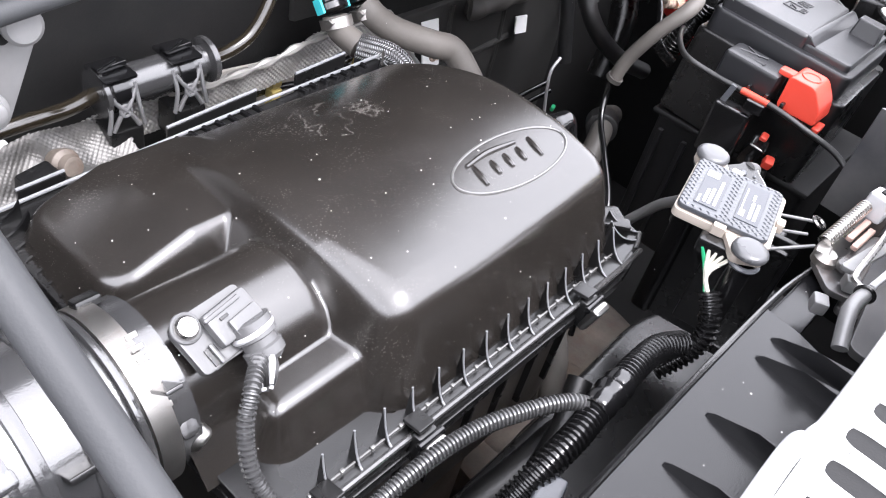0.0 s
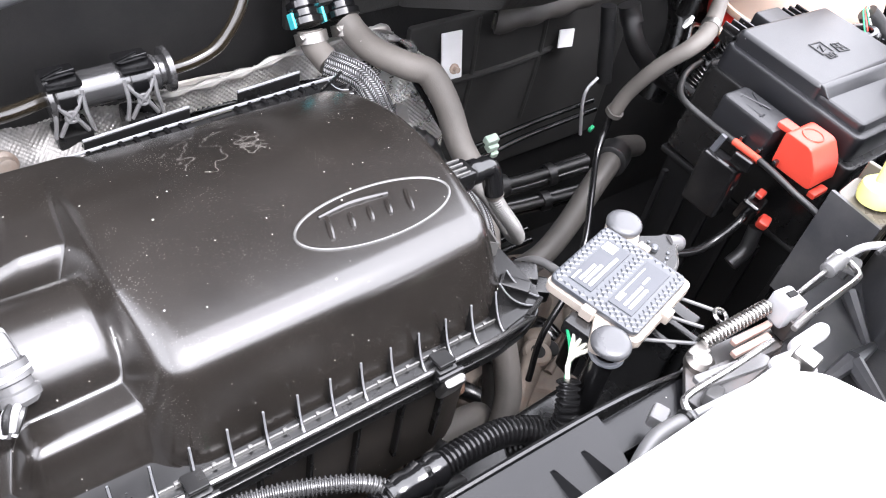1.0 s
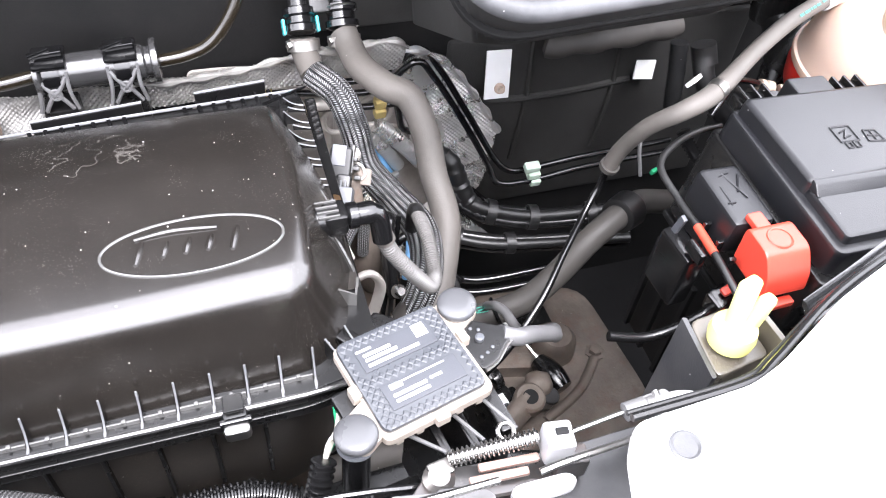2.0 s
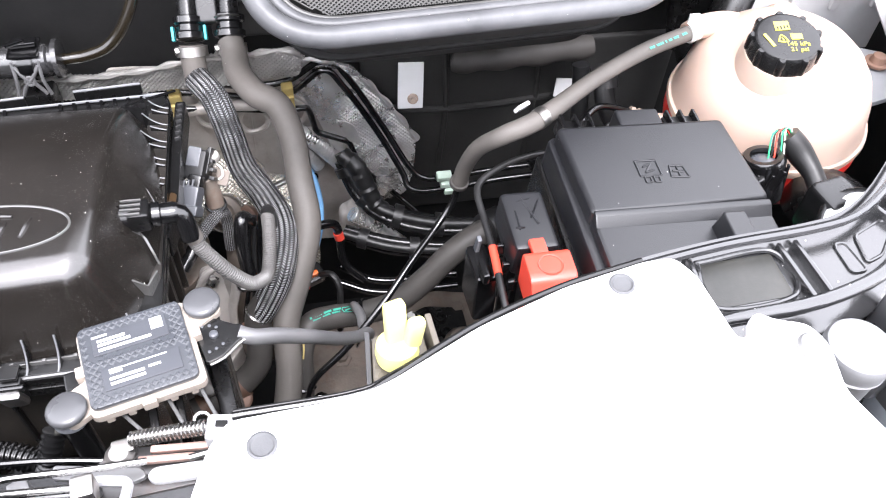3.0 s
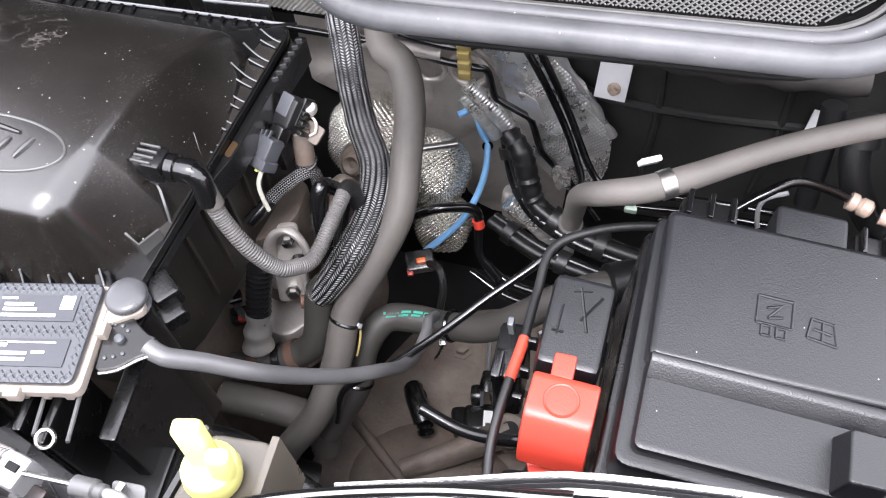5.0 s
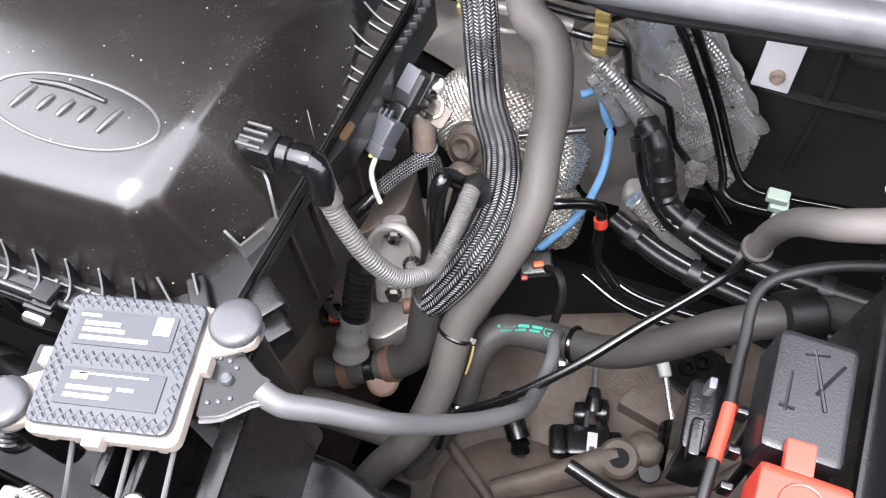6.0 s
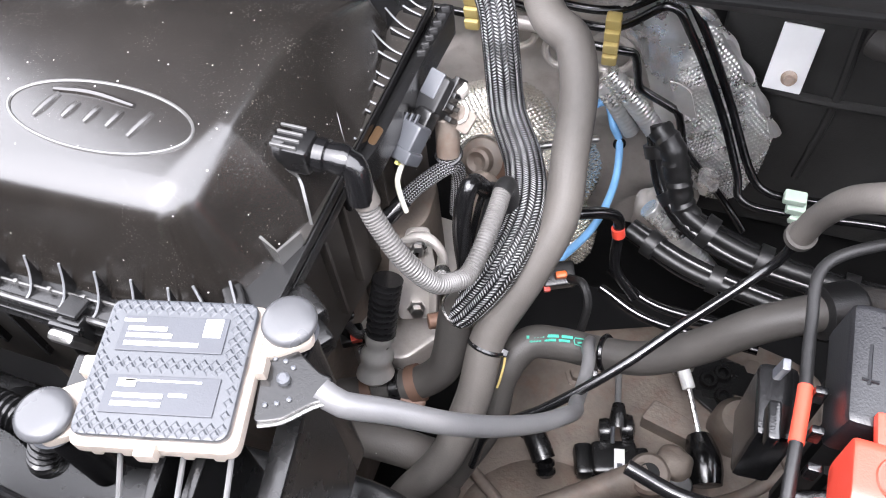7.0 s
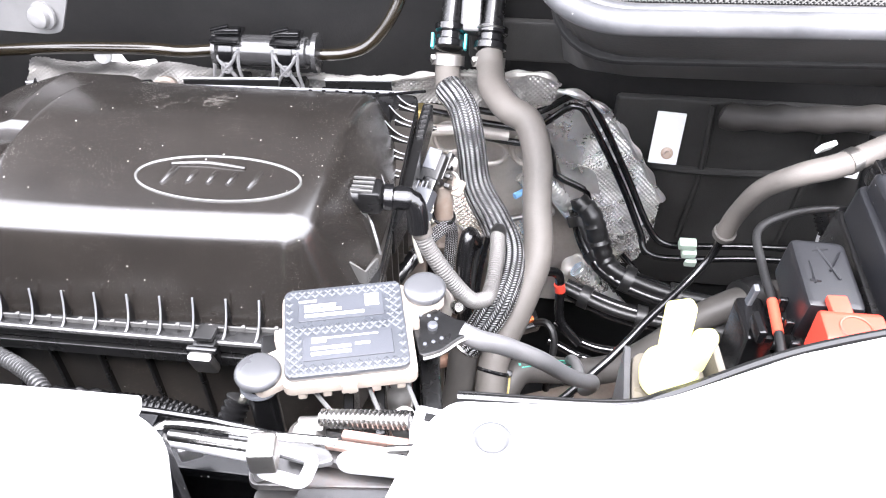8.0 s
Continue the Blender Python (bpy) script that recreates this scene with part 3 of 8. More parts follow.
tagged(part("dirt_specks", chips, M_DIRT, housing, "pale dried dirt specks"), kind="stuff")


def top_at(x, y):
    return cover_height(x, y)


# flange with its rims, and the lower half
rim = [(-0.338, -0.050), (-0.018, -0.050), (0.014, -0.0445), (0.034, -0.036), (0.0385, -0.020), (0.0385, 0.05), (0.0380, 0.156), (0.0375, 0.25), (0.034, 0.264), (-0.338, 0.2435)]
part("flange", prism(rounded(rim, 0.008), 0.926, 0.9335, 0.0012), M_BLACK, housing)
part("lower_flange", prism(rounded([(x * 1.0, y - 0.002 if y < 0 else y) for x, y in rim], 0.008), 0.914, 0.9235, 0.0015), M_BLACK, housing)
inner = [(-0.325, -0.036), (-0.02, -0.036), (0.02, 0.01), (0.036, 0.245), (-0.325, 0.236)]
bm = prism(rounded([(x * 0.97, y * 0.97) for x, y in inner], 0.03), 0.78, 0.915, 0.004)
part("lower_box", bm, M_TRAY, housing, "dusty lower half of the box")
for k in range(7):
    part("lower_rib", box((0.0345, 0.050 + 0.028 * k, 0.868), (0.006, 0.003, 0.085), bevel=0.0008), M_TRAY, housing)
for k in range(8):
    x = -0.30 + k * 0.036
    part("lower_rib", box((x, -0.0365, 0.865), (0.003, 0.007, 0.09), bevel=0.0008), M_BLACK, housing)
part("front_tray", prism([(-0.330, -0.0465), (-0.016, -0.0465), (0.012, -0.0415), (0.012, -0.034), (-0.330, -0.030)], 0.9338, 0.9348, 0.0003), M_BLACK, housing, "worn glossy ledge in front of the cover")
part("front_rim", tube([(-0.336, -0.0485, 0.9345), (-0.018, -0.0485, 0.9345), (0.013, -0.0432, 0.9345), (0.033, -0.0350, 0.9345)], 0.0021, 8, 0.02), M_RAIL, housing)


def fin(a, b, h0, h1, sweep=0.35):
    """A thin curved fin from the cover's wall at a down to the flange at b."""
    one = bmesh.new()
    a, b = Vector((*a, BASE)), Vector((*b, BASE))
    d = b - a
    side = Vector((-d.y, d.x, 0)).normalized() * 0.0010
    bow = Vector((-d.y, d.x, 0)) * sweep
    n = 7
    rows = []
    for k in range(n):
        t = k / (n - 1)
        p = a + d * t + bow * (t * t)
        top = h1 + (h0 - h1) * (1 - t) ** 2.3
        rows.append([one.verts.new(p + s + Vector((0, 0, z))) for s, z in ((-side, -0.002), (side, -0.002), (side, top), (-side, top))])
    for p, q in zip(rows, rows[1:]):
        for k in range(4):
            one.faces.new((p[k], p[(k + 1) % 4], q[(k + 1) % 4], q[k]))
    one.faces.new(rows[0])
    one.faces.new(rows[-1][::-1])
    return soft(one, 0.0008, 3, 50)


def fin_edge(a, b, h0, h1, sweep=0.35):
    """The pale strip along such a fin's top edge, a painted sky glint."""
    a, b = Vector((*a, BASE)), Vector((*b, BASE))
    d = b - a
    bow_out = Vector((-d.y, d.x, 0)) * sweep
    pts = []
    for k in range(7):
        t = k / 6
        pts.append(a + d * t + bow_out * t * t + Vector((0, 0, h1 + (h0 - h1) * (1 - t) ** 2.3)))
    return tube(pts, 0.00075, 6, 0.004)


# a black fin whose top edge gets a pale strip for the sky's reflection
def glint_fin(name, *shape):
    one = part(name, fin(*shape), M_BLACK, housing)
    part("glint_edge", fin_edge(*shape), M_ARM, one, "pale strip painting the edge's sky glint")


for k in range(14):
    x = -0.0110 - k * 0.0223
    y = -0.0335 - bow(x)
    glint_fin("front_fin", (x + 0.001, y + 0.0080), (x, -0.0478), 0.024, 0.0012, -0.03)
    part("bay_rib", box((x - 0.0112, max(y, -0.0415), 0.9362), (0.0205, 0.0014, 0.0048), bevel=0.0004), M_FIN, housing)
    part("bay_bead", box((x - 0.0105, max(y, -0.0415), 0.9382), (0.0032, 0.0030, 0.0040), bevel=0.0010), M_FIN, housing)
part("side_tray", prism(rounded([(0.012, 0.030), (0.037, 0.030), (0.0360, 0.246), (0.018, 0.236)], 0.004), 0.9338, 0.9352, 0.0004), M_TRAY, housing, "dusty ledge beside the cover")
for k in range(6):
    y = 0.124 + k * 0.0239
    glint_fin("side_fin", (0.0155, y), (0.0362, y), 0.0155, 0.0012, -0.12)
    glint_fin("side_rib", (0.0215, y - 0.0085), (0.0362, y - 0.0100), 0.0065, 0.0030, -0.1)
for a, b, h in (((0.0, -0.0215), (0.0205, -0.0405), 0.020), ((0.0155, -0.011), (0.0300, -0.0365), 0.016)):
    glint_fin("corner_fin", a, b, h, 0.0012, 0.12)
for k in range(8):
    y = 0.145 + k * 0.0125
    part("end_fin", fin((-0.318, y), (-0.335, y + 0.002), 0.014, 0.0012, 0.2), M_GLOSS, housing)
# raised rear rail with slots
# pale edge tubes paint the sky glint along these glossy black rails
part("rear_rail", tube([(-0.336, 0.2425, 0.936), (-0.15, 0.2545, 0.936), (0.034, 0.2625, 0.936)], 0.0014, 8, 0.02), M_ARM, housing, "pale strip painting the edge's sky glint")
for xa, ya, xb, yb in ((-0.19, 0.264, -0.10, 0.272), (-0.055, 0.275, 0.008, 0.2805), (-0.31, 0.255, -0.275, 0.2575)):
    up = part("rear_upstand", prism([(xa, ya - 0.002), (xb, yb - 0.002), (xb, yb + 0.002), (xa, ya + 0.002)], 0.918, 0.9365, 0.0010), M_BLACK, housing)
    part("glint_edge", tube([(xa, ya, 0.9368), ((xa + xb) / 2, (ya + yb) / 2, 0.9368), (xb, yb, 0.9368)], 0.0013, 8, 0.02), M_ARM, up, "pale strip painting the edge's sky glint")
for k in range(17):
    x = -0.19 + k * 0.0125
    if -0.105 < x < -0.065:
        continue
    part("rear_tooth", box((x, 0.250 + 0.0688 * (x + 0.15), 0.9345), (0.0035, 0.014, 0.005), turn(0, 0, 10), 0.0008), M_GLOSS, housing)
part("corner_brace", tube([(0.0, 0.228, 0.953), (0.042, 0.264, 0.9375)], 0.0014, 6), M_GLOSS, housing)
part("side_rail", prism(rounded([(0.0300, 0.085), (0.0390, 0.082), (0.0460, 0.118), (0.0475, 0.200), (0.0500, 0.262), (0.0400, 0.262), (0.0378, 0.200), (0.0365, 0.118)], 0.003), 0.900, 0.9255, 0.003), M_BLACK, housing, "broad black edge rail")
part("rust_patch", prism(rounded([(0.0378, 0.121), (0.0440, 0.119), (0.0450, 0.134), (0.0388, 0.137)], 0.003), 0.9235, 0.9259, 0.0004), M_STAIN, housing, "orange stain on the rail")
for k in range(7):
    part("side_rail_fin", box((0.0448 - 0.0002 * k, 0.256 - 0.0080 * k, 0.9262), (0.006, 0.0022, 0.003), turn(0, 0, 25), 0.0006), M_RAIL, housing)
# raised ribs round the breather port

def gusset(pts, w=0.0018):
    """A thin upright wall over the flange whose top edge runs through the points."""
    one = bmesh.new()
    rows = []
    for k, p in enumerate(pts):
        a, b = Vector(pts[max(k - 1, 0)]), Vector(pts[min(k + 1, len(pts) - 1)])
        d = Vector((b.x - a.x, b.y - a.y, 0)).normalized()
        n = Vector((-d.y, d.x, 0)) * w / 2
        p = Vector(p)
        low = Vector((p.x, p.y, 0.932))
        rows.append([one.verts.new(q) for q in (low - n, low + n, p + n, p - n)])
    for p, q in zip(rows, rows[1:]):
        for k in range(4):
            one.faces.new((p[k], p[(k + 1) % 4], q[(k + 1) % 4], q[k]))
    one.faces.new(rows[0])
    one.faces.new(rows[-1][::-1])
    return soft(one, 0.0005, 2, 50)


for pts in (((-0.004, 0.109, 0.9740), (0.010, 0.111, 0.9700), (0.022, 0.1160, 0.9610), (0.026, 0.1130, 0.9550), (0.030, 0.107, 0.9470), (0.034, 0.101, 0.9370)),
            ((-0.002, 0.053, 0.9770), (0.012, 0.055, 0.9720), (0.024, 0.0610, 0.9620), (0.028, 0.0575, 0.9550), (0.032, 0.051, 0.9460), (0.0355, 0.045, 0.9370)),
            ((0.006, 0.023, 0.956), (0.018, 0.020, 0.951), (0.030, 0.016, 0.9465), (0.0355, 0.033, 0.944))):
    part("port_wall", gusset(pts), M_FIN, housing)
part("corner_catch", box((0.047, 0.0, 0.916), (0.026, 0.020, 0.018), turn(0, 0, -35), 0.004), M_BLACK, housing)
part("corner_catch", box((0.058, -0.012, 0.907), (0.016, 0.018, 0.014), turn(0, 0, -35), 0.003), M_BLACK, housing)
part("corner_clip", box((0.020, -0.018, 0.934), (0.012, 0.024, 0.016), turn(0, 0, 40), 0.002), M_BLACK, housing)
part("corner_lug", box((0.028, -0.024, 0.928), (0.022, 0.014, 0.010), turn(0, 0, 40), 0.002), M_BLACK, housing)
# spring clips
for x in (-0.066, -0.236, -0.305):
    c = part("clip", box((x, -0.0525, 0.927), (0.016, 0.010, 0.024), bevel=0.003), M_BLACK, housing, "sprung clip with a worn face")
    part("clip_face", box((x, -0.0600, 0.9265), (0.0175, 0.0075, 0.024), turn(18, 0, 0), 0.0034), M_STEEL, c, "shiny clip face")
    part("clip_hook", rod((x - 0.010, -0.0575, 0.9365), (x + 0.010, -0.0575, 0.9365), 0.0028, 10), M_GLOSS, c)
    part("clip_tongue", box((x, -0.047, 0.9415), (0.013, 0.014, 0.003), turn(-8, 0, 0), 0.001), M_BLACK, c)
# oval emblem, a plain raised badge
oval = []
for k in range(64):
    a = 2 * math.pi * k / 64
    px, py = -0.0715 + 0.0575 * math.cos(a), 0.0365 + 0.0225 * math.sin(a)
    oval.append((px, py, top_at(px, py) + 0.0002))
part("emblem_ring", tube(oval + [oval[0]], 0.0010, 6, 0.01), M_FIN, housing, "raised oval outline")


def stroke(pts):
    return tube([(x, y, top_at(x, y)) for x, y in pts], lambda t: 0.0016 + 0.0008 * math.sin(3.1 * t), 8, 0.003)


C = (-0.0715, 0.0365)
for dx, w in ((-0.034, 0.009), (-0.018, 0.006), (-0.004, 0.006), (0.010, 0.006), (0.026, 0.009)):
    part("emblem_bar", stroke([(C[0] + dx - 0.3 * w, C[1] - w), (C[0] + dx, C[1]), (C[0] + dx + 0.3 * w, C[1] + w)]), M_COVER, housing)
part("emblem_bar", stroke([(C[0] - 0.036, C[1] + 0.011), (C[0] - 0.012, C[1] + 0.0135), (C[0] + 0.016, C[1] + 0.011)]), M_COVER, housing)

# duct socket at the cover's mouth
part("duct_rim", lathe([(0.044, 0), (0.047, 0.002), (0.047, 0.008), (0.044, 0.010)], toward((-0.347, 0.060, 0.955), (-0.33, 0.060, 0.955)), 40), M_GLOSS, housing)

# breather connector in the cover's side
plug = thing("breather_connector", (0.04, 0.068, 0.965), "black quick connector plugged into the housing's side", "hose connector")
part("socket", rod((-0.004, 0.067, 0.972), (0.022, 0.068, 0.972), 0.0100), M_BLACK, plug)
part("collar", box((0.0270, 0.068, 0.972), (0.018, 0.021, 0.020), bevel=0.004), M_BLACK, plug)
part("body", lathe([(0.008, 0), (0.0102, 0.002), (0.0102, 0.008), (0.0086, 0.009), (0.0092, 0.018), (0.008, 0.022)], toward((0.035, 0.068, 0.972), (0.058, 0.069, 0.971)), 20), M_GLOSS, plug)
for k in range(4):
    part("release_rib", box((0.0215, 0.0605 + 0.0050 * k, 0.9823), (0.016, 0.0018, 0.0024), bevel=0.0006), M_FIN, plug)
part("elbow", tube([(0.050, 0.069, 0.9715), (0.0575, 0.0685, 0.9695), (0.0605, 0.066, 0.960), (0.062, 0.062, 0.946)], 0.0080, 14), M_GLOSS, plug)
bh2 = thing("breather_hose", (0.1, 0.08, 0.86), "grey corrugated breather hose looping to the engine", "hose")
part("cuff", tube([(0.0600, 0.0668, 0.962), (0.0615, 0.0655, 0.952), (0.0650, 0.0632, 0.942)], 0.0078, 16), M_RUBBER, bh2, "smooth grey cuff")
part("corrugated_hose", tube([(0.0605, 0.0665, 0.9535), (0.0680, 0.0607, 0.9333), (0.0860, 0.0545, 0.9062), (0.1015, 0.0580, 0.8815), (0.1100, 0.0700, 0.8680), (0.1155, 0.0810, 0.8620), (0.1180, 0.0960, 0.8630), (0.1197, 0.1165, 0.8680), (0.1197, 0.1342, 0.8690), (0.1190, 0.1500, 0.8690)], 0.0063, 18, rings=0.0022, depth=0.0007), M_CORR, bh2)
part("end_cuff", tube([(0.1190, 0.147, 0.869), (0.1195, 0.155, 0.868), (0.120, 0.161, 0.858), (0.120, 0.163, 0.835)], 0.0070, 16), M_RUBBER_DARK, bh2)

# ---- air flow sensor and intake hose ----
maf = thing("air_flow_sensor", (-0.31, 0.035, 0.99), "grey air flow sensor bolted to the duct with a plugged cable", "air flow sensor")
MF = Matrix.Translation((-0.312, 0.034, 0.9985)) @ turn(33, 0, 0) @ turn(0, 0, 10) @ Matrix.Scale(0.82, 4)


def fbox(c, size, bevel):
    one = box(c, size, None, bevel)
    bmesh.ops.transform(one, matrix=MF, verts=one.verts)
    return one


part("mount_plate", prism(rounded([(-0.026, -0.016), (0.018, -0.020), (0.026, -0.012), (0.026, 0.018), (-0.020, 0.022), (-0.026, 0.018)], 0.004), -0.004, 0.004, 0.001, MF), M_MAF, maf, "grey mounting plate")
part("sensor_body", fbox((0.008, 0.002, 0.008), (0.034, 0.024, 0.010), 0.003), M_MAF, maf)
part("rib", fbox((0.004, 0.010, 0.013), (0.028, 0.003, 0.004), 0.001), M_MAF, maf)
part("screw_ring", torus(MF @ Vector((-0.017, 0.014, 0.0045)), 0.0085, 0.0016, MF.to_3x3().to_4x4(), 24, 8), M_MAF, maf, "moulded ring round the screw")
part("body_step", fbox((0.012, -0.004, 0.0145), (0.022, 0.012, 0.004), 0.0015), M_MAF, maf)
part("clip_slot", fbox((0.002, 0.0055, 0.0135), (0.006, 0.0022, 0.002), 0.0004), M_BLACK, maf)
part("clip_slot", fbox((0.016, 0.0105, 0.0135), (0.0025, 0.0025, 0.002), 0.0004), M_BLACK, maf)
part("seam", fbox((0.002, -0.0165, 0.0035), (0.042, 0.0012, 0.0016), 0.0003), M_BLACK, maf)
part("seal", torus(MF @ Vector((0.013, -0.012, 0.008)), 0.0105, 0.0018, toward((0, 0, 0), (MF @ Vector((0, -1, -0.2)) - MF @ Vector((0, 0, 0)))).to_3x3().to_4x4(), 24, 8), M_GREYMETAL, maf, "pale seal ring")
part("slot", fbox((-0.014, -0.009, 0.0042), (0.008, 0.012, 0.002), 0.0005), M_BLACK, maf)
part("latch", fbox((-0.013, -0.009, 0.006), (0.003, 0.014, 0.003), 0.001), M_MAF, maf)
part("screw", lathe([(0.0075, 0), (0.0075, 0.003), (0.006, 0.005), (0.0035, 0.005), (0.003, 0.002), (0.001, 0.002)], MF @ Matrix.Translation((-0.017, 0.014, 0.004)), 20), M_STEEL, maf, "bright screw head")
part("connector", lathe([(0.008, 0), (0.0115, 0.001), (0.0115, 0.010), (0.0095, 0.011), (0.0095, 0.015), (0.011, 0.016), (0.011, 0.021), (0.008, 0.024), (0.003, 0.024)], toward(MF @ Vector((0.014, -0.004, 0.010)), MF @ Vector((0.012, -0.03, 0.004))), 24), M_MAF, maf, "ribbed round plug")
for k in range(6):
    a = k * 1.05
    dx, dz = 0.0045 * math.cos(a), 0.0045 * math.sin(a)
    part("wire", tube([MF @ Vector((0.012 + dx, -0.026, 0.006 + dz)), (-0.305 + dx, 0.004, 0.992 + dz), (-0.309 + dx * 0.6, -0.001, 0.986 + dz * 0.6)], 0.0019, 6), M_GREYMETAL if k % 2 else M_BLACK, maf)
bm = tube([(-0.3120, 0.0030, 1.0060), (-0.3180, -0.0020, 1.0080), (-0.3290, -0.0120, 1.0060), (-0.3368, -0.0190, 0.9945), (-0.3411, -0.0306, 0.9774), (-0.3386, -0.0468, 0.9615), (-0.3365, -0.0622, 0.9299), (-0.334, -0.07, 0.89)], 0.0038, 14, rings=0.0026, depth=0.0012)
solo("sensor_conduit", bm, M_CORR_DARK, "corrugated cable conduit from the air flow sensor", "cable conduit")

hose = thing("intake_hose", (-0.45, 0.06, 0.90), "ribbed black rubber intake hose clamped to the duct", "intake hose")
axis = [(-0.338, 0.060, 0.955), (-0.40, 0.060, 0.955), (-0.46, 0.058, 0.95), (-0.53, 0.05, 0.93), (-0.60, 0.03, 0.88), (-0.64, 0.0, 0.80)]
part("hose_body", tube(axis, lambda t: 0.049 + (0.004 if 0.12 < t < 0.9 else 0), 40), M_INTAKE, hose)
for x, r in ((-0.366, 0.0022), (-0.376, 0.003), (-0.390, 0.0042), (-0.412, 0.0042), (-0.424, 0.0026)):
    part("moulded_band", torus((x, 0.060, 0.955), 0.0515, r, turn(0, 90, 0), 48), M_INTAKE, hose)
part("moulded_bar", box((-0.399, 0.016, 0.985), (0.014, 0.020, 0.004), turn(-35, 0, 0), 0.001), M_BLACK, hose)
for k in range(6):
    part("moulded_mark", box((-0.3825 + 0.0002 * k, 0.026 + 0.006 * k, 0.9975 + 0.0030 * k), (0.006, 0.0022, 0.0012), turn(-30, 0, 0), 0.0003), M_INTAKE, hose)
part("moulded_lug", box((-0.352, 0.088, 1.000), (0.014, 0.010, 0.006), turn(-25, 0, 0), 0.002), M_BLACK, hose)
for k in range(14):
    a = 2 * math.pi * k / 14
    dy, dz = math.cos(a), math.sin(a)
    part("stiffener", box((-0.455, 0.058 + 0.052 * dy, 0.95 + 0.052 * dz), (0.07, 0.010, 0.010), turn(math.degrees(a), 0, 0), 0.003), M_INTAKE, hose)
clamp = thing("hose_clamp", (-0.348, 0.06, 0.955), "zinc worm-drive clamp round the intake hose", "hose clamp")
part("band", lathe([(0.0512, 0), (0.0522, 0), (0.0522, 0.012), (0.0512, 0.012)], toward((-0.3625, 0.060, 0.955), (-0.34, 0.060, 0.955)), 48), M_ZINC, clamp, "worn steel clamp band")
part("tail", box((-0.352, 0.028, 0.992), (0.009, 0.042, 0.0025), turn(-42, 0, 0), 0.0008), M_DARKBAND, clamp)
for k in range(7):
    part("thread_slot", box((-0.352, 0.020 + 0.0045 * k, 0.9862 + 0.0042 * k), (0.006, 0.0012, 0.003), turn(-42, 0, 0), 0.0004), M_ZINC, clamp)
part("worm_housing", box((-0.345, 0.017, 0.966), (0.011, 0.014, 0.012), turn(-50, 0, 0), 0.003), M_DARKBAND, clamp)
part("worm_screw", lathe([(0.0055, 0), (0.0075, 0.001), (0.0075, 0.006), (0.006, 0.008), (0.002, 0.008)], toward((-0.340, 0.018, 0.955), (-0.3375, 0.012, 0.951)), 20), M_STEEL, clamp, "bright hexagon screw")

# ---- fuel line along the bulkhead ----
line = thing("fuel_line", (-0.13, 0.335, 0.90), "black fuel line with a damper held in two clips", "fuel line")
FY, FZ = 0.362, 0.912
part("damper", lathe([(0.012, 0), (0.021, 0.001), (0.021, 0.005), (0.0165, 0.008), (0.0165, 0.098), (0.014, 0.100), (0.014, 0.104), (0.021, 0.106), (0.021, 0.111), (0.012, 0.113)], toward((-0.193, FY, FZ), (-0.07, FY, FZ + 0.002)), 28), M_RAIL, line, "dark cylindrical damper")
part("pipe", tube([(-0.46, 0.350, 0.900), (-0.36, 0.345, 0.913), (-0.263, 0.345, 0.918), (-0.225, 0.352, 0.913), (-0.19, FY, FZ)], 0.0065, 12), M_AMBER, line)
part("pipe", tube([(-0.082, FY, FZ), (-0.055, 0.364, 0.914), (-0.030, 0.366, 0.924), (-0.008, 0.370, 0.950), (0.008, 0.378, 0.985), (0.018, 0.385, 1.03), (0.02, 0.40, 1.09)], 0.0062, 12), M_AMBER, line, "glossy amber-black bent pipe")
for x in (-0.1775, -0.1145):
    c = part("clip", lathe([(0.0175, 0), (0.0195, 0), (0.0195, 0.014), (0.0175, 0.014)], toward((x - 0.007, FY, FZ), (x + 0.007, FY, FZ)), 28), M_GLOSS, line, "black cross-braced clip")
    part("latch", box((x, FY + 0.001, FZ + 0.0225), (0.026, 0.012, 0.005), turn(-10, 0, 6), 0.0012), M_GLOSS, c)
    # pale grey webs, bars and boss paint the sky's reflection on black plastic
    for s in (-1, 1):
        part("web", tube([(x - s * 0.012, FY - 0.0155, FZ + 0.006), (x - s * 0.004, FY - 0.0195, FZ - 0.006), (x + s * 0.004, FY - 0.0195, FZ - 0.014), (x + s * 0.012, FY - 0.0195, FZ - 0.028)], 0.0021, 8), M_SLEEVE, c)
        part("side_bar", tube([(x + s * 0.0135, FY - 0.013, FZ + 0.010), (x + s * 0.013, FY - 0.0195, FZ - 0.008), (x + s * 0.0165, FY - 0.0205, FZ - 0.028)], 0.0020, 6), M_SLEEVE, c)
    part("boss", torus((x, FY - 0.0200, FZ - 0.010), 0.0048, 0.0016, turn(80, 0, 0), 18, 6), M_SLEEVE, c)
    part("saddle", prism(rounded([(x - 0.015, FY - 0.018), (x + 0.015, FY - 0.018), (x + 0.015, FY + 0.016), (x - 0.015, FY + 0.016)], 0.003), FZ + 0.0165, FZ + 0.0195, 0.001), M_GLOSS, c)
    part("latch_arm", box((x - 0.006, FY - 0.004, FZ + 0.027), (0.020, 0.005, 0.004), turn(0, -12, 10), 0.001), M_GLOSS, c)
    part("foot", box((x, FY - 0.006, FZ - 0.046), (0.032, 0.030, 0.034), bevel=0.003), M_BLACK, c)

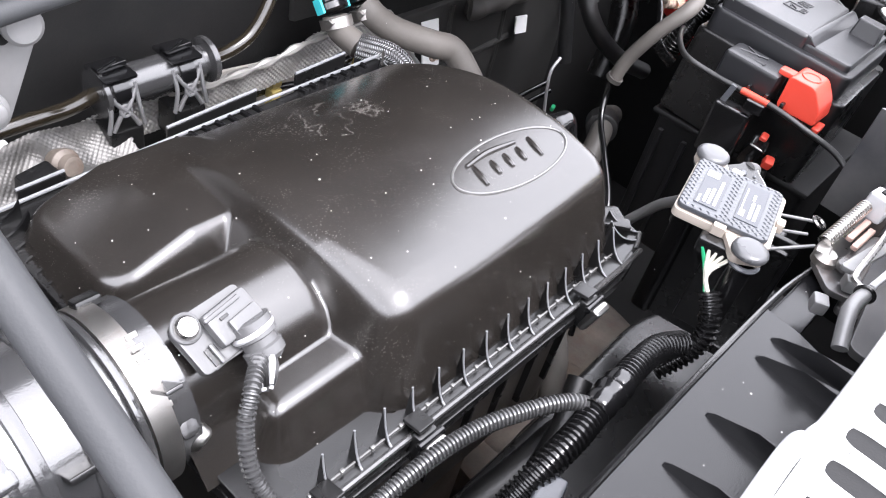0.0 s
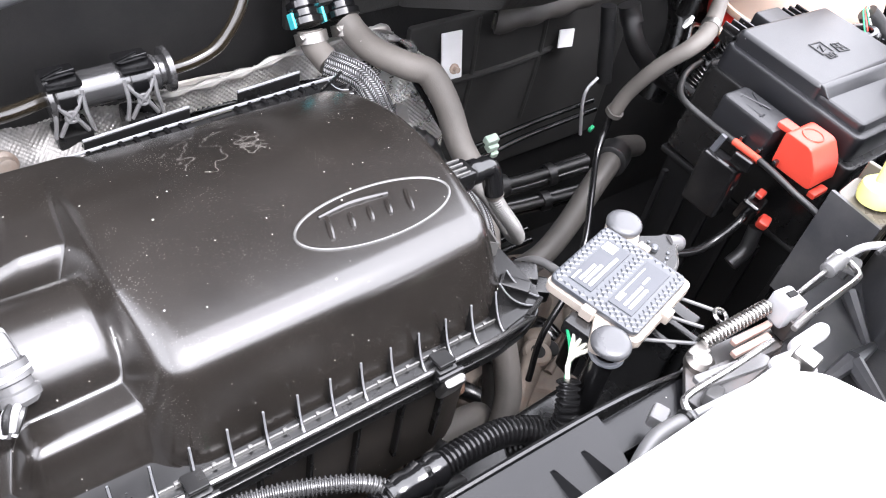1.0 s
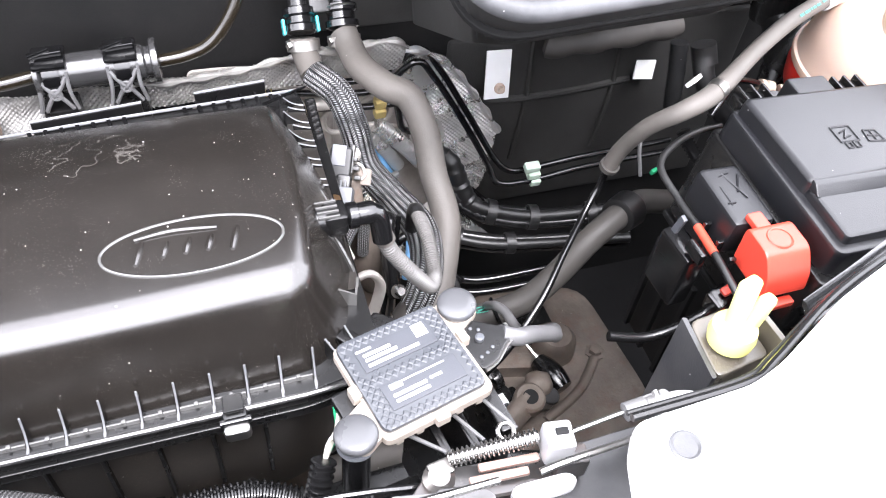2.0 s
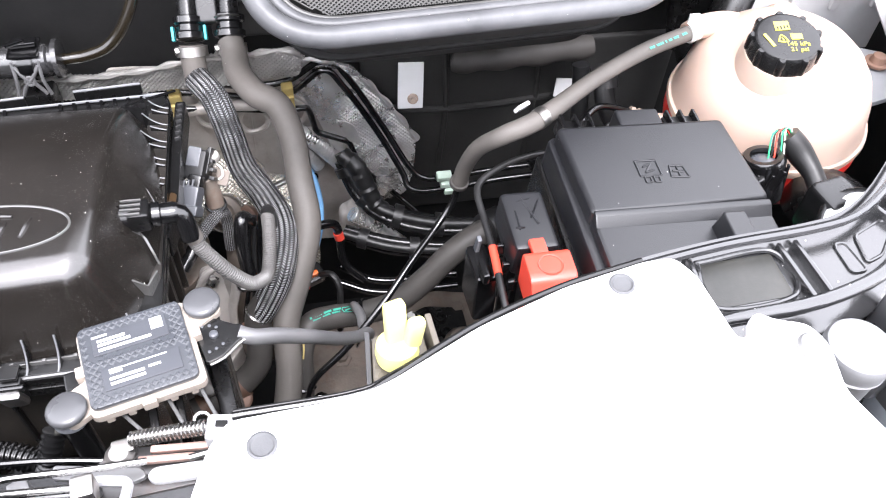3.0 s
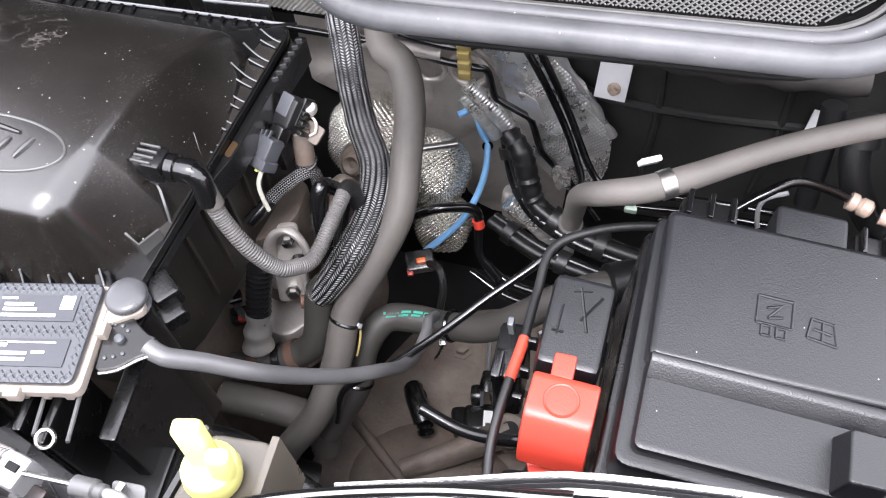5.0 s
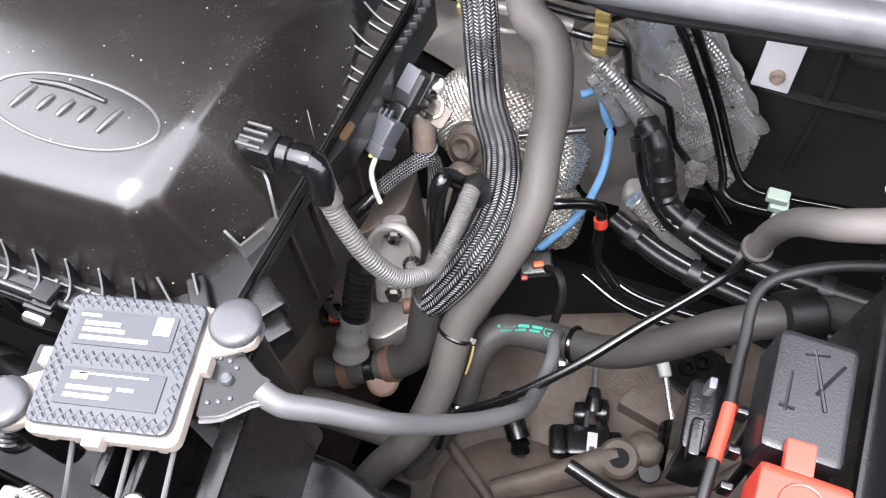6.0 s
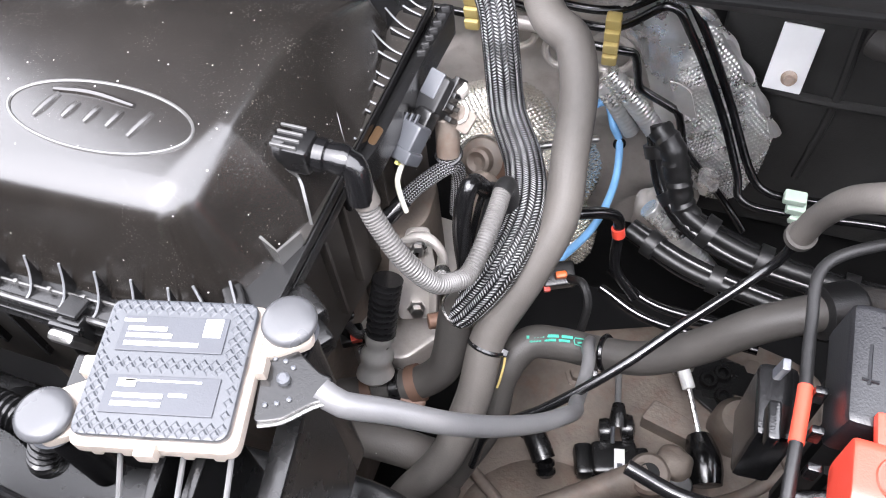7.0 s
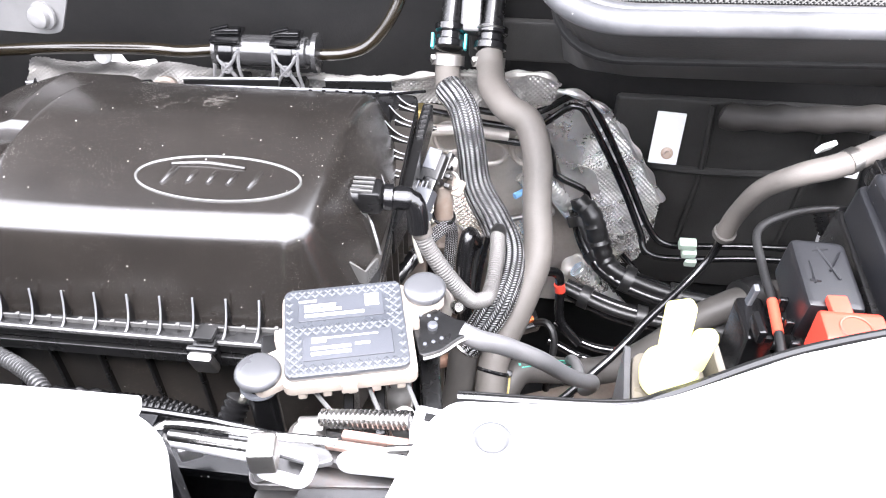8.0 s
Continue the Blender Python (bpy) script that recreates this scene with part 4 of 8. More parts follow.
# pale bracket and bolt by the right wing
br = thing("hinge_bracket", (-0.35, 0.30, 0.97), "pale pressed steel hinge bracket with a bolt", "bracket")
UP = Matrix(((1, 0, 0, 0), (0, 0, -1, 0), (0, 1, 0, 0), (0, 0, 0, 1)))
bm = prism(rounded([(-0.42, 0.975), (-0.313, 0.972), (-0.300, 0.975), (-0.268, 1.046), (-0.29, 1.056), (-0.42, 1.058)], 0.006), -0.0015, 0.0015, 0.0006, Matrix.Translation((0, 0.272, 0)) @ UP)
part("plate", bm, M_BRACKET, br)
part("bolt", lathe([(0.013, 0), (0.013, 0.003), (0.010, 0.004), (0.010, 0.010), (0.007, 0.012), (0.003, 0.012)], toward((-0.312, 0.270, 0.992), (-0.316, 0.25, 0.995)), 24), M_BRACKET, br, "dull flanged bolt")
part("bush", lathe([(0.010, 0), (0.0125, 0.002), (0.0125, 0.008), (0.010, 0.010)], toward((-0.284, 0.270, 1.045), (-0.286, 0.25, 1.048)), 24), M_BRACKET, br, "grey rubber bush")
part("hole", lathe([(0.0042, 0), (0.0042, 0.001), (0.003, 0.0012)], toward((-0.295, 0.2703, 1.037), (-0.295, 0.25, 1.037)), 16), M_BAY, br, "dark drilled hole")
solo("wiper_linkage", tube([(-0.60, 0.25, 1.04), (-0.36, 0.256, 1.056), (-0.30, 0.258, 1.060), (-0.20, 0.28, 1.062), (-0.10, 0.33, 1.075)], 0.0075, 14), M_ROD, "dark grey linkage tube under the scuttle", "linkage tube")
lev = thing("small_lever", (-0.30, 0.36, 0.88), "white lever bracket beside the fuel line", "bracket")
part("arm", prism(rounded([(-0.335, 0), (-0.29, 0.004), (-0.265, 0.014), (-0.268, 0.02), (-0.30, 0.014), (-0.312, 0.03), (-0.32, 0.03), (-0.318, 0.012), (-0.335, 0.012)], 0.003), 0, 0.006, 0.001, Matrix.Translation((0, 0.365, 0.872)) @ turn(70, 0, 0)), M_WHITE_PL, lev)
part("stud", lathe([(0.006, 0), (0.009, 0.002), (0.009, 0.008), (0.006, 0.011)], toward((-0.318, 0.36, 0.90), (-0.318, 0.34, 0.905)), 18), M_WHITE_PL, lev)

# ---- heater hoses ----
for nm, x, ring in (("heater_connector", 0.0555, True), ("heater_connector", 0.0965, False)):
    h = thing(nm, (x, 0.35, 0.93), "black quick connector with a %s on a heater pipe" % ("cyan ring" if ring else "bright ring"), "hose connector", "heater connectors")
    part("pipe", rod((x, 0.352, 0.94), (x + 0.004, 0.43, 1.02), 0.011, 20), M_BLACK, h)
    part("collar", lathe([(0.012, 0), (0.0165, 0.002), (0.0165, 0.008), (0.0135, 0.010), (0.0135, 0.016), (0.0165, 0.018), (0.0165, 0.024), (0.012, 0.026)], toward((x, 0.348, 0.934), (x + 0.001, 0.366, 0.953)), 28), M_GLOSS, h)
    part("clamp", lathe([(0.0150, 0), (0.0165, 0), (0.0165, 0.010), (0.0150, 0.010)], toward((x, 0.340, 0.921), (x, 0.346, 0.931)), 28), M_ZINC, h, "zinc spring clamp")
    part("clamp_ear", box((x - 0.013, 0.337, 0.930), (0.008, 0.006, 0.008), turn(30, 0, 20), 0.001), M_ZINC, h)
    if ring:
        for s in (-1, 1):
            part("release_tab", box((x + s * 0.0165, 0.352, 0.941), (0.003, 0.012, 0.015), turn(-40, 0, 0), 0.001), M_CYAN, h, "cyan release tab")
    else:
        part("lock_ring", torus((x, 0.361, 0.951), 0.0150, 0.0011, toward((0, 0, 0), (0.0, 0.7, 0.7)), 28, 6), M_STEEL, h, "bright wire ring")
blk = thing("ribbed_duct", (0.076, 0.38, 0.95), "ribbed black block between the heater pipes", "duct")
part("block", box((0.0765, 0.392, 0.985), (0.022, 0.02, 0.10), turn(-40, 0, 0), 0.003), M_BLACK, blk)
for k in range(8):
    part("rib", box((0.0765, 0.360 + 0.0065 * k, 0.955 + 0.0078 * k), (0.022, 0.004, 0.003), turn(-40, 0, 0), 0.0008), M_GLOSS, blk)

bh = thing("braided_heater_hose", (0.10, 0.2, 0.80), "heater hose in a black braided sleeve", "hose")
BR = [(0.0565, 0.3395, 0.918), (0.0590, 0.3110, 0.9126), (0.0765, 0.2794, 0.9100), (0.0861, 0.2585, 0.8852), (0.0945, 0.2440, 0.8450), (0.1165, 0.2130, 0.8240), (0.1305, 0.1640, 0.8250), (0.1240, 0.1240, 0.8130), (0.1085, 0.1050, 0.7900), (0.0970, 0.1000, 0.7740)]
part("hose_top", tube([(0.0555, 0.346, 0.931), (0.0555, 0.3375, 0.920), (0.0590, 0.3110, 0.9126)], 0.0128, 18), M_RUBBER, bh, "bare grey rubber end")
part("sleeve", tube(BR[1:], lambda t: 0.0146 + 0.0022 * max(0.0, min(1.0, (t - 0.3) / 0.3)) * min(1.0, (1 - t) * 6), 40, 0.003, flat=0.88), M_BRAID, bh)
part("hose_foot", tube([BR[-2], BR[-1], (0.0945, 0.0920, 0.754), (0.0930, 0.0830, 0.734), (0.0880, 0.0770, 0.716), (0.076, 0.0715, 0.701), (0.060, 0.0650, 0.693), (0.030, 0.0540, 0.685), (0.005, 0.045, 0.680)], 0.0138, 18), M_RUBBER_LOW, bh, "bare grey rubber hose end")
part("end_band", torus((0.0975, 0.1005, 0.775), 0.0140, 0.0016, toward((0, 0, 0), Vector(BR[-1]) - Vector(BR[-2])), 24, 6), M_STEEL, bh, "bright band")
# spring clamps
for c, d in (((0.070, 0.070, 0.695), (-0.018, -0.008, -0.008)), ((0.034, 0.055, 0.686), (-0.018, -0.008, -0.005))):
    part("spring_clamp", lathe([(0.0152, 0), (0.0162, 0), (0.0162, 0.009), (0.0152, 0.009)], toward(c, Vector(c) + Vector(d)), 24), M_RUSTY, bh, "rusty spring clamp")
part("joint", rod((0.056, 0.064, 0.690), (0.046, 0.060, 0.688), 0.0162, 20), M_BLACK, bh)
stub = thing("pipe_stub", (0.066, 0.05, 0.68), "rust-brown pipe stub below the hose joint", "pipe stub")
part("stub", lathe([(0.010, 0), (0.014, 0.002), (0.014, 0.010), (0.011, 0.014), (0.011, 0.034)], toward((0.066, 0.052, 0.694), (0.05, 0.07, 0.65)), 22), M_RUSTY, stub)

gh = thing("grey_heater_hose", (0.13, 0.15, 0.70), "thick grey rubber heater hose curving down past the engine", "hose")
GR = [(0.0965, 0.3445, 0.932), (0.0994, 0.3271, 0.9251), (0.1033, 0.3002, 0.9231), (0.1198, 0.2680, 0.9219), (0.1397, 0.2560, 0.9148), (0.1504, 0.2346, 0.8895), (0.1530, 0.2070, 0.8572), (0.1565, 0.1679, 0.8289), (0.1428, 0.1304, 0.7978), (0.1262, 0.0992, 0.7690), (0.1225, 0.0830, 0.7540), (0.1210, 0.0540, 0.7265), (0.1090, 0.0170, 0.6900), (0.0843, -0.0080, 0.6550), (0.053, -0.042, 0.6044), (0.0, -0.07, 0.56)]
part("hose_body", tube(GR, 0.0139, 22), M_RUBBER, gh)
part("cable_tie", torus((0.1235, 0.0865, 0.757), 0.0136, 0.0020, toward((0, 0, 0), Vector(GR[10]) - Vector(GR[9])), 24, 6), M_GLOSS, gh, "black cable tie")
part("tie_tail", tube([(0.1385, 0.0865, 0.757), (0.1390, 0.081, 0.748), (0.1380, 0.074, 0.736), (0.1365, 0.069, 0.728)], 0.0010, 8), M_CLIPYEL, gh, "amber strip")
part("tie_head", box((0.1375, 0.0855, 0.756), (0.006, 0.006, 0.007), turn(20, 20, 0), 0.001), M_GLOSS, gh)

lh = thing("lower_coolant_hose", (0.25, 0.12, 0.70), "thick grey coolant hose with green printing", "hose")
LO = [(0.1067, 0.022, 0.6301), (0.1300, 0.0610, 0.6720), (0.1335, 0.0893, 0.7060), (0.1470, 0.1150, 0.7215), (0.1712, 0.1259, 0.7165), (0.204, 0.1295, 0.7120), (0.2409, 0.1275, 0.7270), (0.2748, 0.1331, 0.7547), (0.3076, 0.143, 0.7860), (0.3436, 0.1568, 0.8000), (0.3798, 0.1768, 0.7936), (0.43, 0.1864, 0.7734)]
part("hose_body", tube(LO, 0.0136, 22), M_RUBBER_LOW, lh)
part("end_collar", lathe([(0.014, 0), (0.0195, 0.002), (0.0205, 0.026), (0.0185, 0.030), (0.010, 0.030)], toward(LO[9], LO[10]), 26), M_RUBBER_DARK, lh, "thick black rubber collar")
for a, b in ((LO[5], LO[6]), (LO[1], LO[2])):
    part("cable_tie", torus(Vector(a).lerp(Vector(b), 0.15), 0.0142, 0.0022, toward((0, 0, 0), Vector(b) - Vector(a)), 24, 6), M_GLOSS, lh, "black cable tie")
part("tie_head", box((0.2035, 0.1150, 0.7020), (0.007, 0.006, 0.009), turn(20, 0, 20), 0.001), M_GLOSS, lh, "cable tie head")
part("tie_tail", tube([(0.2035, 0.114, 0.699), (0.2005, 0.110, 0.688), (0.196, 0.108, 0.678)], 0.0016, 8), M_STEEL, lh, "pale wire tail")


def on_hose(u, deg):
    c = Vector(LO[3]).lerp(Vector(LO[5]), u)
    d = (Vector(LO[5]) - Vector(LO[3])).normalized()
    up = Vector((0, 0, 1))
    out = d.cross(up).normalized()
    a = math.radians(deg)
    c.y += 0.0045 * math.sin(math.pi * u)
    return c + (up * math.sin(a) + out * math.cos(a)) * 0.0139


for row, deg in enumerate((72, 86)):
    for k in range(16):
        if (k * 7 + row * 3) % 5 == 0:
            continue
        p = on_hose(0.02 + 0.038 * k, deg)
        part("print_mark", box(p, (0.0022, 0.0026, 0.0006), turn(deg - 90, 0, 16), 0.0), M_GREENPRINT, lh, "green print on the rubber")
frame_line = [on_hose(u, d) for u, d in ((0.64, 66), (0.64, 88), (0.86, 88), (0.86, 66), (0.64, 66))]
part("print_box", tube(frame_line, 0.0005, 5, 0.01), M_GREENPRINT, lh)
part("print_mark", box(on_hose(0.75, 77), (0.0085, 0.0020, 0.0006), turn(-22, 0, 16), 0.0), M_GREENPRINT, lh)

th = thing("tank_hose", (0.43, 0.17, 0.95), "grey rubber hose from the coolant tank", "hose")
TH = [(0.5673, 0.2245, 0.9970), (0.5473, 0.2205, 0.9945), (0.492, 0.1930, 0.9990), (0.4316, 0.1580, 0.9990), (0.3698, 0.1203, 0.9905), (0.3370, 0.1105, 0.9845), (0.3190, 0.1260, 0.9565), (0.3130, 0.1450, 0.9150), (0.3095, 0.1515, 0.8845)]
part("hose_body", tube(TH, lambda t: 0.0078 + 0.0012 * math.exp(-((t - 0.62) / 0.10) ** 2), 22), M_RUBBER, th)
part("clamp", lathe([(0.0084, 0), (0.0104, 0), (0.0104, 0.004), (0.0094, 0.0045), (0.0094, 0.0060), (0.0104, 0.0065), (0.0104, 0.0105), (0.0084, 0.0105)], toward((0.548, 0.2215, 0.9945), (0.560, 0.2245, 0.996)), 24), M_WHITE_PL, th, "white hose clamp")
part("clamp_lug", box((0.552, 0.225, 1.009), (0.011, 0.003, 0.010), bevel=0.001), M_WHITE_PL, th)
part("retainer", lathe([(0.0080, 0), (0.0096, 0), (0.0096, 0.009), (0.0080, 0.009)], toward((0.3755, 0.1238, 0.9914), (0.3640, 0.1168, 0.9898)), 24), M_ZINC, th, "dull metal retaining band")
part("white_tag", box((0.3585, 0.1385, 0.990), (0.014, 0.004, 0.010), turn(30, 0, 30), 0.001), M_WHITE_PL, th, "white tag")
part("end_band", lathe([(0.0086, 0), (0.0096, 0), (0.0096, 0.005), (0.0086, 0.005)], toward((0.3100, 0.1500, 0.8900), (0.3094, 0.1520, 0.883)), 24), M_RUBBER_LOW, th, "dark end band")
for k in range(22):
    if k % 7 == 4 or k % 5 == 3:
        continue
    u = k / 21
    part("print_mark", box((0.541 - 0.046 * u, 0.2120 - 0.0235 * u, 1.0020 + 0.0036 * u), (0.0013, 0.0024, 0.0005), turn(30, 0, 28), 0.0), M_GREENPRINT, th, "green print on the rubber")
solo("vent_pipe", tube([(0.3105, 0.1540, 0.884), (0.3046, 0.1500, 0.8600), (0.2893, 0.1385, 0.8430), (0.2561, 0.1049, 0.8278), (0.2209, 0.069, 0.8088), (0.1812, 0.0414, 0.7807), (0.145, 0.0269, 0.7481), (0.1324, 0.015, 0.6964)], 0.0035, 10), M_GLOSS, "thin glossy black vent pipe", "pipe")

ah = thing("arched_hose", (0.31, 0.0, 0.90), "thin black hose arching beside the fuse box, taped red", "hose")
AR = [(0.4028, 0.1329, 0.9355), (0.366, 0.1201, 0.9454), (0.3346, 0.1051, 0.9497), (0.3098, 0.0833, 0.9507), (0.3077, 0.0494, 0.9485), (0.308, 0.011, 0.9485), (0.3062, -0.0204, 0.9495), (0.3061, -0.0553, 0.9452), (0.3105, -0.1027, 0.9322), (0.2882, -0.1497, 0.9014)]
part("hose_body", tube(AR, 0.0031, 14), M_RUBBER_DARK, ah)
part("tape", tube([(0.3081, 0.015, 0.9485), (0.3074, 0.0, 0.9488), (0.3064, -0.0150, 0.9494)], 0.0036, 14), M_REDTAPE, ah, "red tape wrap")

fp2 = thing("filler_pipe", (0.49, 0.32, 0.70), "dark grey filler pipe with a thin wire and green clip", "pipe")
part("pipe", tube([(0.4981, 0.3450, 0.8661), (0.5005, 0.3350, 0.8294), (0.5037, 0.3180, 0.7630)], 0.0105, 16), M_WEB, fp2)
part("wire", tube([(0.4858, 0.3160, 0.7757), (0.4678, 0.3140, 0.7618), (0.4674, 0.3120, 0.7350), (0.4837, 0.3120, 0.6822)], 0.0024, 8), M_GREYMETAL, fp2, "pale thin wire")
part("clip", box((0.5010, 0.3100, 0.6881), (0.011, 0.006, 0.008), turn(10, 0, 20), 0.002), M_GREENWIRE, fp2, "small green clip")
oh = thing("overflow_hose", (0.50, 0.26, 0.80), "thick black hose bending behind the tank hose", "hose")
part("hose_body", tube([(0.5230, 0.3300, 0.8650), (0.5244, 0.3100, 0.8340), (0.5445, 0.2900, 0.8016), (0.5861, 0.2700, 0.7680), (0.6383, 0.2500, 0.7429)], 0.0125, 18), M_RUBBER_DARK, oh)
part("cuff", tube([(0.5217, 0.3320, 0.8699), (0.5241, 0.3270, 0.8581), (0.5251, 0.3200, 0.8477)], 0.0150, 18), M_RUBBER_DARK, oh, "black rubber cuff")
tl = thing("tank_loom", (0.45, 0.14, 0.90), "black corrugated loom behind the fuse box", "wiring loom")
part("conduit", tube([(0.4405, 0.1520, 0.8869), (0.4435, 0.1450, 0.9129), (0.4545, 0.1400, 0.9306), (0.4537, 0.1300, 0.9568)], 0.0125, 16, rings=0.0045, depth=0.0018), M_CONDUIT, tl)
part("branch", tube([(0.3781, 0.1500, 0.9198), (0.3844, 0.1400, 0.9073), (0.3921, 0.1250, 0.8961)], 0.0060, 14, rings=0.0034, depth=0.0013), M_CONDUIT, tl)

# ---- bulkhead pipes and shields ----
TUBES = (((-0.10, 0.395, 0.845), (0.02, 0.398, 0.842), (0.10, 0.400, 0.828), (0.150, 0.402, 0.830), (0.196, 0.404, 0.856), (0.222, 0.402, 0.828), (0.262, 0.385, 0.760), (0.292, 0.362, 0.708), (0.312, 0.352, 0.690), (0.345, 0.352, 0.688), (0.42, 0.356, 0.690), (0.55, 0.36, 0.69)),
         ((-0.10, 0.392, 0.832), (0.02, 0.395, 0.829), (0.10, 0.397, 0.814), (0.150, 0.400, 0.812), (0.192, 0.401, 0.842), (0.216, 0.397, 0.818), (0.258, 0.380, 0.748), (0.284, 0.358, 0.700), (0.296, 0.342, 0.680), (0.345, 0.342, 0.676), (0.42, 0.348, 0.678), (0.55, 0.35, 0.68)),
         ((-0.10, 0.388, 0.812), (0.04, 0.391, 0.806), (0.12, 0.392, 0.795), (0.158, 0.392, 0.793), (0.1695, 0.396, 0.788), (0.174, 0.397, 0.770), (0.178, 0.397, 0.750), (0.186, 0.397, 0.743), (0.212, 0.396, 0.730), (0.220, 0.396, 0.722), (0.230, 0.394, 0.687), (0.236, 0.392, 0.676), (0.262, 0.388, 0.648), (0.288, 0.382, 0.620), (0.31, 0.37, 0.60)))
for pts in TUBES:
    solo("brake_pipe", tube(pts, 0.0041, 10), M_GLOSS, "slim black brake pipe along the bulkhead", "brake pipe", "brake pipes")
for x, y, z in ((0.148, 0.392, 0.806), (0.018, 0.388, 0.824)):
    c = thing("pipe_clip", (x, y, z), "yellowed plastic clip holding the brake pipes", "pipe clip", "pipe clips")
    for k in range(4):
        part("segment", box((x, y - 0.002, z + 0.021 - 0.014 * k), (0.014, 0.012, 0.0125), turn(12, 0, 4), 0.002), M_CLIPYEL, c)
c = thing("pipe_clip", (0.345, 0.345, 0.685), "pale green plastic clip holding the brake pipes", "pipe clip", "pipe clips")
for k in range(3):
    part("segment", box((0.338 + 0.004 * k, 0.342, 0.70 - 0.013 * k), (0.02 - 0.003 * k, 0.012, 0.011), turn(15, 0, 0), 0.002), M_MINT, c)


def sheet(outline, m, thick, amp, scale):
    """A dented sheet of foil cut to an outline."""
    one = prism(rounded(outline, 0.008), -thick / 2, thick / 2)
    bmesh.ops.triangulate(one, faces=one.faces)
    bmesh.ops.subdivide_edges(one, edges=one.edges, cuts=5, use_grid_fill=True)
    for v in one.verts:
        v.co.z += amp * noise.noise(Vector((v.co.x, v.co.y, 0)) * scale) + amp * 0.5 * noise.noise(Vector((v.co.x, v.co.y, 3)) * scale * 2.5)
    bmesh.ops.transform(one, matrix=m, verts=one.verts)
    return one


UPRIGHT = Matrix(((1, 0, 0, 0), (0, 0, -1, 0), (0, 1, 0, 0), (0, 0, 0, 1)))


def within(p, poly):
    hit = False
    for k in range(len(poly)):
        (xa, ya), (xb, yb) = poly[k - 1], poly[k]
        if (ya > p[1]) != (yb > p[1]) and p[0] < xa + (p[1] - ya) / (yb - ya) * (xb - xa):
            hit = not hit
    return hit


def dimple(x, y, pitch):
    """Rounded knobs in staggered rows: 1 at their tops, 0 between them."""
    u, v = (x + y) * 1.414 / pitch, (x - y) * 1.414 / pitch
    return abs(math.cos(math.pi * u) * math.cos(math.pi * v)) ** 0.7


def embossed(outline, m, pitch, knob, amp, scale, step=8, plain=None):
    """A dented foil sheet pressed with staggered rows of small knobs, with a turned-back edge; plain: no knobs below this x."""
    poly = rounded(outline, 0.01)
    d = pitch / step
    xs, ys = [p[0] for p in poly], [p[1] for p in poly]
    one = bmesh.new()
    at = {}
    nx, ny = int((max(xs) - min(xs)) / d) + 2, int((max(ys) - min(ys)) / d) + 2

    def vert(i, j):
        if (i, j) not in at:
            x, y = min(xs) + i * d, min(ys) + j * d
            z = amp * noise.noise(Vector((x, y, 0)) * scale) + amp * 0.5 * noise.noise(Vector((x, y, 3)) * scale * 2.5)
            z += knob * dimple(x, y, pitch) * (1.0 if plain is None else max(0.0, min(1.0, (x - plain + 0.012 * noise.noise(Vector((x, y, 7)) * 30)) / 0.012)))
            at[i, j] = one.verts.new((x, y, z))
        return at[i, j]

    for i in range(nx):
        for j in range(ny):
            if within((min(xs) + (i + 0.5) * d, min(ys) + (j + 0.5) * d), poly):
                one.faces.new((vert(i, j), vert(i + 1, j), vert(i + 1, j + 1), vert(i, j + 1)))
    bmesh.ops.recalc_face_normals(one, faces=one.faces)
    rim = [e for e in one.edges if len(e.link_faces) == 1]
    low = bmesh.ops.extrude_edge_only(one, edges=rim)
    for v in low["geom"]:
        if isinstance(v, bmesh.types.BMVert):
            v.co.z -= 0.003
    bmesh.ops.transform(one, matrix=m, verts=one.verts)
    return one


FACE = Matrix.Translation((0, 0.408, 0)) @ UPRIGHT
shield = thing("heat_shield", (0.23, 0.408, 0.75), "dented embossed foil heat shield on the bulkhead", "heat shield")
part("embossed_sheet", embossed([(0.150, 0.850), (0.20, 0.856), (0.235, 0.83), (0.275, 0.775), (0.310, 0.715), (0.309, 0.65), (0.296, 0.605), (0.266, 0.592), (0.226, 0.636), (0.198, 0.705), (0.178, 0.77), (0.155, 0.80)], FACE, 0.0084, 0.0026, 0.004, 16, step=9, plain=0.212), M_FOIL_PLAIN, shield, sharp=80)
part("folded_edge", tube([(0.150, 0.404, 0.852), (0.172, 0.398, 0.862), (0.20, 0.400, 0.856), (0.235, 0.402, 0.83), (0.275, 0.402, 0.775), (0.311, 0.402, 0.715)], lambda t: 0.004 + 0.0015 * math.sin(40 * t), 8), M_FOIL_PLAIN, shield, "crumpled edge")
for flap in ([(0.203, 0.768), (0.226, 0.758), (0.237, 0.722), (0.219, 0.728)], [(0.250, 0.680), (0.270, 0.682), (0.274, 0.650), (0.256, 0.642)]):
    part("foil_flap", sheet(flap, Matrix.Translation((0, 0.394 if flap[0][1] > 0.7 else 0.372, 0)) @ UPRIGHT, 0.0015, 0.004, 40), M_FOIL_PLAIN, shield, "bright loose foil flap")
shield = thing("heat_shield", (0.0, 0.372, 0.88), "long embossed foil heat shield behind the housing", "heat shield")
part("embossed_sheet", embossed([(-0.30, 0.84), (-0.30, 0.878), (-0.12, 0.880), (0.0, 0.885), (0.04, 0.893), (0.15, 0.900), (0.172, 0.888), (0.165, 0.86), (0.05, 0.855), (-0.1, 0.85)], Matrix.Translation((0, 0.372, 0)) @ UPRIGHT, 0.0076, 0.0019, 0.006, 20, step=8), M_FOIL_DULL, shield, sharp=80)
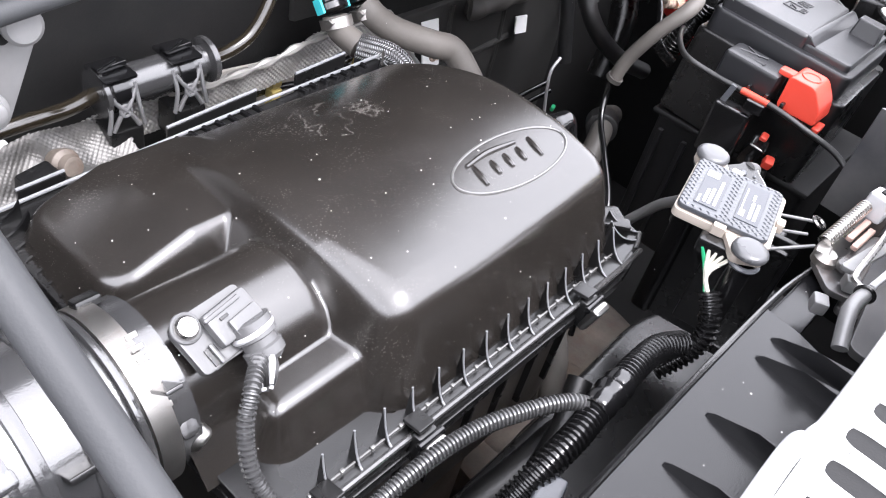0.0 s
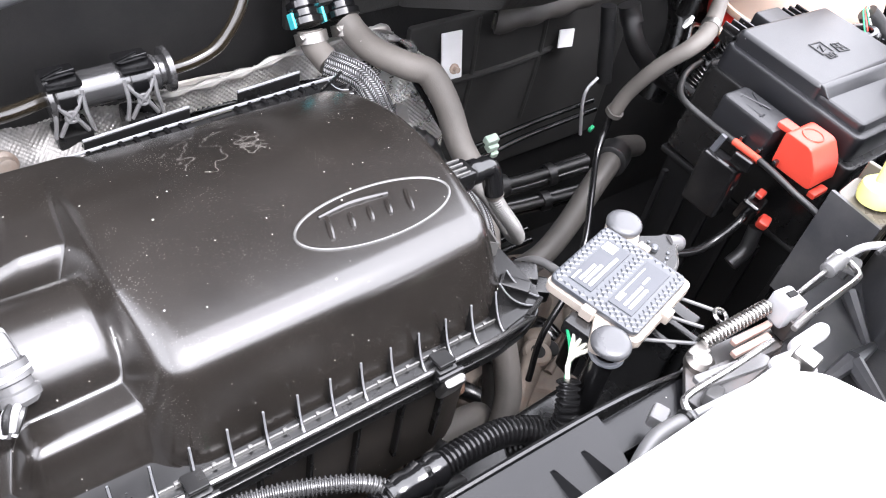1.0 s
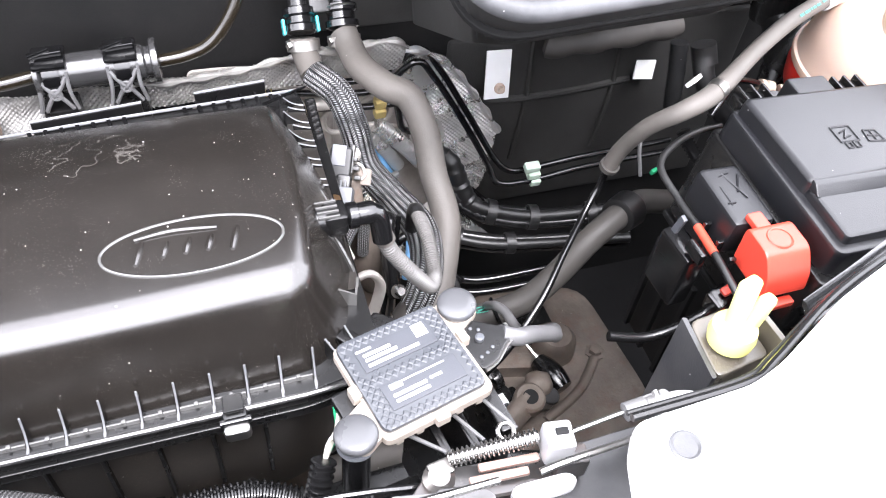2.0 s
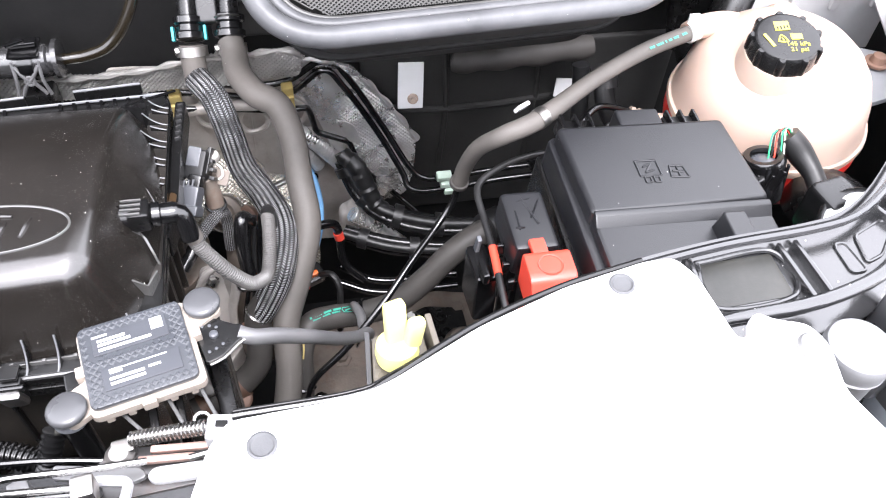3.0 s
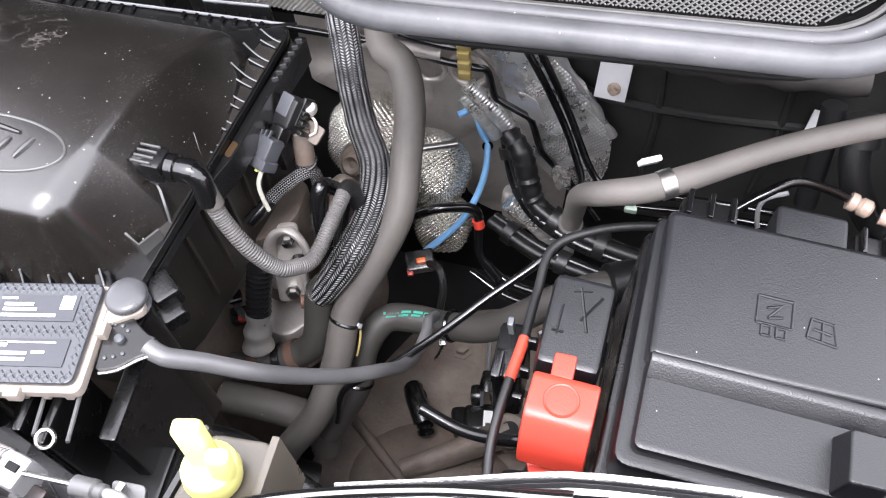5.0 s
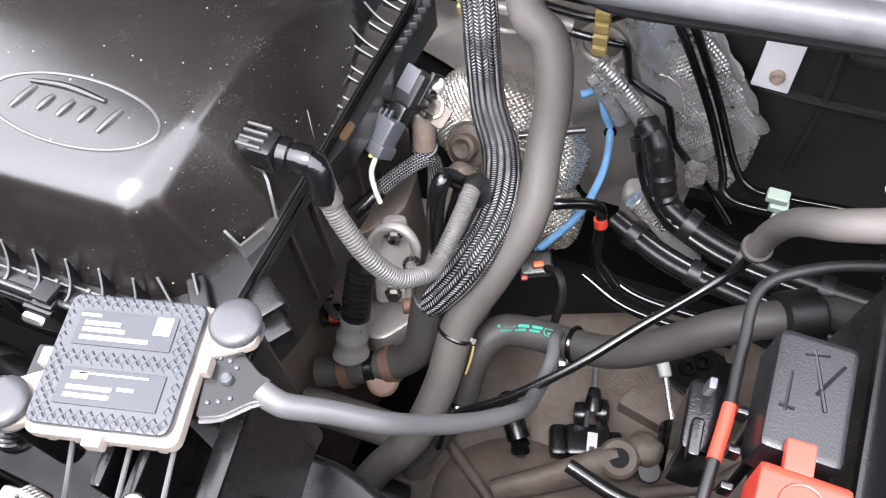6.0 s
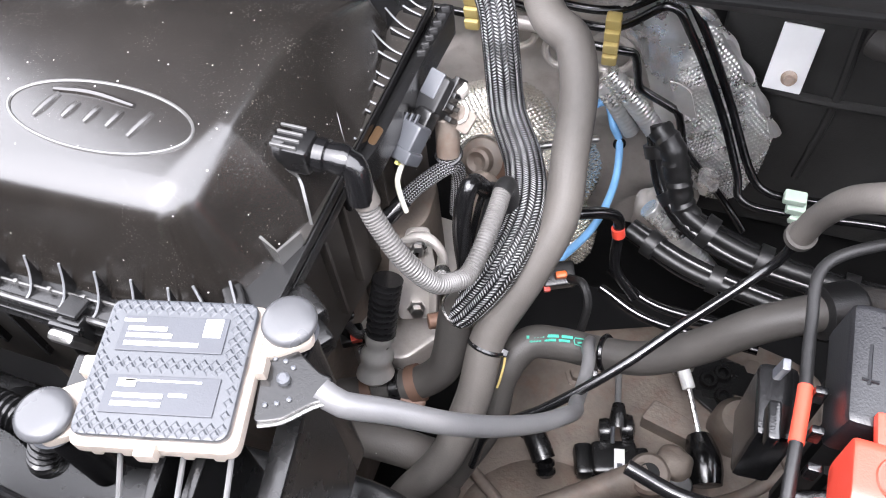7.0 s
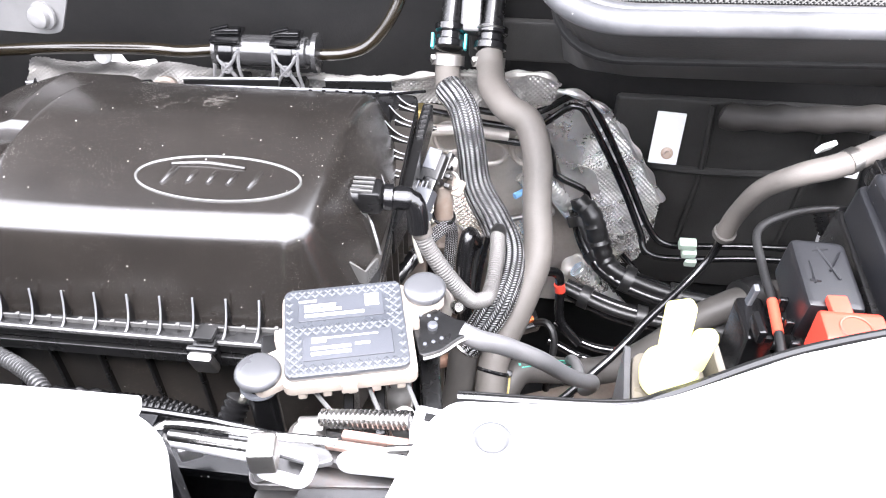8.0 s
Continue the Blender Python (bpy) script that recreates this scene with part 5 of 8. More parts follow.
part("folded_edge", tube([(-0.12, 0.368, 0.880), (-0.06, 0.366, 0.882), (0.0, 0.367, 0.886), (0.04, 0.366, 0.894), (0.10, 0.367, 0.896), (0.15, 0.366, 0.901), (0.172, 0.368, 0.888)], lambda t: 0.0035 + 0.0015 * math.sin(55 * t), 8), M_FOIL_DULL, shield, "crumpled edge")
shield = thing("heat_shield", (-0.28, 0.315, 0.865), "embossed foil heat shield by the fuel line", "heat shield")
part("embossed_sheet", embossed([(-0.11, -0.05), (0.10, -0.05), (0.11, 0.05), (-0.12, 0.06)], Matrix.Translation((-0.28, 0.315, 0.865)) @ turn(25, 0, 5), 0.0070, 0.0014, 0.008, 18, step=6), M_FOIL_GREY, shield, sharp=80)
part("plug", box((-0.268, 0.318, 0.884), (0.030, 0.018, 0.016), turn(10, 0, 12), 0.003), M_BLACK, shield, "black sensor plug")
part("pale_collar", lathe([(0.011, -0.006), (0.0130, 0.002), (0.0130, 0.006), (0.0095, 0.009), (0.0085, 0.016), (0.005, 0.017)], Matrix.Translation((-0.243, 0.330, 0.882)) @ turn(70, 30, 0), 26), M_ALLOY, shield, "grimy collar")

tb = thing("turbocharger", (0.09, 0.33, 0.66), "turbocharger wrapped in scorched embossed foil", "turbocharger")


def lump(c, s, amp, scale, seed, cuts=3, knob=0.0):
    """An uneven rounded form; knob: the pitch of pressed knobs over it."""
    one = bmesh.new()
    bmesh.ops.create_icosphere(one, subdivisions=7 if knob else cuts + 1, radius=1)
    for v in one.verts:
        n = v.co.normalized()
        v.co = v.co * (1 + amp * noise.noise(v.co * scale + Vector((seed, 0, 0))))
        v.co = Vector((v.co.x * s[0], v.co.y * s[1], v.co.z * s[2])) + Vector(c)
        if knob:
            v.co += n * 0.0021 * dimple(v.co.x, 0.75 * (v.co.y + v.co.z), knob)
    return one


part("foil_shell", lump((0.055, 0.335, 0.72), (0.055, 0.05, 0.045), 0.14, 1.4, 1, knob=0.0076), M_FOIL_SCORCH, tb, "scorched foil shell")
part("foil_shell", lump((0.112, 0.350, 0.662), (0.044, 0.042, 0.050), 0.12, 1.4, 5, knob=0.0076), M_FOIL_SCORCH, tb, "scorched foil shell")
part("foil_shell", lump((0.130, 0.322, 0.602), (0.036, 0.036, 0.042), 0.16, 1.4, 9, knob=0.0076), M_FOIL_SCORCH, tb, "scorched foil shell")
for c, d in (((0.100, 0.290, 0.705), (0.06, -0.5, 0.5)), ((0.060, 0.283, 0.735), (-0.1, -0.6, 0.5))):
    m = toward(c, Vector(c) + Vector(d))
    part("foil_collar", lathe([(0.016, 0), (0.021, 0.002), (0.020, 0.008), (0.013, 0.011), (0.012, 0.020), (0.009, 0.022), (0.004, 0.018)], m, 26), M_ALLOY, tb, "grimy cast outlet")
    part("collar_ring", torus(m @ Vector((0, 0, 0.004)), 0.0225, 0.0022, m.to_3x3().to_4x4(), 26, 6), M_FOIL_SCORCH, tb)
part("oil_fitting", lathe([(0.012, 0), (0.016, 0.003), (0.016, 0.010), (0.010, 0.014), (0.010, 0.030)], toward((0.080, 0.27, 0.735), (0.10, 0.31, 0.70)), 20), M_RUSTY, tb, "rust-brown union nut")
part("wastegate_rod", rod((0.10, 0.30, 0.745), (0.155, 0.33, 0.74), 0.004, 10), M_STEEL, tb)
bs = thing("blue_sensor_hose", (0.17, 0.35, 0.68), "pale blue sleeved hose near the turbocharger", "hose")
part("sleeve", tube([(0.1331, 0.3962, 0.7101), (0.1490, 0.4072, 0.7095), (0.1597, 0.3978, 0.6873), (0.1686, 0.3924, 0.6698), (0.1736, 0.3505, 0.6544), (0.1645, 0.2977, 0.6474), (0.1417, 0.2372, 0.6608)], 0.0040, 12), M_BLUE, bs)
part("tie", torus((0.1686, 0.3924, 0.6698), 0.0050, 0.0018, turn(60, 30, 0), 14, 6), M_BLACK, bs)
for a, b, r in (((0.139, 0.402, 0.738), (0.178, 0.400, 0.682), 0.0085), ((0.146, 0.400, 0.758), (0.206, 0.396, 0.688), 0.0105), ((0.213, 0.322, 0.666), (0.284, 0.318, 0.592), 0.0105)):
    solo("foil_pipe", tube([a, Vector(a).lerp(Vector(b), 0.5) + Vector((0, 0, 0.004)), b], r, 16, rings=0.0042, depth=0.0005), M_FOIL_PLAIN, "pipe wrapped in ribbed foil", "pipe", "foil pipes")
bz = thing("wire_loom", (0.26, 0.3, 0.66), "thick black taped wiring loom", "wiring loom")
RUN_A = [(0.205, 0.36, 0.735), (0.222, 0.335, 0.700), (0.25, 0.31, 0.678), (0.30, 0.295, 0.665), (0.36, 0.285, 0.66), (0.46, 0.27, 0.67)]
RUN_B = [(0.20, 0.30, 0.655), (0.26, 0.275, 0.648), (0.33, 0.262, 0.645), (0.44, 0.24, 0.65)]
for run, r0, n in ((RUN_A, 0.0072, 4), (RUN_B, 0.0062, 3)):
    for k in range(n):
        a = 2 * math.pi * k / n + 0.4
        off = Vector((0.3 * math.cos(a), 0.75 * math.cos(a), math.sin(a))) * r0 * 1.05
        part("strand", tube([Vector(p) + off * (1 + 0.25 * ((i + k) % 2)) for i, p in enumerate(run)], r0, 12), M_RUBBER_DARK if k % 2 else M_CONDUIT, bz)
    for q in range(len(run) - 1):
        p, d = Vector(run[q]).lerp(Vector(run[q + 1]), 0.4), Vector(run[q + 1]) - Vector(run[q])
        part("tape_band", tube([p - d.normalized() * 0.006, p, p + d.normalized() * 0.006], r0 * 2.25, 14), M_RUBBER_DARK, bz, "black tape band")
part("taped_end", tube([(0.206, 0.350, 0.748), (0.222, 0.338, 0.738), (0.232, 0.328, 0.715), (0.243, 0.315, 0.690), (0.262, 0.306, 0.674)], lambda t: 0.0125 - 0.003 * abs(t - 0.4) + 0.001 * math.sin(60 * t), 16), M_RUBBER_DARK, bz, "bulky black tape wrap")
for k, (a, b, c) in enumerate((((0.19, 0.27, 0.625), (0.24, 0.25, 0.61), (0.34, 0.24, 0.62)), ((0.185, 0.255, 0.61), (0.24, 0.238, 0.60), (0.34, 0.228, 0.61)))):
    part("branch", tube([a, b, c], 0.005, 10), M_GLOSS, bz)
solo("curved_cable", tube([(0.12, 0.25, 0.70), (0.155, 0.262, 0.712), (0.186, 0.278, 0.70), (0.192, 0.276, 0.675), (0.196, 0.262, 0.64), (0.22, 0.25, 0.615)], 0.0056, 12), M_GLOSS, "glossy black cable bent round the hoses", "cable")
solo("cable_marker", tube([(0.1905, 0.2768, 0.684), (0.1925, 0.2755, 0.674)], 0.0064, 12), M_RED, "red marker band on the bent cable", "cable marker")

oc = thing("orange_connector", (0.155, 0.196, 0.70), "black wiring plug with an orange lock", "wiring plug")
part("plug_body", box((0.152, 0.200, 0.700), (0.030, 0.022, 0.018), turn(20, 0, 25), 0.003), M_BLACK, oc)
part("lock", box((0.156, 0.194, 0.711), (0.010, 0.006, 0.009), turn(20, 0, 25), 0.0015), M_ORANGE, oc, "orange lock")
part("lead", tube([(0.162, 0.197, 0.704), (0.176, 0.190, 0.712), (0.184, 0.178, 0.700), (0.182, 0.165, 0.67), (0.18, 0.16, 0.64)], 0.004, 8), M_RUBBER_DARK, oc)
part("red_lock", box((0.146, 0.185, 0.70), (0.006, 0.008, 0.006), turn(20, 0, 25), 0.001), M_RED, oc)

cb = thing("injector_connector", (0.06, 0.16, 0.90), "grey wiring plug on a black sensor", "wiring plug")
ra = turn(40, 0, -22)
part("sensor_body", box((0.0590, 0.193, 0.902), (0.020, 0.030, 0.022), ra, 0.003), M_WEB, cb)
part("sensor_lid", box((0.0570, 0.1925, 0.9145), (0.013, 0.019, 0.003), ra, 0.001), M_GREYPL, cb, "slate grey lid")
part("sensor_rib", box((0.0700, 0.196, 0.903), (0.004, 0.026, 0.014), ra, 0.001), M_BLACK, cb)
for k in range(4):
    part("side_lug", box((0.0715, 0.182 + 0.0065 * k, 0.893 + 0.0055 * k), (0.006, 0.004, 0.010), ra, 0.0008), M_BLACK, cb)
part("neck", box((0.0560, 0.172, 0.898), (0.014, 0.018, 0.014), ra, 0.003), M_BLACK, cb, "black neck")
part("clip_wire", tube([(0.0735, 0.200, 0.896), (0.0790, 0.196, 0.893), (0.0800, 0.189, 0.889), (0.0755, 0.186, 0.887)], 0.0014, 8), M_ALLOY_LIGHT, cb, "pale wire clip")
part("flange", prism(rounded([(-0.010, -0.008), (0.012, -0.006), (0.010, 0.010), (-0.008, 0.009)], 0.003), -0.0015, 0.0015, 0.0005, Matrix.Translation((0.0745, 0.190, 0.886)) @ turn(25, 10, -22)), M_ALLOY, cb, "grimy mounting flange")
part("plug_body", box((0.0525, 0.1560, 0.8965), (0.0165, 0.022, 0.017), ra, 0.0025), M_GREYPL, cb, "grey plug")
part("plug_skirt", box((0.0500, 0.1465, 0.8890), (0.019, 0.010, 0.0185), ra, 0.002), M_GREYPL, cb)
for dx in (-0.004, 0.0, 0.004):
    part("plug_rib", box((0.0500 + dx, 0.158, 0.9060), (0.0016, 0.018, 0.003), ra, 0.0005), M_GREYPL, cb)
part("cap_nut", lathe([(0.005, 0), (0.0068, 0.001), (0.0068, 0.004), (0.0060, 0.006), (0.0045, 0.008)], Matrix.Translation((0.0715, 0.203, 0.901)) @ turn(20, 20, 0), 16), M_ALLOY_LIGHT, cb, "white cap")
part("yellow_tag", box((0.0475, 0.143, 0.884), (0.003, 0.004, 0.010), ra, 0.0005), M_YELLOW, cb, "yellow tag")
part("lower_body", rod((0.0660, 0.189, 0.889), (0.0685, 0.179, 0.858), 0.0088, 18), M_ALLOY, cb, "grimy metal body")
part("bead_ring", torus((0.0685, 0.179, 0.860), 0.0094, 0.0016, turn(16, 8, 0), 20, 6), M_GLOSS, cb)
part("lead", tube([(0.0490, 0.143, 0.884), (0.0470, 0.135, 0.874), (0.0500, 0.130, 0.862), (0.0540, 0.127, 0.850)], 0.0020, 8), M_WIREWHITE, cb)
sl = thing("braided_lead", (0.08, 0.13, 0.84), "braided wiring sleeve crossing to the injector", "wiring sleeve")
part("sleeve", tube([(0.0400, 0.132, 0.838), (0.0480, 0.145, 0.845), (0.0590, 0.159, 0.851), (0.0720, 0.174, 0.853), (0.0760, 0.177, 0.840), (0.0740, 0.172, 0.80)], 0.0060, 16), M_BRAID, sl)
part("wrap", tube([(0.0320, 0.122, 0.832), (0.0400, 0.132, 0.838), (0.0460, 0.142, 0.843)], 0.0066, 12), M_GLOSS, sl)

vc = thing("coolant_sensor", (0.040, 0.06, 0.74), "silver-taped sensor lead with a black bellows", "sensor")
part("taped_body", tube([(0.0405, 0.0755, 0.758), (0.0395, 0.070, 0.745), (0.0380, 0.064, 0.731), (0.0370, 0.058, 0.716), (0.0370, 0.055, 0.708)], lambda t: 0.0105 + 0.0050 * t + 0.0012 * math.sin(17 * t) - 0.006 * max(0.0, t - 0.85) / 0.15, 18, 0.003, flat=0.9), M_FOIL_DULL, vc, "silver tape wrap")
part("bellows", tube([(0.041, 0.074, 0.755), (0.042, 0.086, 0.778), (0.044, 0.098, 0.800)], 0.0105, 16, rings=0.0052, depth=0.003), M_CONDUIT, vc)
rs = thing("red_tab_plug", (0.0, 0.08, 0.72), "small black plug with a red tab", "wiring plug")
part("plug_body", box((0.004, 0.086, 0.712), (0.020, 0.016, 0.014), turn(10, 0, 30), 0.002), M_BLACK, rs)
part("tab", box((0.012, 0.080, 0.722), (0.009, 0.006, 0.008), turn(10, 0, 30), 0.001), M_RED, rs, "red tab")
part("lead", tube([(0.016, 0.078, 0.712), (0.028, 0.066, 0.712), (0.042, 0.060, 0.72)], 0.004, 8), M_BRAID, rs)

# engine castings between the housing and the hoses
eg = thing("engine_block", (-0.05, 0.15, 0.45), "grimy cast alloy engine under the filter housing", "engine")
part("cam_cover", prism(rounded([(-0.02, 0.10), (0.045, 0.085), (0.075, 0.13), (0.08, 0.24), (-0.02, 0.25)], 0.015), 0.60, 0.685, 0.008), M_ALLOY_LIGHT, eg, "pale cast flank")
part("flank_web", prism(rounded([(-0.03, 0.135), (0.03, 0.12), (0.055, 0.155), (0.05, 0.2), (-0.03, 0.21)], 0.012), 0.685, 0.80, 0.01), M_ALLOY, eg)
part("block", box((-0.16, 0.14, 0.58), (0.30, 0.26, 0.36), bevel=0.02), M_ALLOY, eg)
part("head", prism(rounded([(-0.28, 0.03), (-0.02, 0.03), (0.0, 0.12), (0.02, 0.19), (0.02, 0.24), (-0.28, 0.25)], 0.02), 0.68, 0.76, 0.008), M_ALLOY, eg)
for c, s, k in (((0.088, 0.19, 0.77), (0.022, 0.03, 0.05), 4), ((0.09, 0.16, 0.68), (0.03, 0.05, 0.06), 13)):
    part("casting_boss", lump(c, s, 0.18, 1.3, k), M_ALLOY, eg)
part("lifting_eye", tube([(0.0360, 0.1180, 0.7330), (0.0380, 0.1200, 0.7680), (0.0430, 0.1220, 0.8000), (0.0540, 0.1240, 0.8200), (0.0690, 0.1250, 0.8260), (0.0790, 0.1240, 0.8100), (0.0760, 0.1220, 0.7860), (0.0700, 0.1200, 0.7630), (0.0680, 0.1160, 0.7330)], 0.0062, 12, flat=0.6), M_ALLOY_LIGHT, eg, "pale lifting eye")
part("stud", lathe([(0.005, 0), (0.0065, 0.001), (0.0065, 0.006), (0.004, 0.009)], Matrix.Translation((0.088, 0.100, 0.825)) @ turn(40, 20, 0), 12), M_STEEL, eg)
part("black_duct", tube([(0.10, 0.19, 0.80), (0.098, 0.17, 0.84), (0.093, 0.155, 0.86), (0.09, 0.14, 0.83), (0.095, 0.13, 0.78)], 0.007, 12), M_GLOSS, eg)
part("casting_boss", lump((0.219, 0.350, 0.622), (0.022, 0.016, 0.040), 0.25, 1.6, 27), M_ALLOY_LIGHT, eg, "pale rough casting")
mp = thing("manifold_bracket", (0.08, 0.40, 0.75), "pale pressed manifold bracket with looped ribs", "bracket")
part("plate", sheet([(-0.06, 0.70), (0.10, 0.62), (0.14, 0.52), (0.255, 0.50), (0.262, 0.60), (0.215, 0.74), (0.182, 0.80), (0.165, 0.83), (0.10, 0.845), (-0.06, 0.85)], Matrix.Translation((0, 0.420, 0)) @ UPRIGHT, 0.004, 0.009, 24), M_ALLOY_LIGHT, mp)
for cx, cz, r in ((0.143, 0.775, 0.021), (0.098, 0.768, 0.018), (0.05, 0.785, 0.02), (0.165, 0.735, 0.012)):
    part("rib_loop", tube([(cx + r * math.cos(a) * (1.2 if math.cos(a) > 0 else 0.8), 0.405, cz + r * math.sin(a)) for a in [2 * math.pi * k / 12 for k in range(13)]], 0.0035, 8), M_ALLOY_LIGHT, mp)
part("stay", tube([(0.02, 0.395, 0.80), (0.07, 0.39, 0.808), (0.12, 0.395, 0.80)], 0.007, 10), M_ALLOY_LIGHT, mp)

sp = thing("small_wiring_plug", (0.01, 0.10, 0.72), "small black plug with braided leads by the engine", "wiring plug")
part("plug_body", box((-0.012, 0.098, 0.722), (0.024, 0.018, 0.016), turn(15, 10, 40), 0.003), M_BLACK, sp)
part("latch", box((-0.010, 0.094, 0.733), (0.010, 0.012, 0.003), turn(15, 10, 40), 0.0008), M_GREYPL, sp)
part("lead", tube([(0.0, 0.090, 0.722), (0.014, 0.080, 0.730), (0.026, 0.078, 0.742), (0.036, 0.084, 0.752)], 0.0038, 10), M_BRAID, sp)
part("lead", tube([(-0.02, 0.104, 0.72), (-0.03, 0.112, 0.735), (-0.028, 0.125, 0.76), (-0.02, 0.135, 0.79)], 0.0032, 10), M_RUBBER_DARK, sp)
st = thing("casting_stay", (0.06, 0.12, 0.74), "pale cast stay bolted to the engine", "bracket")
part("plate", prism(rounded([(-0.014, -0.045), (0.012, -0.045), (0.016, 0.0), (0.010, 0.045), (-0.008, 0.045), (-0.016, 0.0)], 0.006), -0.003, 0.003, 0.001, Matrix.Translation((0.052, 0.128, 0.765)) @ turn(72, 8, 25)), M_ALLOY_LIGHT, st)
for z in (-0.032, 0.030):
    part("bolt", lathe([(0.0075, 0), (0.0075, 0.002), (0.0055, 0.003), (0.0055, 0.008), (0.003, 0.009)], Matrix.Translation((0.052, 0.128, 0.765)) @ turn(72, 8, 25) @ Matrix.Translation((0, z, 0.003)), 6), M_STEEL, st, "bright bolt")
part("spacer", rod((0.07, 0.10, 0.745), (0.095, 0.115, 0.742), 0.0065, 14), M_RUSTY, st, "rust-brown spacer")
wire_run = thing("thin_leads", (0.09, 0.16, 0.80), "thin black leads running down past the engine", "wiring")
for k in range(3):
    part("lead", tube([(0.098 + 0.006 * k, 0.175, 0.842), (0.094 + 0.005 * k, 0.160, 0.815 - 0.004 * k), (0.090 + 0.006 * k, 0.140, 0.78), (0.080 + 0.008 * k, 0.120, 0.74), (0.078 + 0.006 * k, 0.11, 0.70)], 0.0026, 8), M_GLOSS if k != 1 else M_RUBBER_DARK, wire_run)

# gearbox below
gb = thing("gearbox", (0.25, 0.12, 0.35), "dusty brown cast gearbox casing", "gearbox")
part("casing", prism(rounded([(0.03, -0.06), (0.20, -0.10), (0.42, -0.06), (0.46, 0.10), (0.44, 0.30), (0.30, 0.33), (0.12, 0.26), (0.06, 0.12)], 0.04), 0.36, 0.485, 0.02), M_ALLOY, gb)
part("end_dome", lump((0.20, 0.03, 0.455), (0.12, 0.10, 0.055), 0.05, 1.5, 21), M_ALLOY, gb)
part("selector_boss", lathe([(0.03, 0), (0.028, 0.03), (0.02, 0.04)], Matrix.Translation((0.35, 0.20, 0.48)), 28), M_ALLOY, gb)
part("cast_rib", prism(rounded([(-0.034, -0.013), (0.030, -0.011), (0.032, 0.009), (-0.030, 0.013)], 0.004), 0.0, 0.026, 0.004, Matrix.Translation((0.290, 0.182, 0.482)) @ turn(0, 0, -14)), M_ALLOY, gb)
part("cast_web", tube([(0.30, 0.10, 0.484), (0.36, 0.13, 0.486), (0.40, 0.17, 0.486)], 0.007, 10), M_ALLOY, gb)
part("cast_web", tube([(0.07, 0.10, 0.484), (0.14, 0.05, 0.505), (0.20, 0.01, 0.508)], 0.006, 10), M_ALLOY, gb)
part("dark_pocket", lathe([(0.013, 0), (0.012, 0.0015), (0.001, 0.002)], Matrix.Translation((0.145, 0.14, 0.4845)), 18), M_BAY, gb, "dark hole in the casting")
lv = part("lever_arm", tube([(0.165, 0.042, 0.512), (0.205, 0.066, 0.522), (0.245, 0.092, 0.531), (0.270, 0.110, 0.533)], lambda t: 0.0125 + 0.004 * t, 16, flat=0.75), M_ALLOY, gb, "cast lever arm")
part("lever_knuckle", lump((0.292, 0.129, 0.533), (0.019, 0.017, 0.014), 0.15, 1.4, 17), M_ALLOY, lv)
part("lever_boss", lathe([(0.018, 0), (0.020, 0.004), (0.020, 0.020), (0.017, 0.023), (0.010, 0.023)], Matrix.Translation((0.271, 0.111, 0.522)) @ turn(8, 0, 0), 24), M_ALLOY, lv)
part("lever_hole", lathe([(0.0098, 0), (0.0098, 0.0012), (0.001, 0.0012)], Matrix.Translation((0.271, 0.1075, 0.5446)) @ turn(8, 0, 0), 20), M_BAY, lv, "dark bore")
part("lever_pin", rod((0.300, 0.118, 0.50), (0.302, 0.110, 0.53), 0.012, 16), M_BLACK, lv)
for x, y in ((0.346, 0.229), (0.356, 0.275), (0.18, 0.215), (0.405, 0.18)):
    part("bolt", lathe([(0.014, 0), (0.014, 0.003), (0.009, 0.004), (0.009, 0.011), (0.006, 0.012)], Matrix.Translation((x, y, 0.484)), 6), M_ALLOY, gb)
ss = thing("shift_sensor", (0.235, 0.13, 0.50), "black gear sensor with a white label", "sensor")
part("body", box((0.237, 0.122, 0.510), (0.046, 0.034, 0.034), turn(0, 0, 18), 0.006), M_BLACK, ss)
for x, y, r in ((0.2215, 0.143, 0.0125), (0.2415, 0.152, 0.0135)):
    part("lobe", lathe([(0.004, 0), (r, 0.002), (r + 0.001, 0.008), (r, 0.013), (0.005, 0.015)], toward((x - 0.006, y - 0.002, 0.528), (x + 0.01, y + 0.002, 0.530)), 22), M_BLACK, ss, "rounded black lobe")
part("crescent", tube([(0.2335, 0.160, 0.541), (0.229, 0.150, 0.545), (0.2295, 0.140, 0.541), (0.232, 0.131, 0.534)], 0.0022, 8), M_GREYPL, ss, "pale curved link")
part("label", box((0.242, 0.119, 0.5278), (0.010, 0.021, 0.001), turn(0, 0, 12)), M_LABEL, ss, "white label")
part("label_print", box((0.2436, 0.1125, 0.5285), (0.005, 0.005, 0.0004), turn(0, 0, 12)), M_GREYPL, ss)
part("side_wing", box((0.209, 0.116, 0.505), (0.020, 0.034, 0.022), turn(0, 0, 20), 0.006), M_BLACK, ss)
part("side_wing", box((0.263, 0.134, 0.505), (0.016, 0.022, 0.018), turn(0, 0, 20), 0.005), M_BLACK, ss)
part("rod", rod((0.229, 0.165, 0.543), (0.221, 0.204, 0.548), 0.0032, 8), M_BRACKET, ss)
part("rod_socket", tube([(0.233, 0.148, 0.538), (0.231, 0.158, 0.543), (0.229, 0.168, 0.544)], lambda t: 0.010 - 0.004 * t, 14), M_BLACK, ss)
cl = thing("gear_cable", (0.30, 0.18, 0.52), "gear cable end with a white sleeve and black boot", "gear cable")
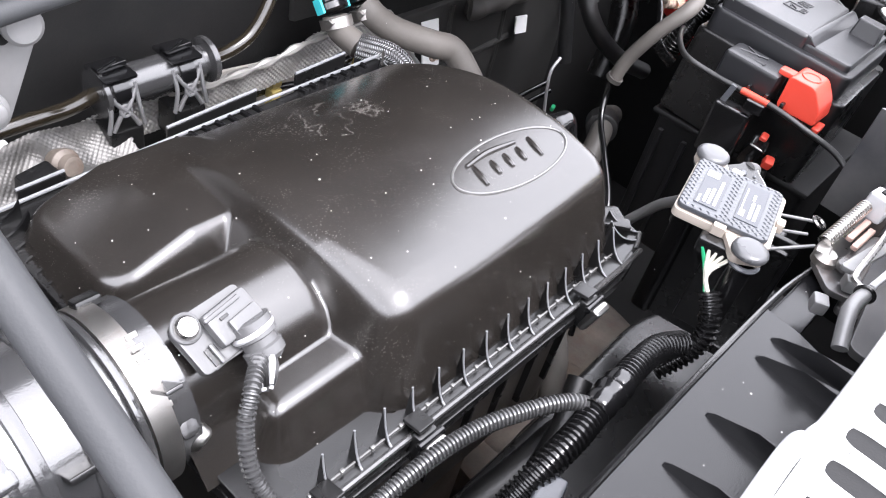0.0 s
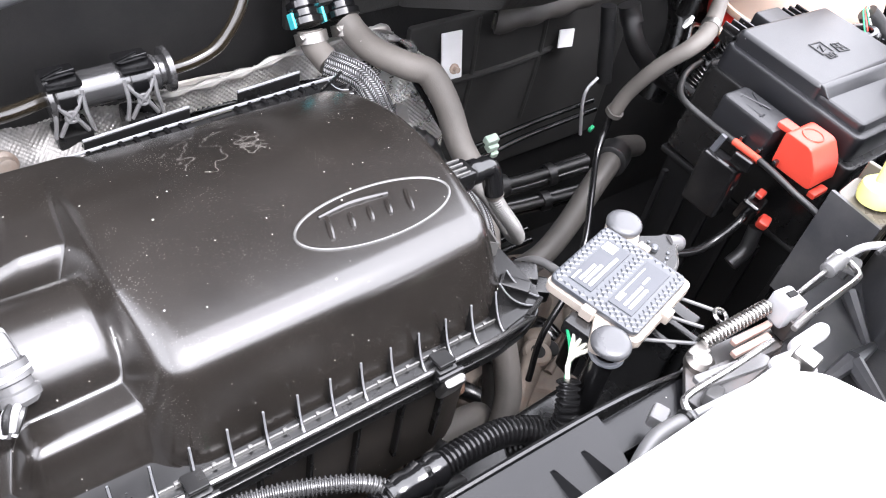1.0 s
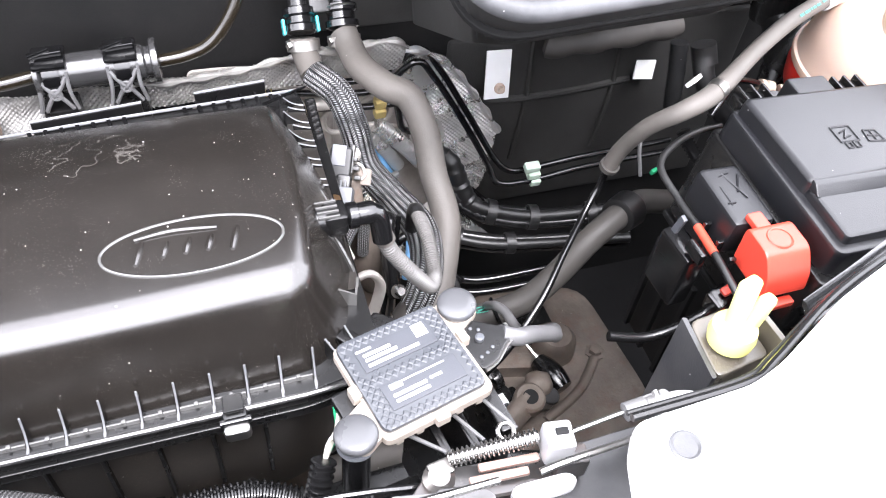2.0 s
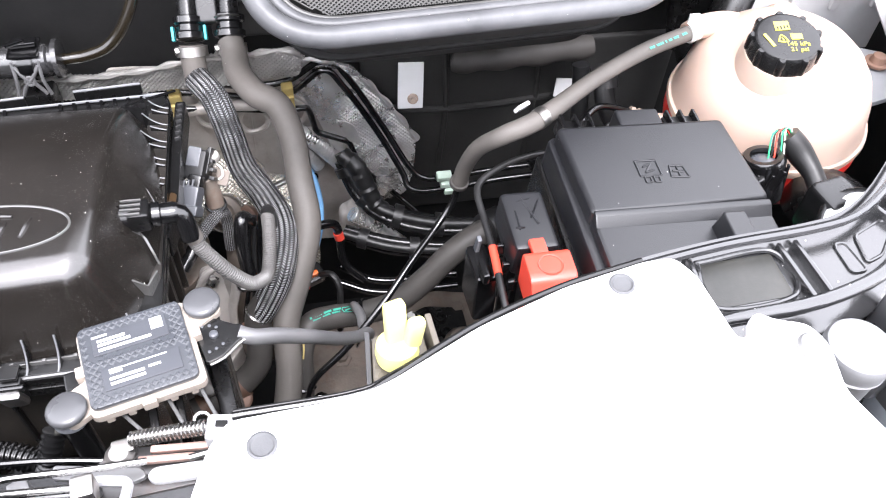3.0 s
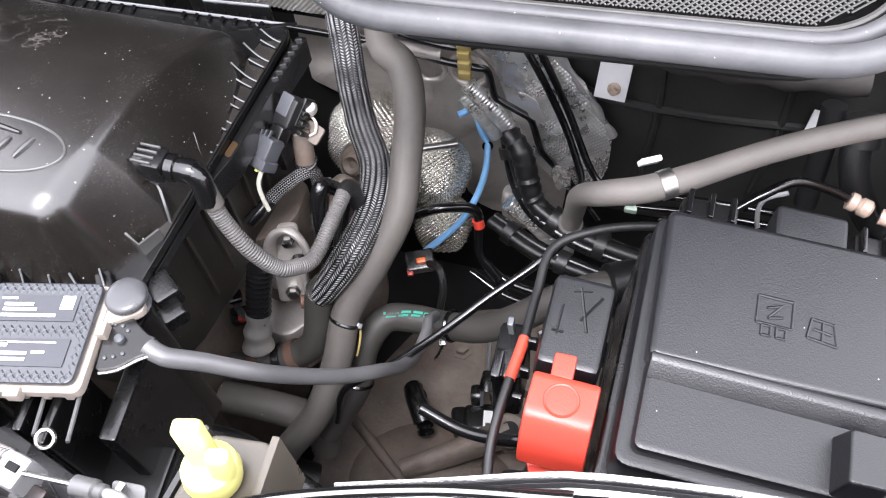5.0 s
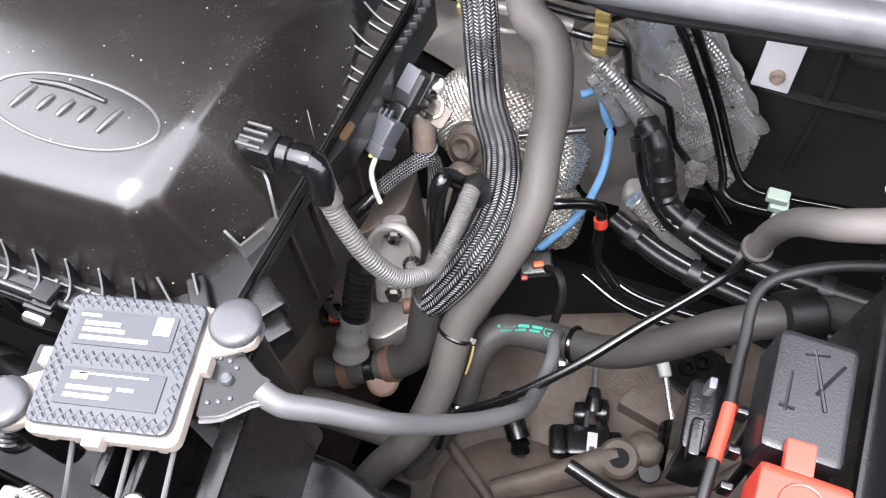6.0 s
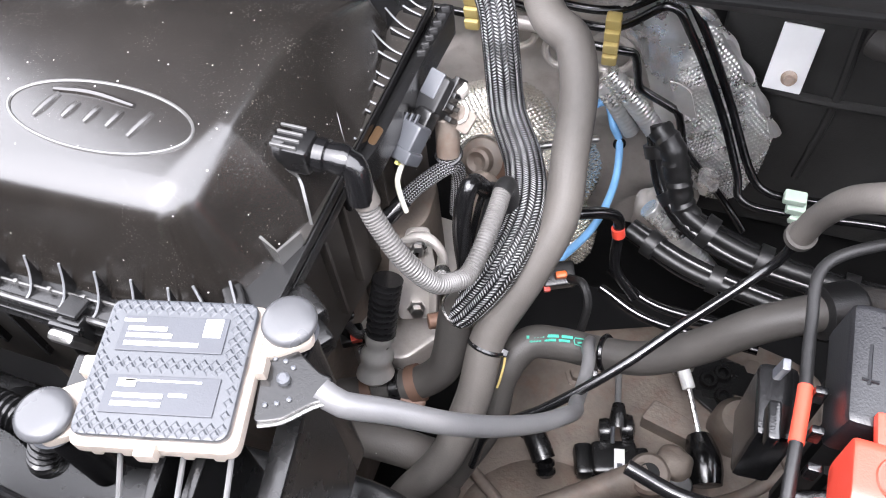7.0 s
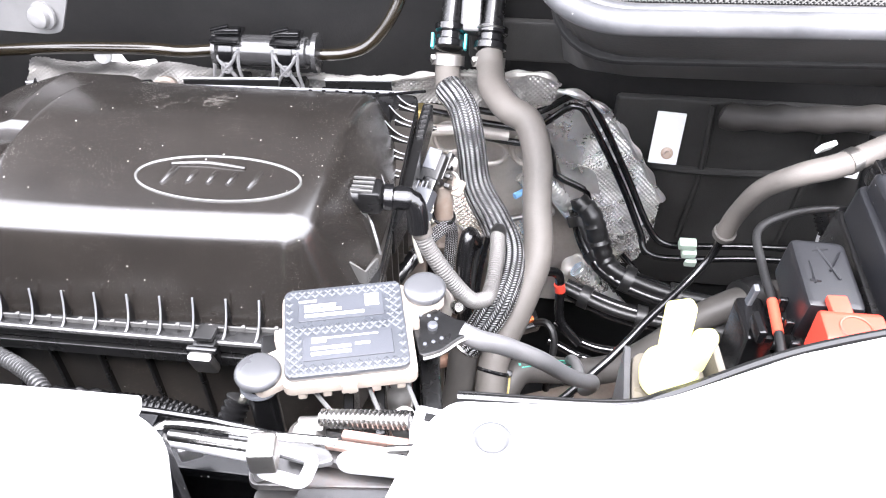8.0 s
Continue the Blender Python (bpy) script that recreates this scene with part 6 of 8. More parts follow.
part("sleeve", rod((0.277, 0.240, 0.540), (0.293, 0.212, 0.530), 0.0068, 14), M_WHITE_PL, cl, "white sleeve")
part("rod", rod((0.293, 0.212, 0.530), (0.315, 0.165, 0.515), 0.003, 8), M_STEEL, cl)
part("boot", tube([(0.312, 0.172, 0.512), (0.320, 0.15, 0.513), (0.328, 0.125, 0.51)], lambda t: 0.012 + 0.006 * math.sin(2.6 * t), 16), M_GLOSS, cl)
part("spring", torus((0.283, 0.232, 0.534), 0.011, 0.0015, turn(60, 0, 30), 20, 6), M_STEEL, cl)
bk = thing("cable_bracket", (0.32, 0.22, 0.50), "black steel cable bracket on the gearbox", "bracket")
part("plate", prism(rounded([(0.262, 0.262), (0.31, 0.282), (0.362, 0.272), (0.364, 0.215), (0.340, 0.202), (0.305, 0.222)], 0.008), 0.488, 0.494, 0.0015), M_BLACK, bk)
for x, y in ((0.314, 0.246), (0.332, 0.232), (0.327, 0.258)):
    part("hole_rim", torus((x, y, 0.496), 0.007, 0.003, None, 16, 6), M_BLACK, bk)
gs = thing("reverse_switch", (0.18, 0.10, 0.50), "black plugged switch on the gearbox", "switch")
part("plug", tube([(0.146, 0.136, 0.518), (0.154, 0.122, 0.527), (0.163, 0.110, 0.528), (0.172, 0.098, 0.524)], 0.0118, 14), M_BLACK, gs)
part("neck", lathe([(0.007, 0), (0.010, 0.002), (0.010, 0.006), (0.007, 0.008), (0.010, 0.010), (0.010, 0.014), (0.006, 0.018)], toward((0.172, 0.100, 0.520), (0.180, 0.082, 0.505)), 16), M_GLOSS, gs)
solo("lower_pipe", tube([(0.0, 0.02, 0.66), (0.04, 0.022, 0.662), (0.075, 0.025, 0.655), (0.095, 0.03, 0.63), (0.098, 0.02, 0.59)], 0.016, 18), M_RUBBER, "grey coolant elbow low by the gearbox", "hose")
solo("lower_pipe", tube([(0.02, -0.03, 0.62), (0.06, -0.025, 0.61), (0.10, -0.02, 0.59)], 0.021, 18), M_RUBBER_DARK, "black coolant pipe low by the gearbox", "hose")

# white tabs with studs on the bulkhead
for x, y, z, w, h, rz in ((0.3025, 0.4205, 0.799, 0.033, 0.062, 3), (0.512, 0.4205, 0.775, 0.030, 0.026, 8)):
    tbx = thing("bulkhead_tab", (x, y, z), "white tab fixed to the padding by a stud" if h > 0.05 else "small white patch on the padding", "tab", "bulkhead tabs")
    part("tab", box((x, y - 0.009, z), (w, 0.003, h), turn(-17, rz, 0), 0.001), M_LABEL, tbx)
    if h > 0.05:
        part("stud", lathe([(0.007, 0), (0.007, 0.002), (0.004, 0.003), (0.004, 0.009)], toward((x + 0.002, y - 0.0155, z - 0.016), (x + 0.002, y - 0.0355, z - 0.010)), 18), M_FITTING, tbx, "brass-brown stud")
solo("padding_roll", tube([(0.355, 0.405, 0.842), (0.37, 0.398, 0.842), (0.45, 0.396, 0.846), (0.53, 0.396, 0.852)], lambda t: 0.0145 + 0.0015 * math.sin(23 * t) - 0.005 * (t < 0.02), 18), M_ROLL, "rolled edge of grimy grey padding", "padding")

# ---- sensor module on its bracket ----
mod = thing("sensor_module", (0.038, -0.083, 0.99), "slate grey sensor module with a diamond-patterned lid", "control module")
MZ = 14.0
MM = Matrix.Translation((0.0395, -0.0832, 0.994)) @ turn(0, 0, MZ)


def mbox(c, s, bevel=0.0, bm=None):
    return box(MM @ Vector(c), s, turn(0, 0, MZ), bevel, bm)


base = rounded([(-0.036, -0.036), (0.038, -0.036), (0.038, 0.034), (-0.036, 0.034)], 0.006)
part("base", prism(base, -0.004, 0.003, 0.001, MM), M_MODBASE, mod, "pale cast base")
part("lid", prism(rounded([(-0.0345, -0.0325), (0.0345, -0.0325), (0.0345, 0.033), (-0.0345, 0.033)], 0.006), 0.003, 0.0078, 0.0016, MM), M_MODULE, mod)
dm = bmesh.new()
for i in range(13):
    for j in range(22):
        x, y = -0.0312 + i * 0.0050 + (0.0025 if j % 2 else 0), -0.0300 + j * 0.00285
        if (-0.029 < x < 0.026 and 0.004 < y < 0.026) or (-0.026 < x < 0.029 and -0.026 < y < -0.002) or x > 0.0325:
            continue
        p = Vector((x, y, 0.0078))
        one = bmesh.new()
        q = [one.verts.new(p + Vector(d)) for d in ((-0.0023, 0, 0), (0, -0.0026, 0), (0.0023, 0, 0), (0, 0.0026, 0))]
        t = [one.verts.new(p + Vector(d)) for d in ((-0.0013, 0, 0.0006), (0, -0.0015, 0.0006), (0.0013, 0, 0.0006), (0, 0.0015, 0.0006))]
        for k in range(4):
            one.faces.new((q[k], q[(k + 1) % 4], t[(k + 1) % 4], t[k]))
        one.faces.new(t)
        one.faces.new(q[::-1])
        bmesh.ops.transform(one, matrix=MM, verts=one.verts)
        join(dm, one)
tagged(part("diamond_relief", dm, M_MODULE, mod, sharp=10), kind="stuff")
for cy, x0, w in ((0.0150, -0.0015, 0.049), (-0.0140, 0.001, 0.050)):
    lab = part("label", mbox((x0, cy, 0.0081), (w, 0.0175, 0.001), 0.0004), M_LABELBG, mod, "grey label with white print")
    if cy > 0:
        bars = ((-0.019, 0.0062, 0.010, 0.0014), (-0.012, 0.0022, 0.018, 0.002), (-0.0105, -0.0012, 0.021, 0.002), (-0.004, -0.0052, 0.034, 0.002), (0.018, 0.0035, 0.008, 0.009))
    else:
        bars = ((-0.016, 0.0050, 0.008, 0.0036), (0.0, 0.0062, 0.034, 0.0008), (-0.0095, -0.0008, 0.022, 0.002), (0.008, 0.0, 0.008, 0.0016), (-0.0095, -0.0046, 0.022, 0.002))
    for bx, by, bw, bh in bars:
        part("print_bar", mbox((x0 + bx, cy + by, 0.00875), (bw, bh, 0.0004)), M_LABEL, lab)
for px, py in ((-0.002, -0.1185), (0.0805, -0.0465)):
    p = Vector((px, py, 0))
    e = part("ear", prism(rounded([(-0.013, -0.012), (0.016, -0.012), (0.016, 0.012), (-0.013, 0.012)], 0.006), 0.990, 0.996, 0.001, Matrix.Translation((p.x * 0.86 + 0.0055, p.y * 0.86 - 0.0115, 0)) @ turn(0, 0, 38)), M_MODBASE, mod, "pale cast ear")
    part("rivet_head", lathe([(0.0108, 0), (0.0126, 0.0012), (0.0129, 0.003), (0.0122, 0.0048), (0.0100, 0.0062), (0.006, 0.0066), (0.001, 0.0067)], Matrix.Translation((px, py, 0.9965)), 28), M_DOME, mod, "domed grey fixing")
    part("rivet_ring", torus((px, py, 0.989), 0.0095, 0.002, None, 24, 6), M_GREYPL, mod)
    part("post", rod((px, py, 0.93), (px, py, 0.988), 0.0085, 18), M_GLOSS, mod)
for c in ((0.0, -0.037), (-0.037, 0.0), (0.0395, 0.004)):
    part("snap_hook", mbox((c[0], c[1], 0.0022), (0.009, 0.006, 0.008) if abs(c[1]) > 0.03 else (0.006, 0.009, 0.008), 0.001), M_MODBASE, mod)
for k in range(5):
    part("base_lug", mbox((-0.026 + 0.0135 * k, -0.0335, -0.0055), (0.005, 0.004, 0.006), 0.001), M_MODBASE, mod)
fp = part("pressure_plate", prism(rounded([(0.038, 0.012), (0.052, 0.016), (0.066, 0.004), (0.071, 0.003), (0.071, -0.008), (0.064, -0.010), (0.052, -0.018), (0.040, -0.020)], 0.003), -0.006, -0.001, 0.0012, MM), M_BLACK, mod, "black outlet plate")
for x, y in ((0.044, 0.010), (0.049, 0.009), (0.053, 0.006), (0.044, -0.012), (0.049, -0.011), (0.054, -0.009)):
    part("pin", lathe([(0.0012, 0), (0.0012, 0.001), (0.0006, 0.0014)], MM @ Matrix.Translation((x, y, -0.0012)), 8), M_GREYPL, fp)
part("valve", lathe([(0.003, 0), (0.003, 0.003), (0.0018, 0.004)], MM @ Matrix.Translation((0.050, 0.0, -0.0014)), 14), M_GREYPL, fp)
part("plate_edge", tube([MM @ Vector(p) for p in ((0.071, -0.0085, -0.003), (0.064, -0.011, -0.003), (0.052, -0.0185, -0.003), (0.042, -0.0205, -0.003))], 0.0012, 6), M_STEEL, fp)
bm = tube([MM @ Vector((0.066, -0.0025, -0.004)), (0.1145, -0.0715, 0.9860), (0.1309, -0.0638, 0.9727), (0.1546, -0.0513, 0.9468), (0.1727, -0.0315, 0.9104), (0.1888, -0.0097, 0.8767), (0.1992, 0.008, 0.8541), (0.2030, 0.0248, 0.8270), (0.2010, 0.0440, 0.7960), (0.2010, 0.0680, 0.7720), (0.2004, 0.0920, 0.7640), (0.1967, 0.1080, 0.7560), (0.1960, 0.1250, 0.7350)], lambda t: 0.0060 - 0.0012 * t, 18)
solo("module_cable", bm, M_SLEEVE, "grey sleeved cable leaving the module", "cable")
cn = thing("module_plug", (0.0, -0.09, 0.98), "black plug with pale wires under the module", "wiring plug")
part("plug", mbox((-0.043, -0.006, -0.008), (0.012, 0.030, 0.012), 0.002), M_BLACK, cn)
for k in range(5):
    y = -0.016 + 0.005 * k
    part("wire", tube([MM @ Vector((-0.048, y, -0.008)), (-0.014 + 0.0012 * k, -0.104 + 0.001 * k, 0.972), (-0.021, -0.116 + 0.001 * k, 0.960)], 0.0015, 6), M_GREENWIRE if k == 4 else M_WIREWHITE, cn)
solo("module_conduit", tube([(-0.0195, -0.112, 0.966), (-0.025, -0.1215, 0.954), (-0.030, -0.126, 0.940), (-0.038, -0.122, 0.922), (-0.05, -0.112, 0.905)], 0.0068, 14, rings=0.0040, depth=0.002), M_CONDUIT, "black split conduit from the module plug", "cable conduit")

mb = thing("module_bracket", (0.05, -0.08, 0.9), "black plastic bracket carrying the module", "bracket")
part("upright", box((0.0805, -0.050, 0.91), (0.018, 0.018, 0.15), bevel=0.004), M_GLOSS, mb)
part("web", box((0.088, -0.085, 0.90), (0.012, 0.075, 0.13), turn(0, 0, 10), 0.003), M_BLACK, mb)
part("web", box((0.045, -0.110, 0.93), (0.006, 0.05, 0.10), turn(0, 0, 10), 0.002), M_BLACK, mb)
part("web", box((0.063, -0.113, 0.93), (0.006, 0.05, 0.10), turn(0, 0, 10), 0.002), M_BLACK, mb)
part("tray", box((0.06, -0.13, 0.90), (0.10, 0.05, 0.01), turn(0, 0, 8), 0.003), M_BLACK, mb)
for a, b in (((0.079, -0.109, 0.985), (0.090, -0.134, 0.990)), ((0.059, -0.115, 0.985), (0.069, -0.136, 0.990)), ((0.032, -0.122, 0.985), (0.051, -0.146, 0.996))):
    part("wire_arm", rod(Vector(a) + (Vector(a) - Vector(b)) * 0.4, b, 0.0013, 8), M_BRACKET, mb)

# harness behind the radiator shroud
hs = thing("front_harness", (-0.12, -0.11, 0.93), "black corrugated wiring harness taped near its joint", "wiring harness")
part("conduit", tube([(-0.036, -0.117, 0.928), (-0.06, -0.109, 0.934), (-0.09, -0.108, 0.938), (-0.118, -0.1095, 0.939)], 0.0085, 18, rings=0.0036, depth=0.002), M_CONDUIT, hs)
part("tape", tube([(-0.112, -0.109, 0.939), (-0.135, -0.110, 0.940), (-0.150, -0.111, 0.940)], lambda t: 0.0105 + 0.001 * math.sin(20 * t), 14), M_GLOSS, hs, "glossy tape wrap")
part("conduit", tube([(-0.145, -0.111, 0.940), (-0.170, -0.113, 0.938), (-0.200, -0.112, 0.930), (-0.222, -0.110, 0.915)], 0.0085, 16, rings=0.0036, depth=0.002), M_CONDUIT, hs)
part("green_lead", tube([(-0.215, -0.110, 0.922), (-0.235, -0.108, 0.91), (-0.25, -0.105, 0.88)], 0.003, 8), M_GREENWIRE, hs)
part("plug", box((-0.208, -0.124, 0.925), (0.030, 0.016, 0.014), turn(0, 0, 15), 0.003), M_GREYPL, hs)
solo("looped_conduit", tube([(-0.146, -0.108, 0.942), (-0.158, -0.098, 0.946), (-0.180, -0.086, 0.945), (-0.215, -0.073, 0.943), (-0.255, -0.067, 0.939), (-0.30, -0.066, 0.93), (-0.34, -0.07, 0.91)], 0.0048, 14, rings=0.0026, depth=0.0013), M_CORR_DARK, "grey corrugated conduit looping along the housing", "cable conduit")
# fan cowl and pipes low behind the shroud
fc = thing("fan_cowl", (-0.02, -0.10, 0.80), "black fan cowl behind the radiator", "fan cowl")
part("cowl", lathe([(0.20, 0), (0.205, 0.004), (0.205, 0.05), (0.19, 0.055), (0.185, 0.02), (0.06, 0.015), (0.04, 0.02)], Matrix.Translation((0.0, -0.19, 0.70)) @ turn(-80, 0, 0), 56), M_BLACK, fc)
for k in range(6):
    a = k * math.pi / 3 + 0.2
    part("spoke", box((0.12 * math.cos(a), -0.14, 0.70 + 0.12 * math.sin(a)), (0.16, 0.008, 0.016), turn(0, -math.degrees(a), 0), 0.003), M_BLACK, fc)
part("duct", prism(rounded([(-0.34, -0.145), (0.19, -0.150), (0.19, -0.075), (0.10, -0.045), (-0.06, -0.052), (-0.34, -0.056)], 0.02), 0.74, 0.80, 0.008), M_BLACK, fc, "black moulded duct")
solo("low_hose", tube([(-0.30, -0.05, 0.74), (-0.20, -0.065, 0.78), (-0.12, -0.075, 0.80), (-0.05, -0.075, 0.79), (0.02, -0.08, 0.75)], 0.014, 16), M_RUBBER_DARK, "dark hose low behind the fan cowl", "hose")
solo("low_hose", tube([(-0.28, -0.075, 0.70), (-0.18, -0.09, 0.74), (-0.10, -0.085, 0.83), (-0.06, -0.07, 0.86)], 0.010, 14), M_RUBBER_DARK, "dark hose low behind the fan cowl", "hose")

# ---- radiator shroud and bonnet latch ----
sd = thing("radiator_shroud", (-0.15, -0.18, 0.99), "black radiator shroud with moulded ribs, dusty", "shroud")
part("top", prism(rounded([(-0.62, -0.147), (-0.24, -0.147), (-0.045, -0.149), (-0.047, -0.172), (-0.062, -0.215), (-0.20, -0.225), (-0.62, -0.225)], 0.003), 0.990, 1.0, 0.001), M_SHROUD, sd)
part("step", prism(rounded([(-0.044, -0.152), (0.034, -0.154), (0.034, -0.176), (-0.046, -0.174)], 0.003), 0.982, 0.990, 0.001), M_SHROUD, sd)
part("lip", tube([(-0.60, -0.1475, 1.0), (-0.24, -0.1475, 1.0), (-0.046, -0.1495, 1.0), (0.036, -0.1545, 0.99)], 0.002, 8, 0.02), M_GLOSS, sd)
part("back_face", prism([(-0.62, -0.1475), (0.036, -0.1545), (0.036, -0.158), (-0.62, -0.1535)], 0.80, 0.988, 0.001), M_SHROUD, sd)
part("front_face", prism([(-0.62, -0.212), (0.0, -0.212), (0.0, -0.218), (-0.62, -0.218)], 0.985, 1.083, 0.001), M_SHROUD, sd)
for x in (-0.068, -0.090, -0.152, -0.198, -0.25, -0.30, -0.36):
    w = bmesh.new()
    v = [w.verts.new(p) for p in ((x - 0.0015, -0.164, 1.0), (x + 0.0015, -0.164, 1.0), (x + 0.004, -0.211, 1.0), (x - 0.004, -0.211, 1.0), (x, -0.168, 1.004), (x, -0.190, 1.011), (x + 0.002, -0.211, 1.012), (x - 0.002, -0.211, 1.012))]
    for f in ((0, 1, 4), (1, 2, 6, 5, 4), (0, 4, 5, 7, 3), (5, 6, 7), (3, 7, 6, 2), (0, 3, 2, 1)):
        w.faces.new([v[k] for k in f])
    part("rib", soft(w, 0.0006, 1), M_SHROUD, sd)

well = thing("grille_top_panel", (0.09, -0.22, 1.0), "dark grey moulded plastic panel below the slam panel", "grille panel")
part("sheet", prism(rounded([(0.036, -0.158), (0.205, -0.152), (0.215, -0.34), (-0.03, -0.34), (-0.03, -0.20), (0.036, -0.192)], 0.008), 0.992, 0.998, 0.001), M_WELL, well)
for a, b in (((0.112, -0.208, 1.012), (0.086, -0.206, 0.998)), ((0.112, -0.208, 1.012), (0.150, -0.206, 0.999)), ((0.112, -0.208, 1.012), (0.104, -0.255, 0.999)), ((0.170, -0.172, 1.004), (0.146, -0.206, 0.998))):
    m = Vector(a).lerp(Vector(b), 0.5)
    part("crease", tube([a, m, b], lambda t: 0.006 - 0.003 * t, 8, 0.01), M_WELL, well)
part("boss", lathe([(0.013, 0), (0.0125, 0.004), (0.010, 0.005), (0.008, 0.002), (0.002, 0.002)], Matrix.Translation((0.092, -0.228, 0.997)), 24), M_WELL, well, "round moulded boss")
part("side_wall", prism(rounded([(0.150, -0.205), (0.205, -0.160), (0.212, -0.168), (0.156, -0.214)], 0.003), 0.99, 1.045, 0.002), M_WELL, well)

lt = thing("bonnet_latch", (0.05, -0.17, 1.0), "greasy bonnet latch with a return spring and cable", "bonnet latch")
part("back_plate", prism(rounded([(0.030, -0.150), (0.098, -0.156), (0.112, -0.166), (0.085, -0.180), (0.012, -0.186), (0.008, -0.170)], 0.005), 0.995, 1.000, 0.001), M_LATCH, lt, "greasy dark back plate")
part("lower_plate", prism(rounded([(0.012, -0.180), (0.085, -0.176), (0.088, -0.232), (0.020, -0.236)], 0.006), 0.983, 0.989, 0.001), M_LATCH, lt)
part("spring", tube([(0.041, -0.150, 1.008), (0.065, -0.153, 1.015), (0.089, -0.156, 1.022)], 0.0042, 14, rings=0.0026, depth=0.0016), M_STEEL, lt, "bright coil spring")
part("spring_eye", torus((0.081, -0.137, 0.996), 0.0050, 0.0014, turn(20, 10, 0), 20, 6), M_STEEL, lt)
part("spring_foot", box((0.036, -0.153, 1.003), (0.014, 0.010, 0.010), turn(0, 0, 8), 0.002), M_ZINC, lt)
part("pivot", lathe([(0.007, 0), (0.009, 0.001), (0.009, 0.006), (0.006, 0.009)], Matrix.Translation((0.034, -0.157, 0.998)), 18), M_ZINC, lt)
part("catch_block", box((0.097, -0.162, 1.022), (0.016, 0.017, 0.020), turn(0, 0, -8), 0.0025), M_GREYMETAL, lt, "pale adjuster block")
part("catch_slot", box((0.0985, -0.161, 1.0325), (0.007, 0.004, 0.0016), turn(0, 0, -8), 0.0005), M_BAY, lt)
part("block_foot", box((0.104, -0.169, 1.010), (0.018, 0.012, 0.018), turn(0, 0, -8), 0.002), M_LATCH, lt)
part("cable_core", rod((0.102, -0.162, 1.030), (0.135, -0.160, 1.034), 0.0015, 8), M_STEEL, lt)
part("cable_barrel", lathe([(0.003, 0), (0.0052, 0.001), (0.0052, 0.013), (0.0040, 0.014), (0.0040, 0.018), (0.003, 0.019)], toward((0.134, -0.1605, 1.034), (0.150, -0.160, 1.036)), 18), M_BRACKET, lt, "grey cable barrel")
part("cable_bracket", prism(rounded([(0.148, -0.152), (0.166, -0.150), (0.172, -0.166), (0.158, -0.172)], 0.003), 1.026, 1.030, 0.001), M_BRACKET, lt)
part("cable_sleeve", tube([(0.150, -0.160, 1.036), (0.164, -0.161, 1.040), (0.172, -0.168, 1.046), (0.178, -0.181, 1.052), (0.184, -0.200, 1.056)], 0.0027, 10), M_GREYMETAL, lt, "pale cable sleeve")
part("wire_link", tube([(0.080, -0.178, 1.029), (0.095, -0.177, 1.031), (0.125, -0.176, 1.033), (0.146, -0.175, 1.034), (0.154, -0.171, 1.034), (0.157, -0.153, 1.034)], 0.0021, 8), M_STEEL, lt, "bright bent wire link")
part("pale_lever", prism(rounded([(0.062, -0.184), (0.091, -0.184), (0.095, -0.189), (0.090, -0.194), (0.062, -0.194), (0.058, -0.189)], 0.0045), 1.031, 1.037, 0.002), M_GREYMETAL, lt, "pale rounded lever")
for (ax, ay), (bx, by) in (((0.054, -0.161), (0.088, -0.163)), ((0.047, -0.167), (0.080, -0.169))):
    d = Vector((bx - ax, by - ay, 0))
    part("grease_strip", box(((ax + bx) / 2, (ay + by) / 2, 1.012), (d.length, 0.0048, 0.004), turn(0, 0, math.degrees(math.atan2(d.y, d.x))), 0.0012), M_COPPER, lt, "greasy copper-tinted strip")
part("lever", prism(rounded([(0.030, -0.164), (0.084, -0.172), (0.086, -0.178), (0.026, -0.172)], 0.003), 1.003, 1.008, 0.001), M_LATCH, lt)
part("release_bar", tube([(-0.027, -0.187, 1.036), (-0.0245, -0.181, 1.036), (-0.016, -0.179, 1.036), (0.020, -0.179, 1.034), (0.057, -0.178, 1.032)], 0.0021, 8, 0.003), M_STEEL, lt, "bent release wire")
part("release_rod", rod((-0.028, -0.190, 1.040), (0.029, -0.197, 1.043), 0.0022, 10), M_GREYMETAL, lt)
ring = rounded([(0.029, -0.203), (0.049, -0.207), (0.051, -0.194), (0.032, -0.191)], 0.004)
part("release_eye", tube([(x, y, 1.043) for x, y in ring + ring[:1]], 0.0030, 8, 0.003), M_GREYMETAL, lt, "pale pull loop")
part("cable_sheath", tube([(-0.075, -0.196, 1.026), (-0.060, -0.190, 1.034), (-0.048, -0.188, 1.036), (-0.029, -0.190, 1.037)], 0.0046, 12), M_BRACKET, lt, "grey cable sheath")
part("sheath_ring", torus((-0.033, -0.1895, 1.037), 0.0050, 0.0014, turn(0, 90, 0), 18, 6), M_BLACK, lt)
for x, y in ((-0.020, -0.172), (0.019, -0.179)):
    part("clip", box((x, y, 1.006), (0.012, 0.010, 0.010), turn(0, 0, 25), 0.002), M_BRACKET, lt, "small grey clip")
part("striker_bar", rod((-0.008, -0.200, 1.060), (0.029, -0.202, 1.060), 0.0024, 10), M_STEEL, lt)
part("striker_block", box((0.033, -0.203, 1.058), (0.012, 0.013, 0.014), turn(0, 0, 8), 0.002), M_ZINC, lt)
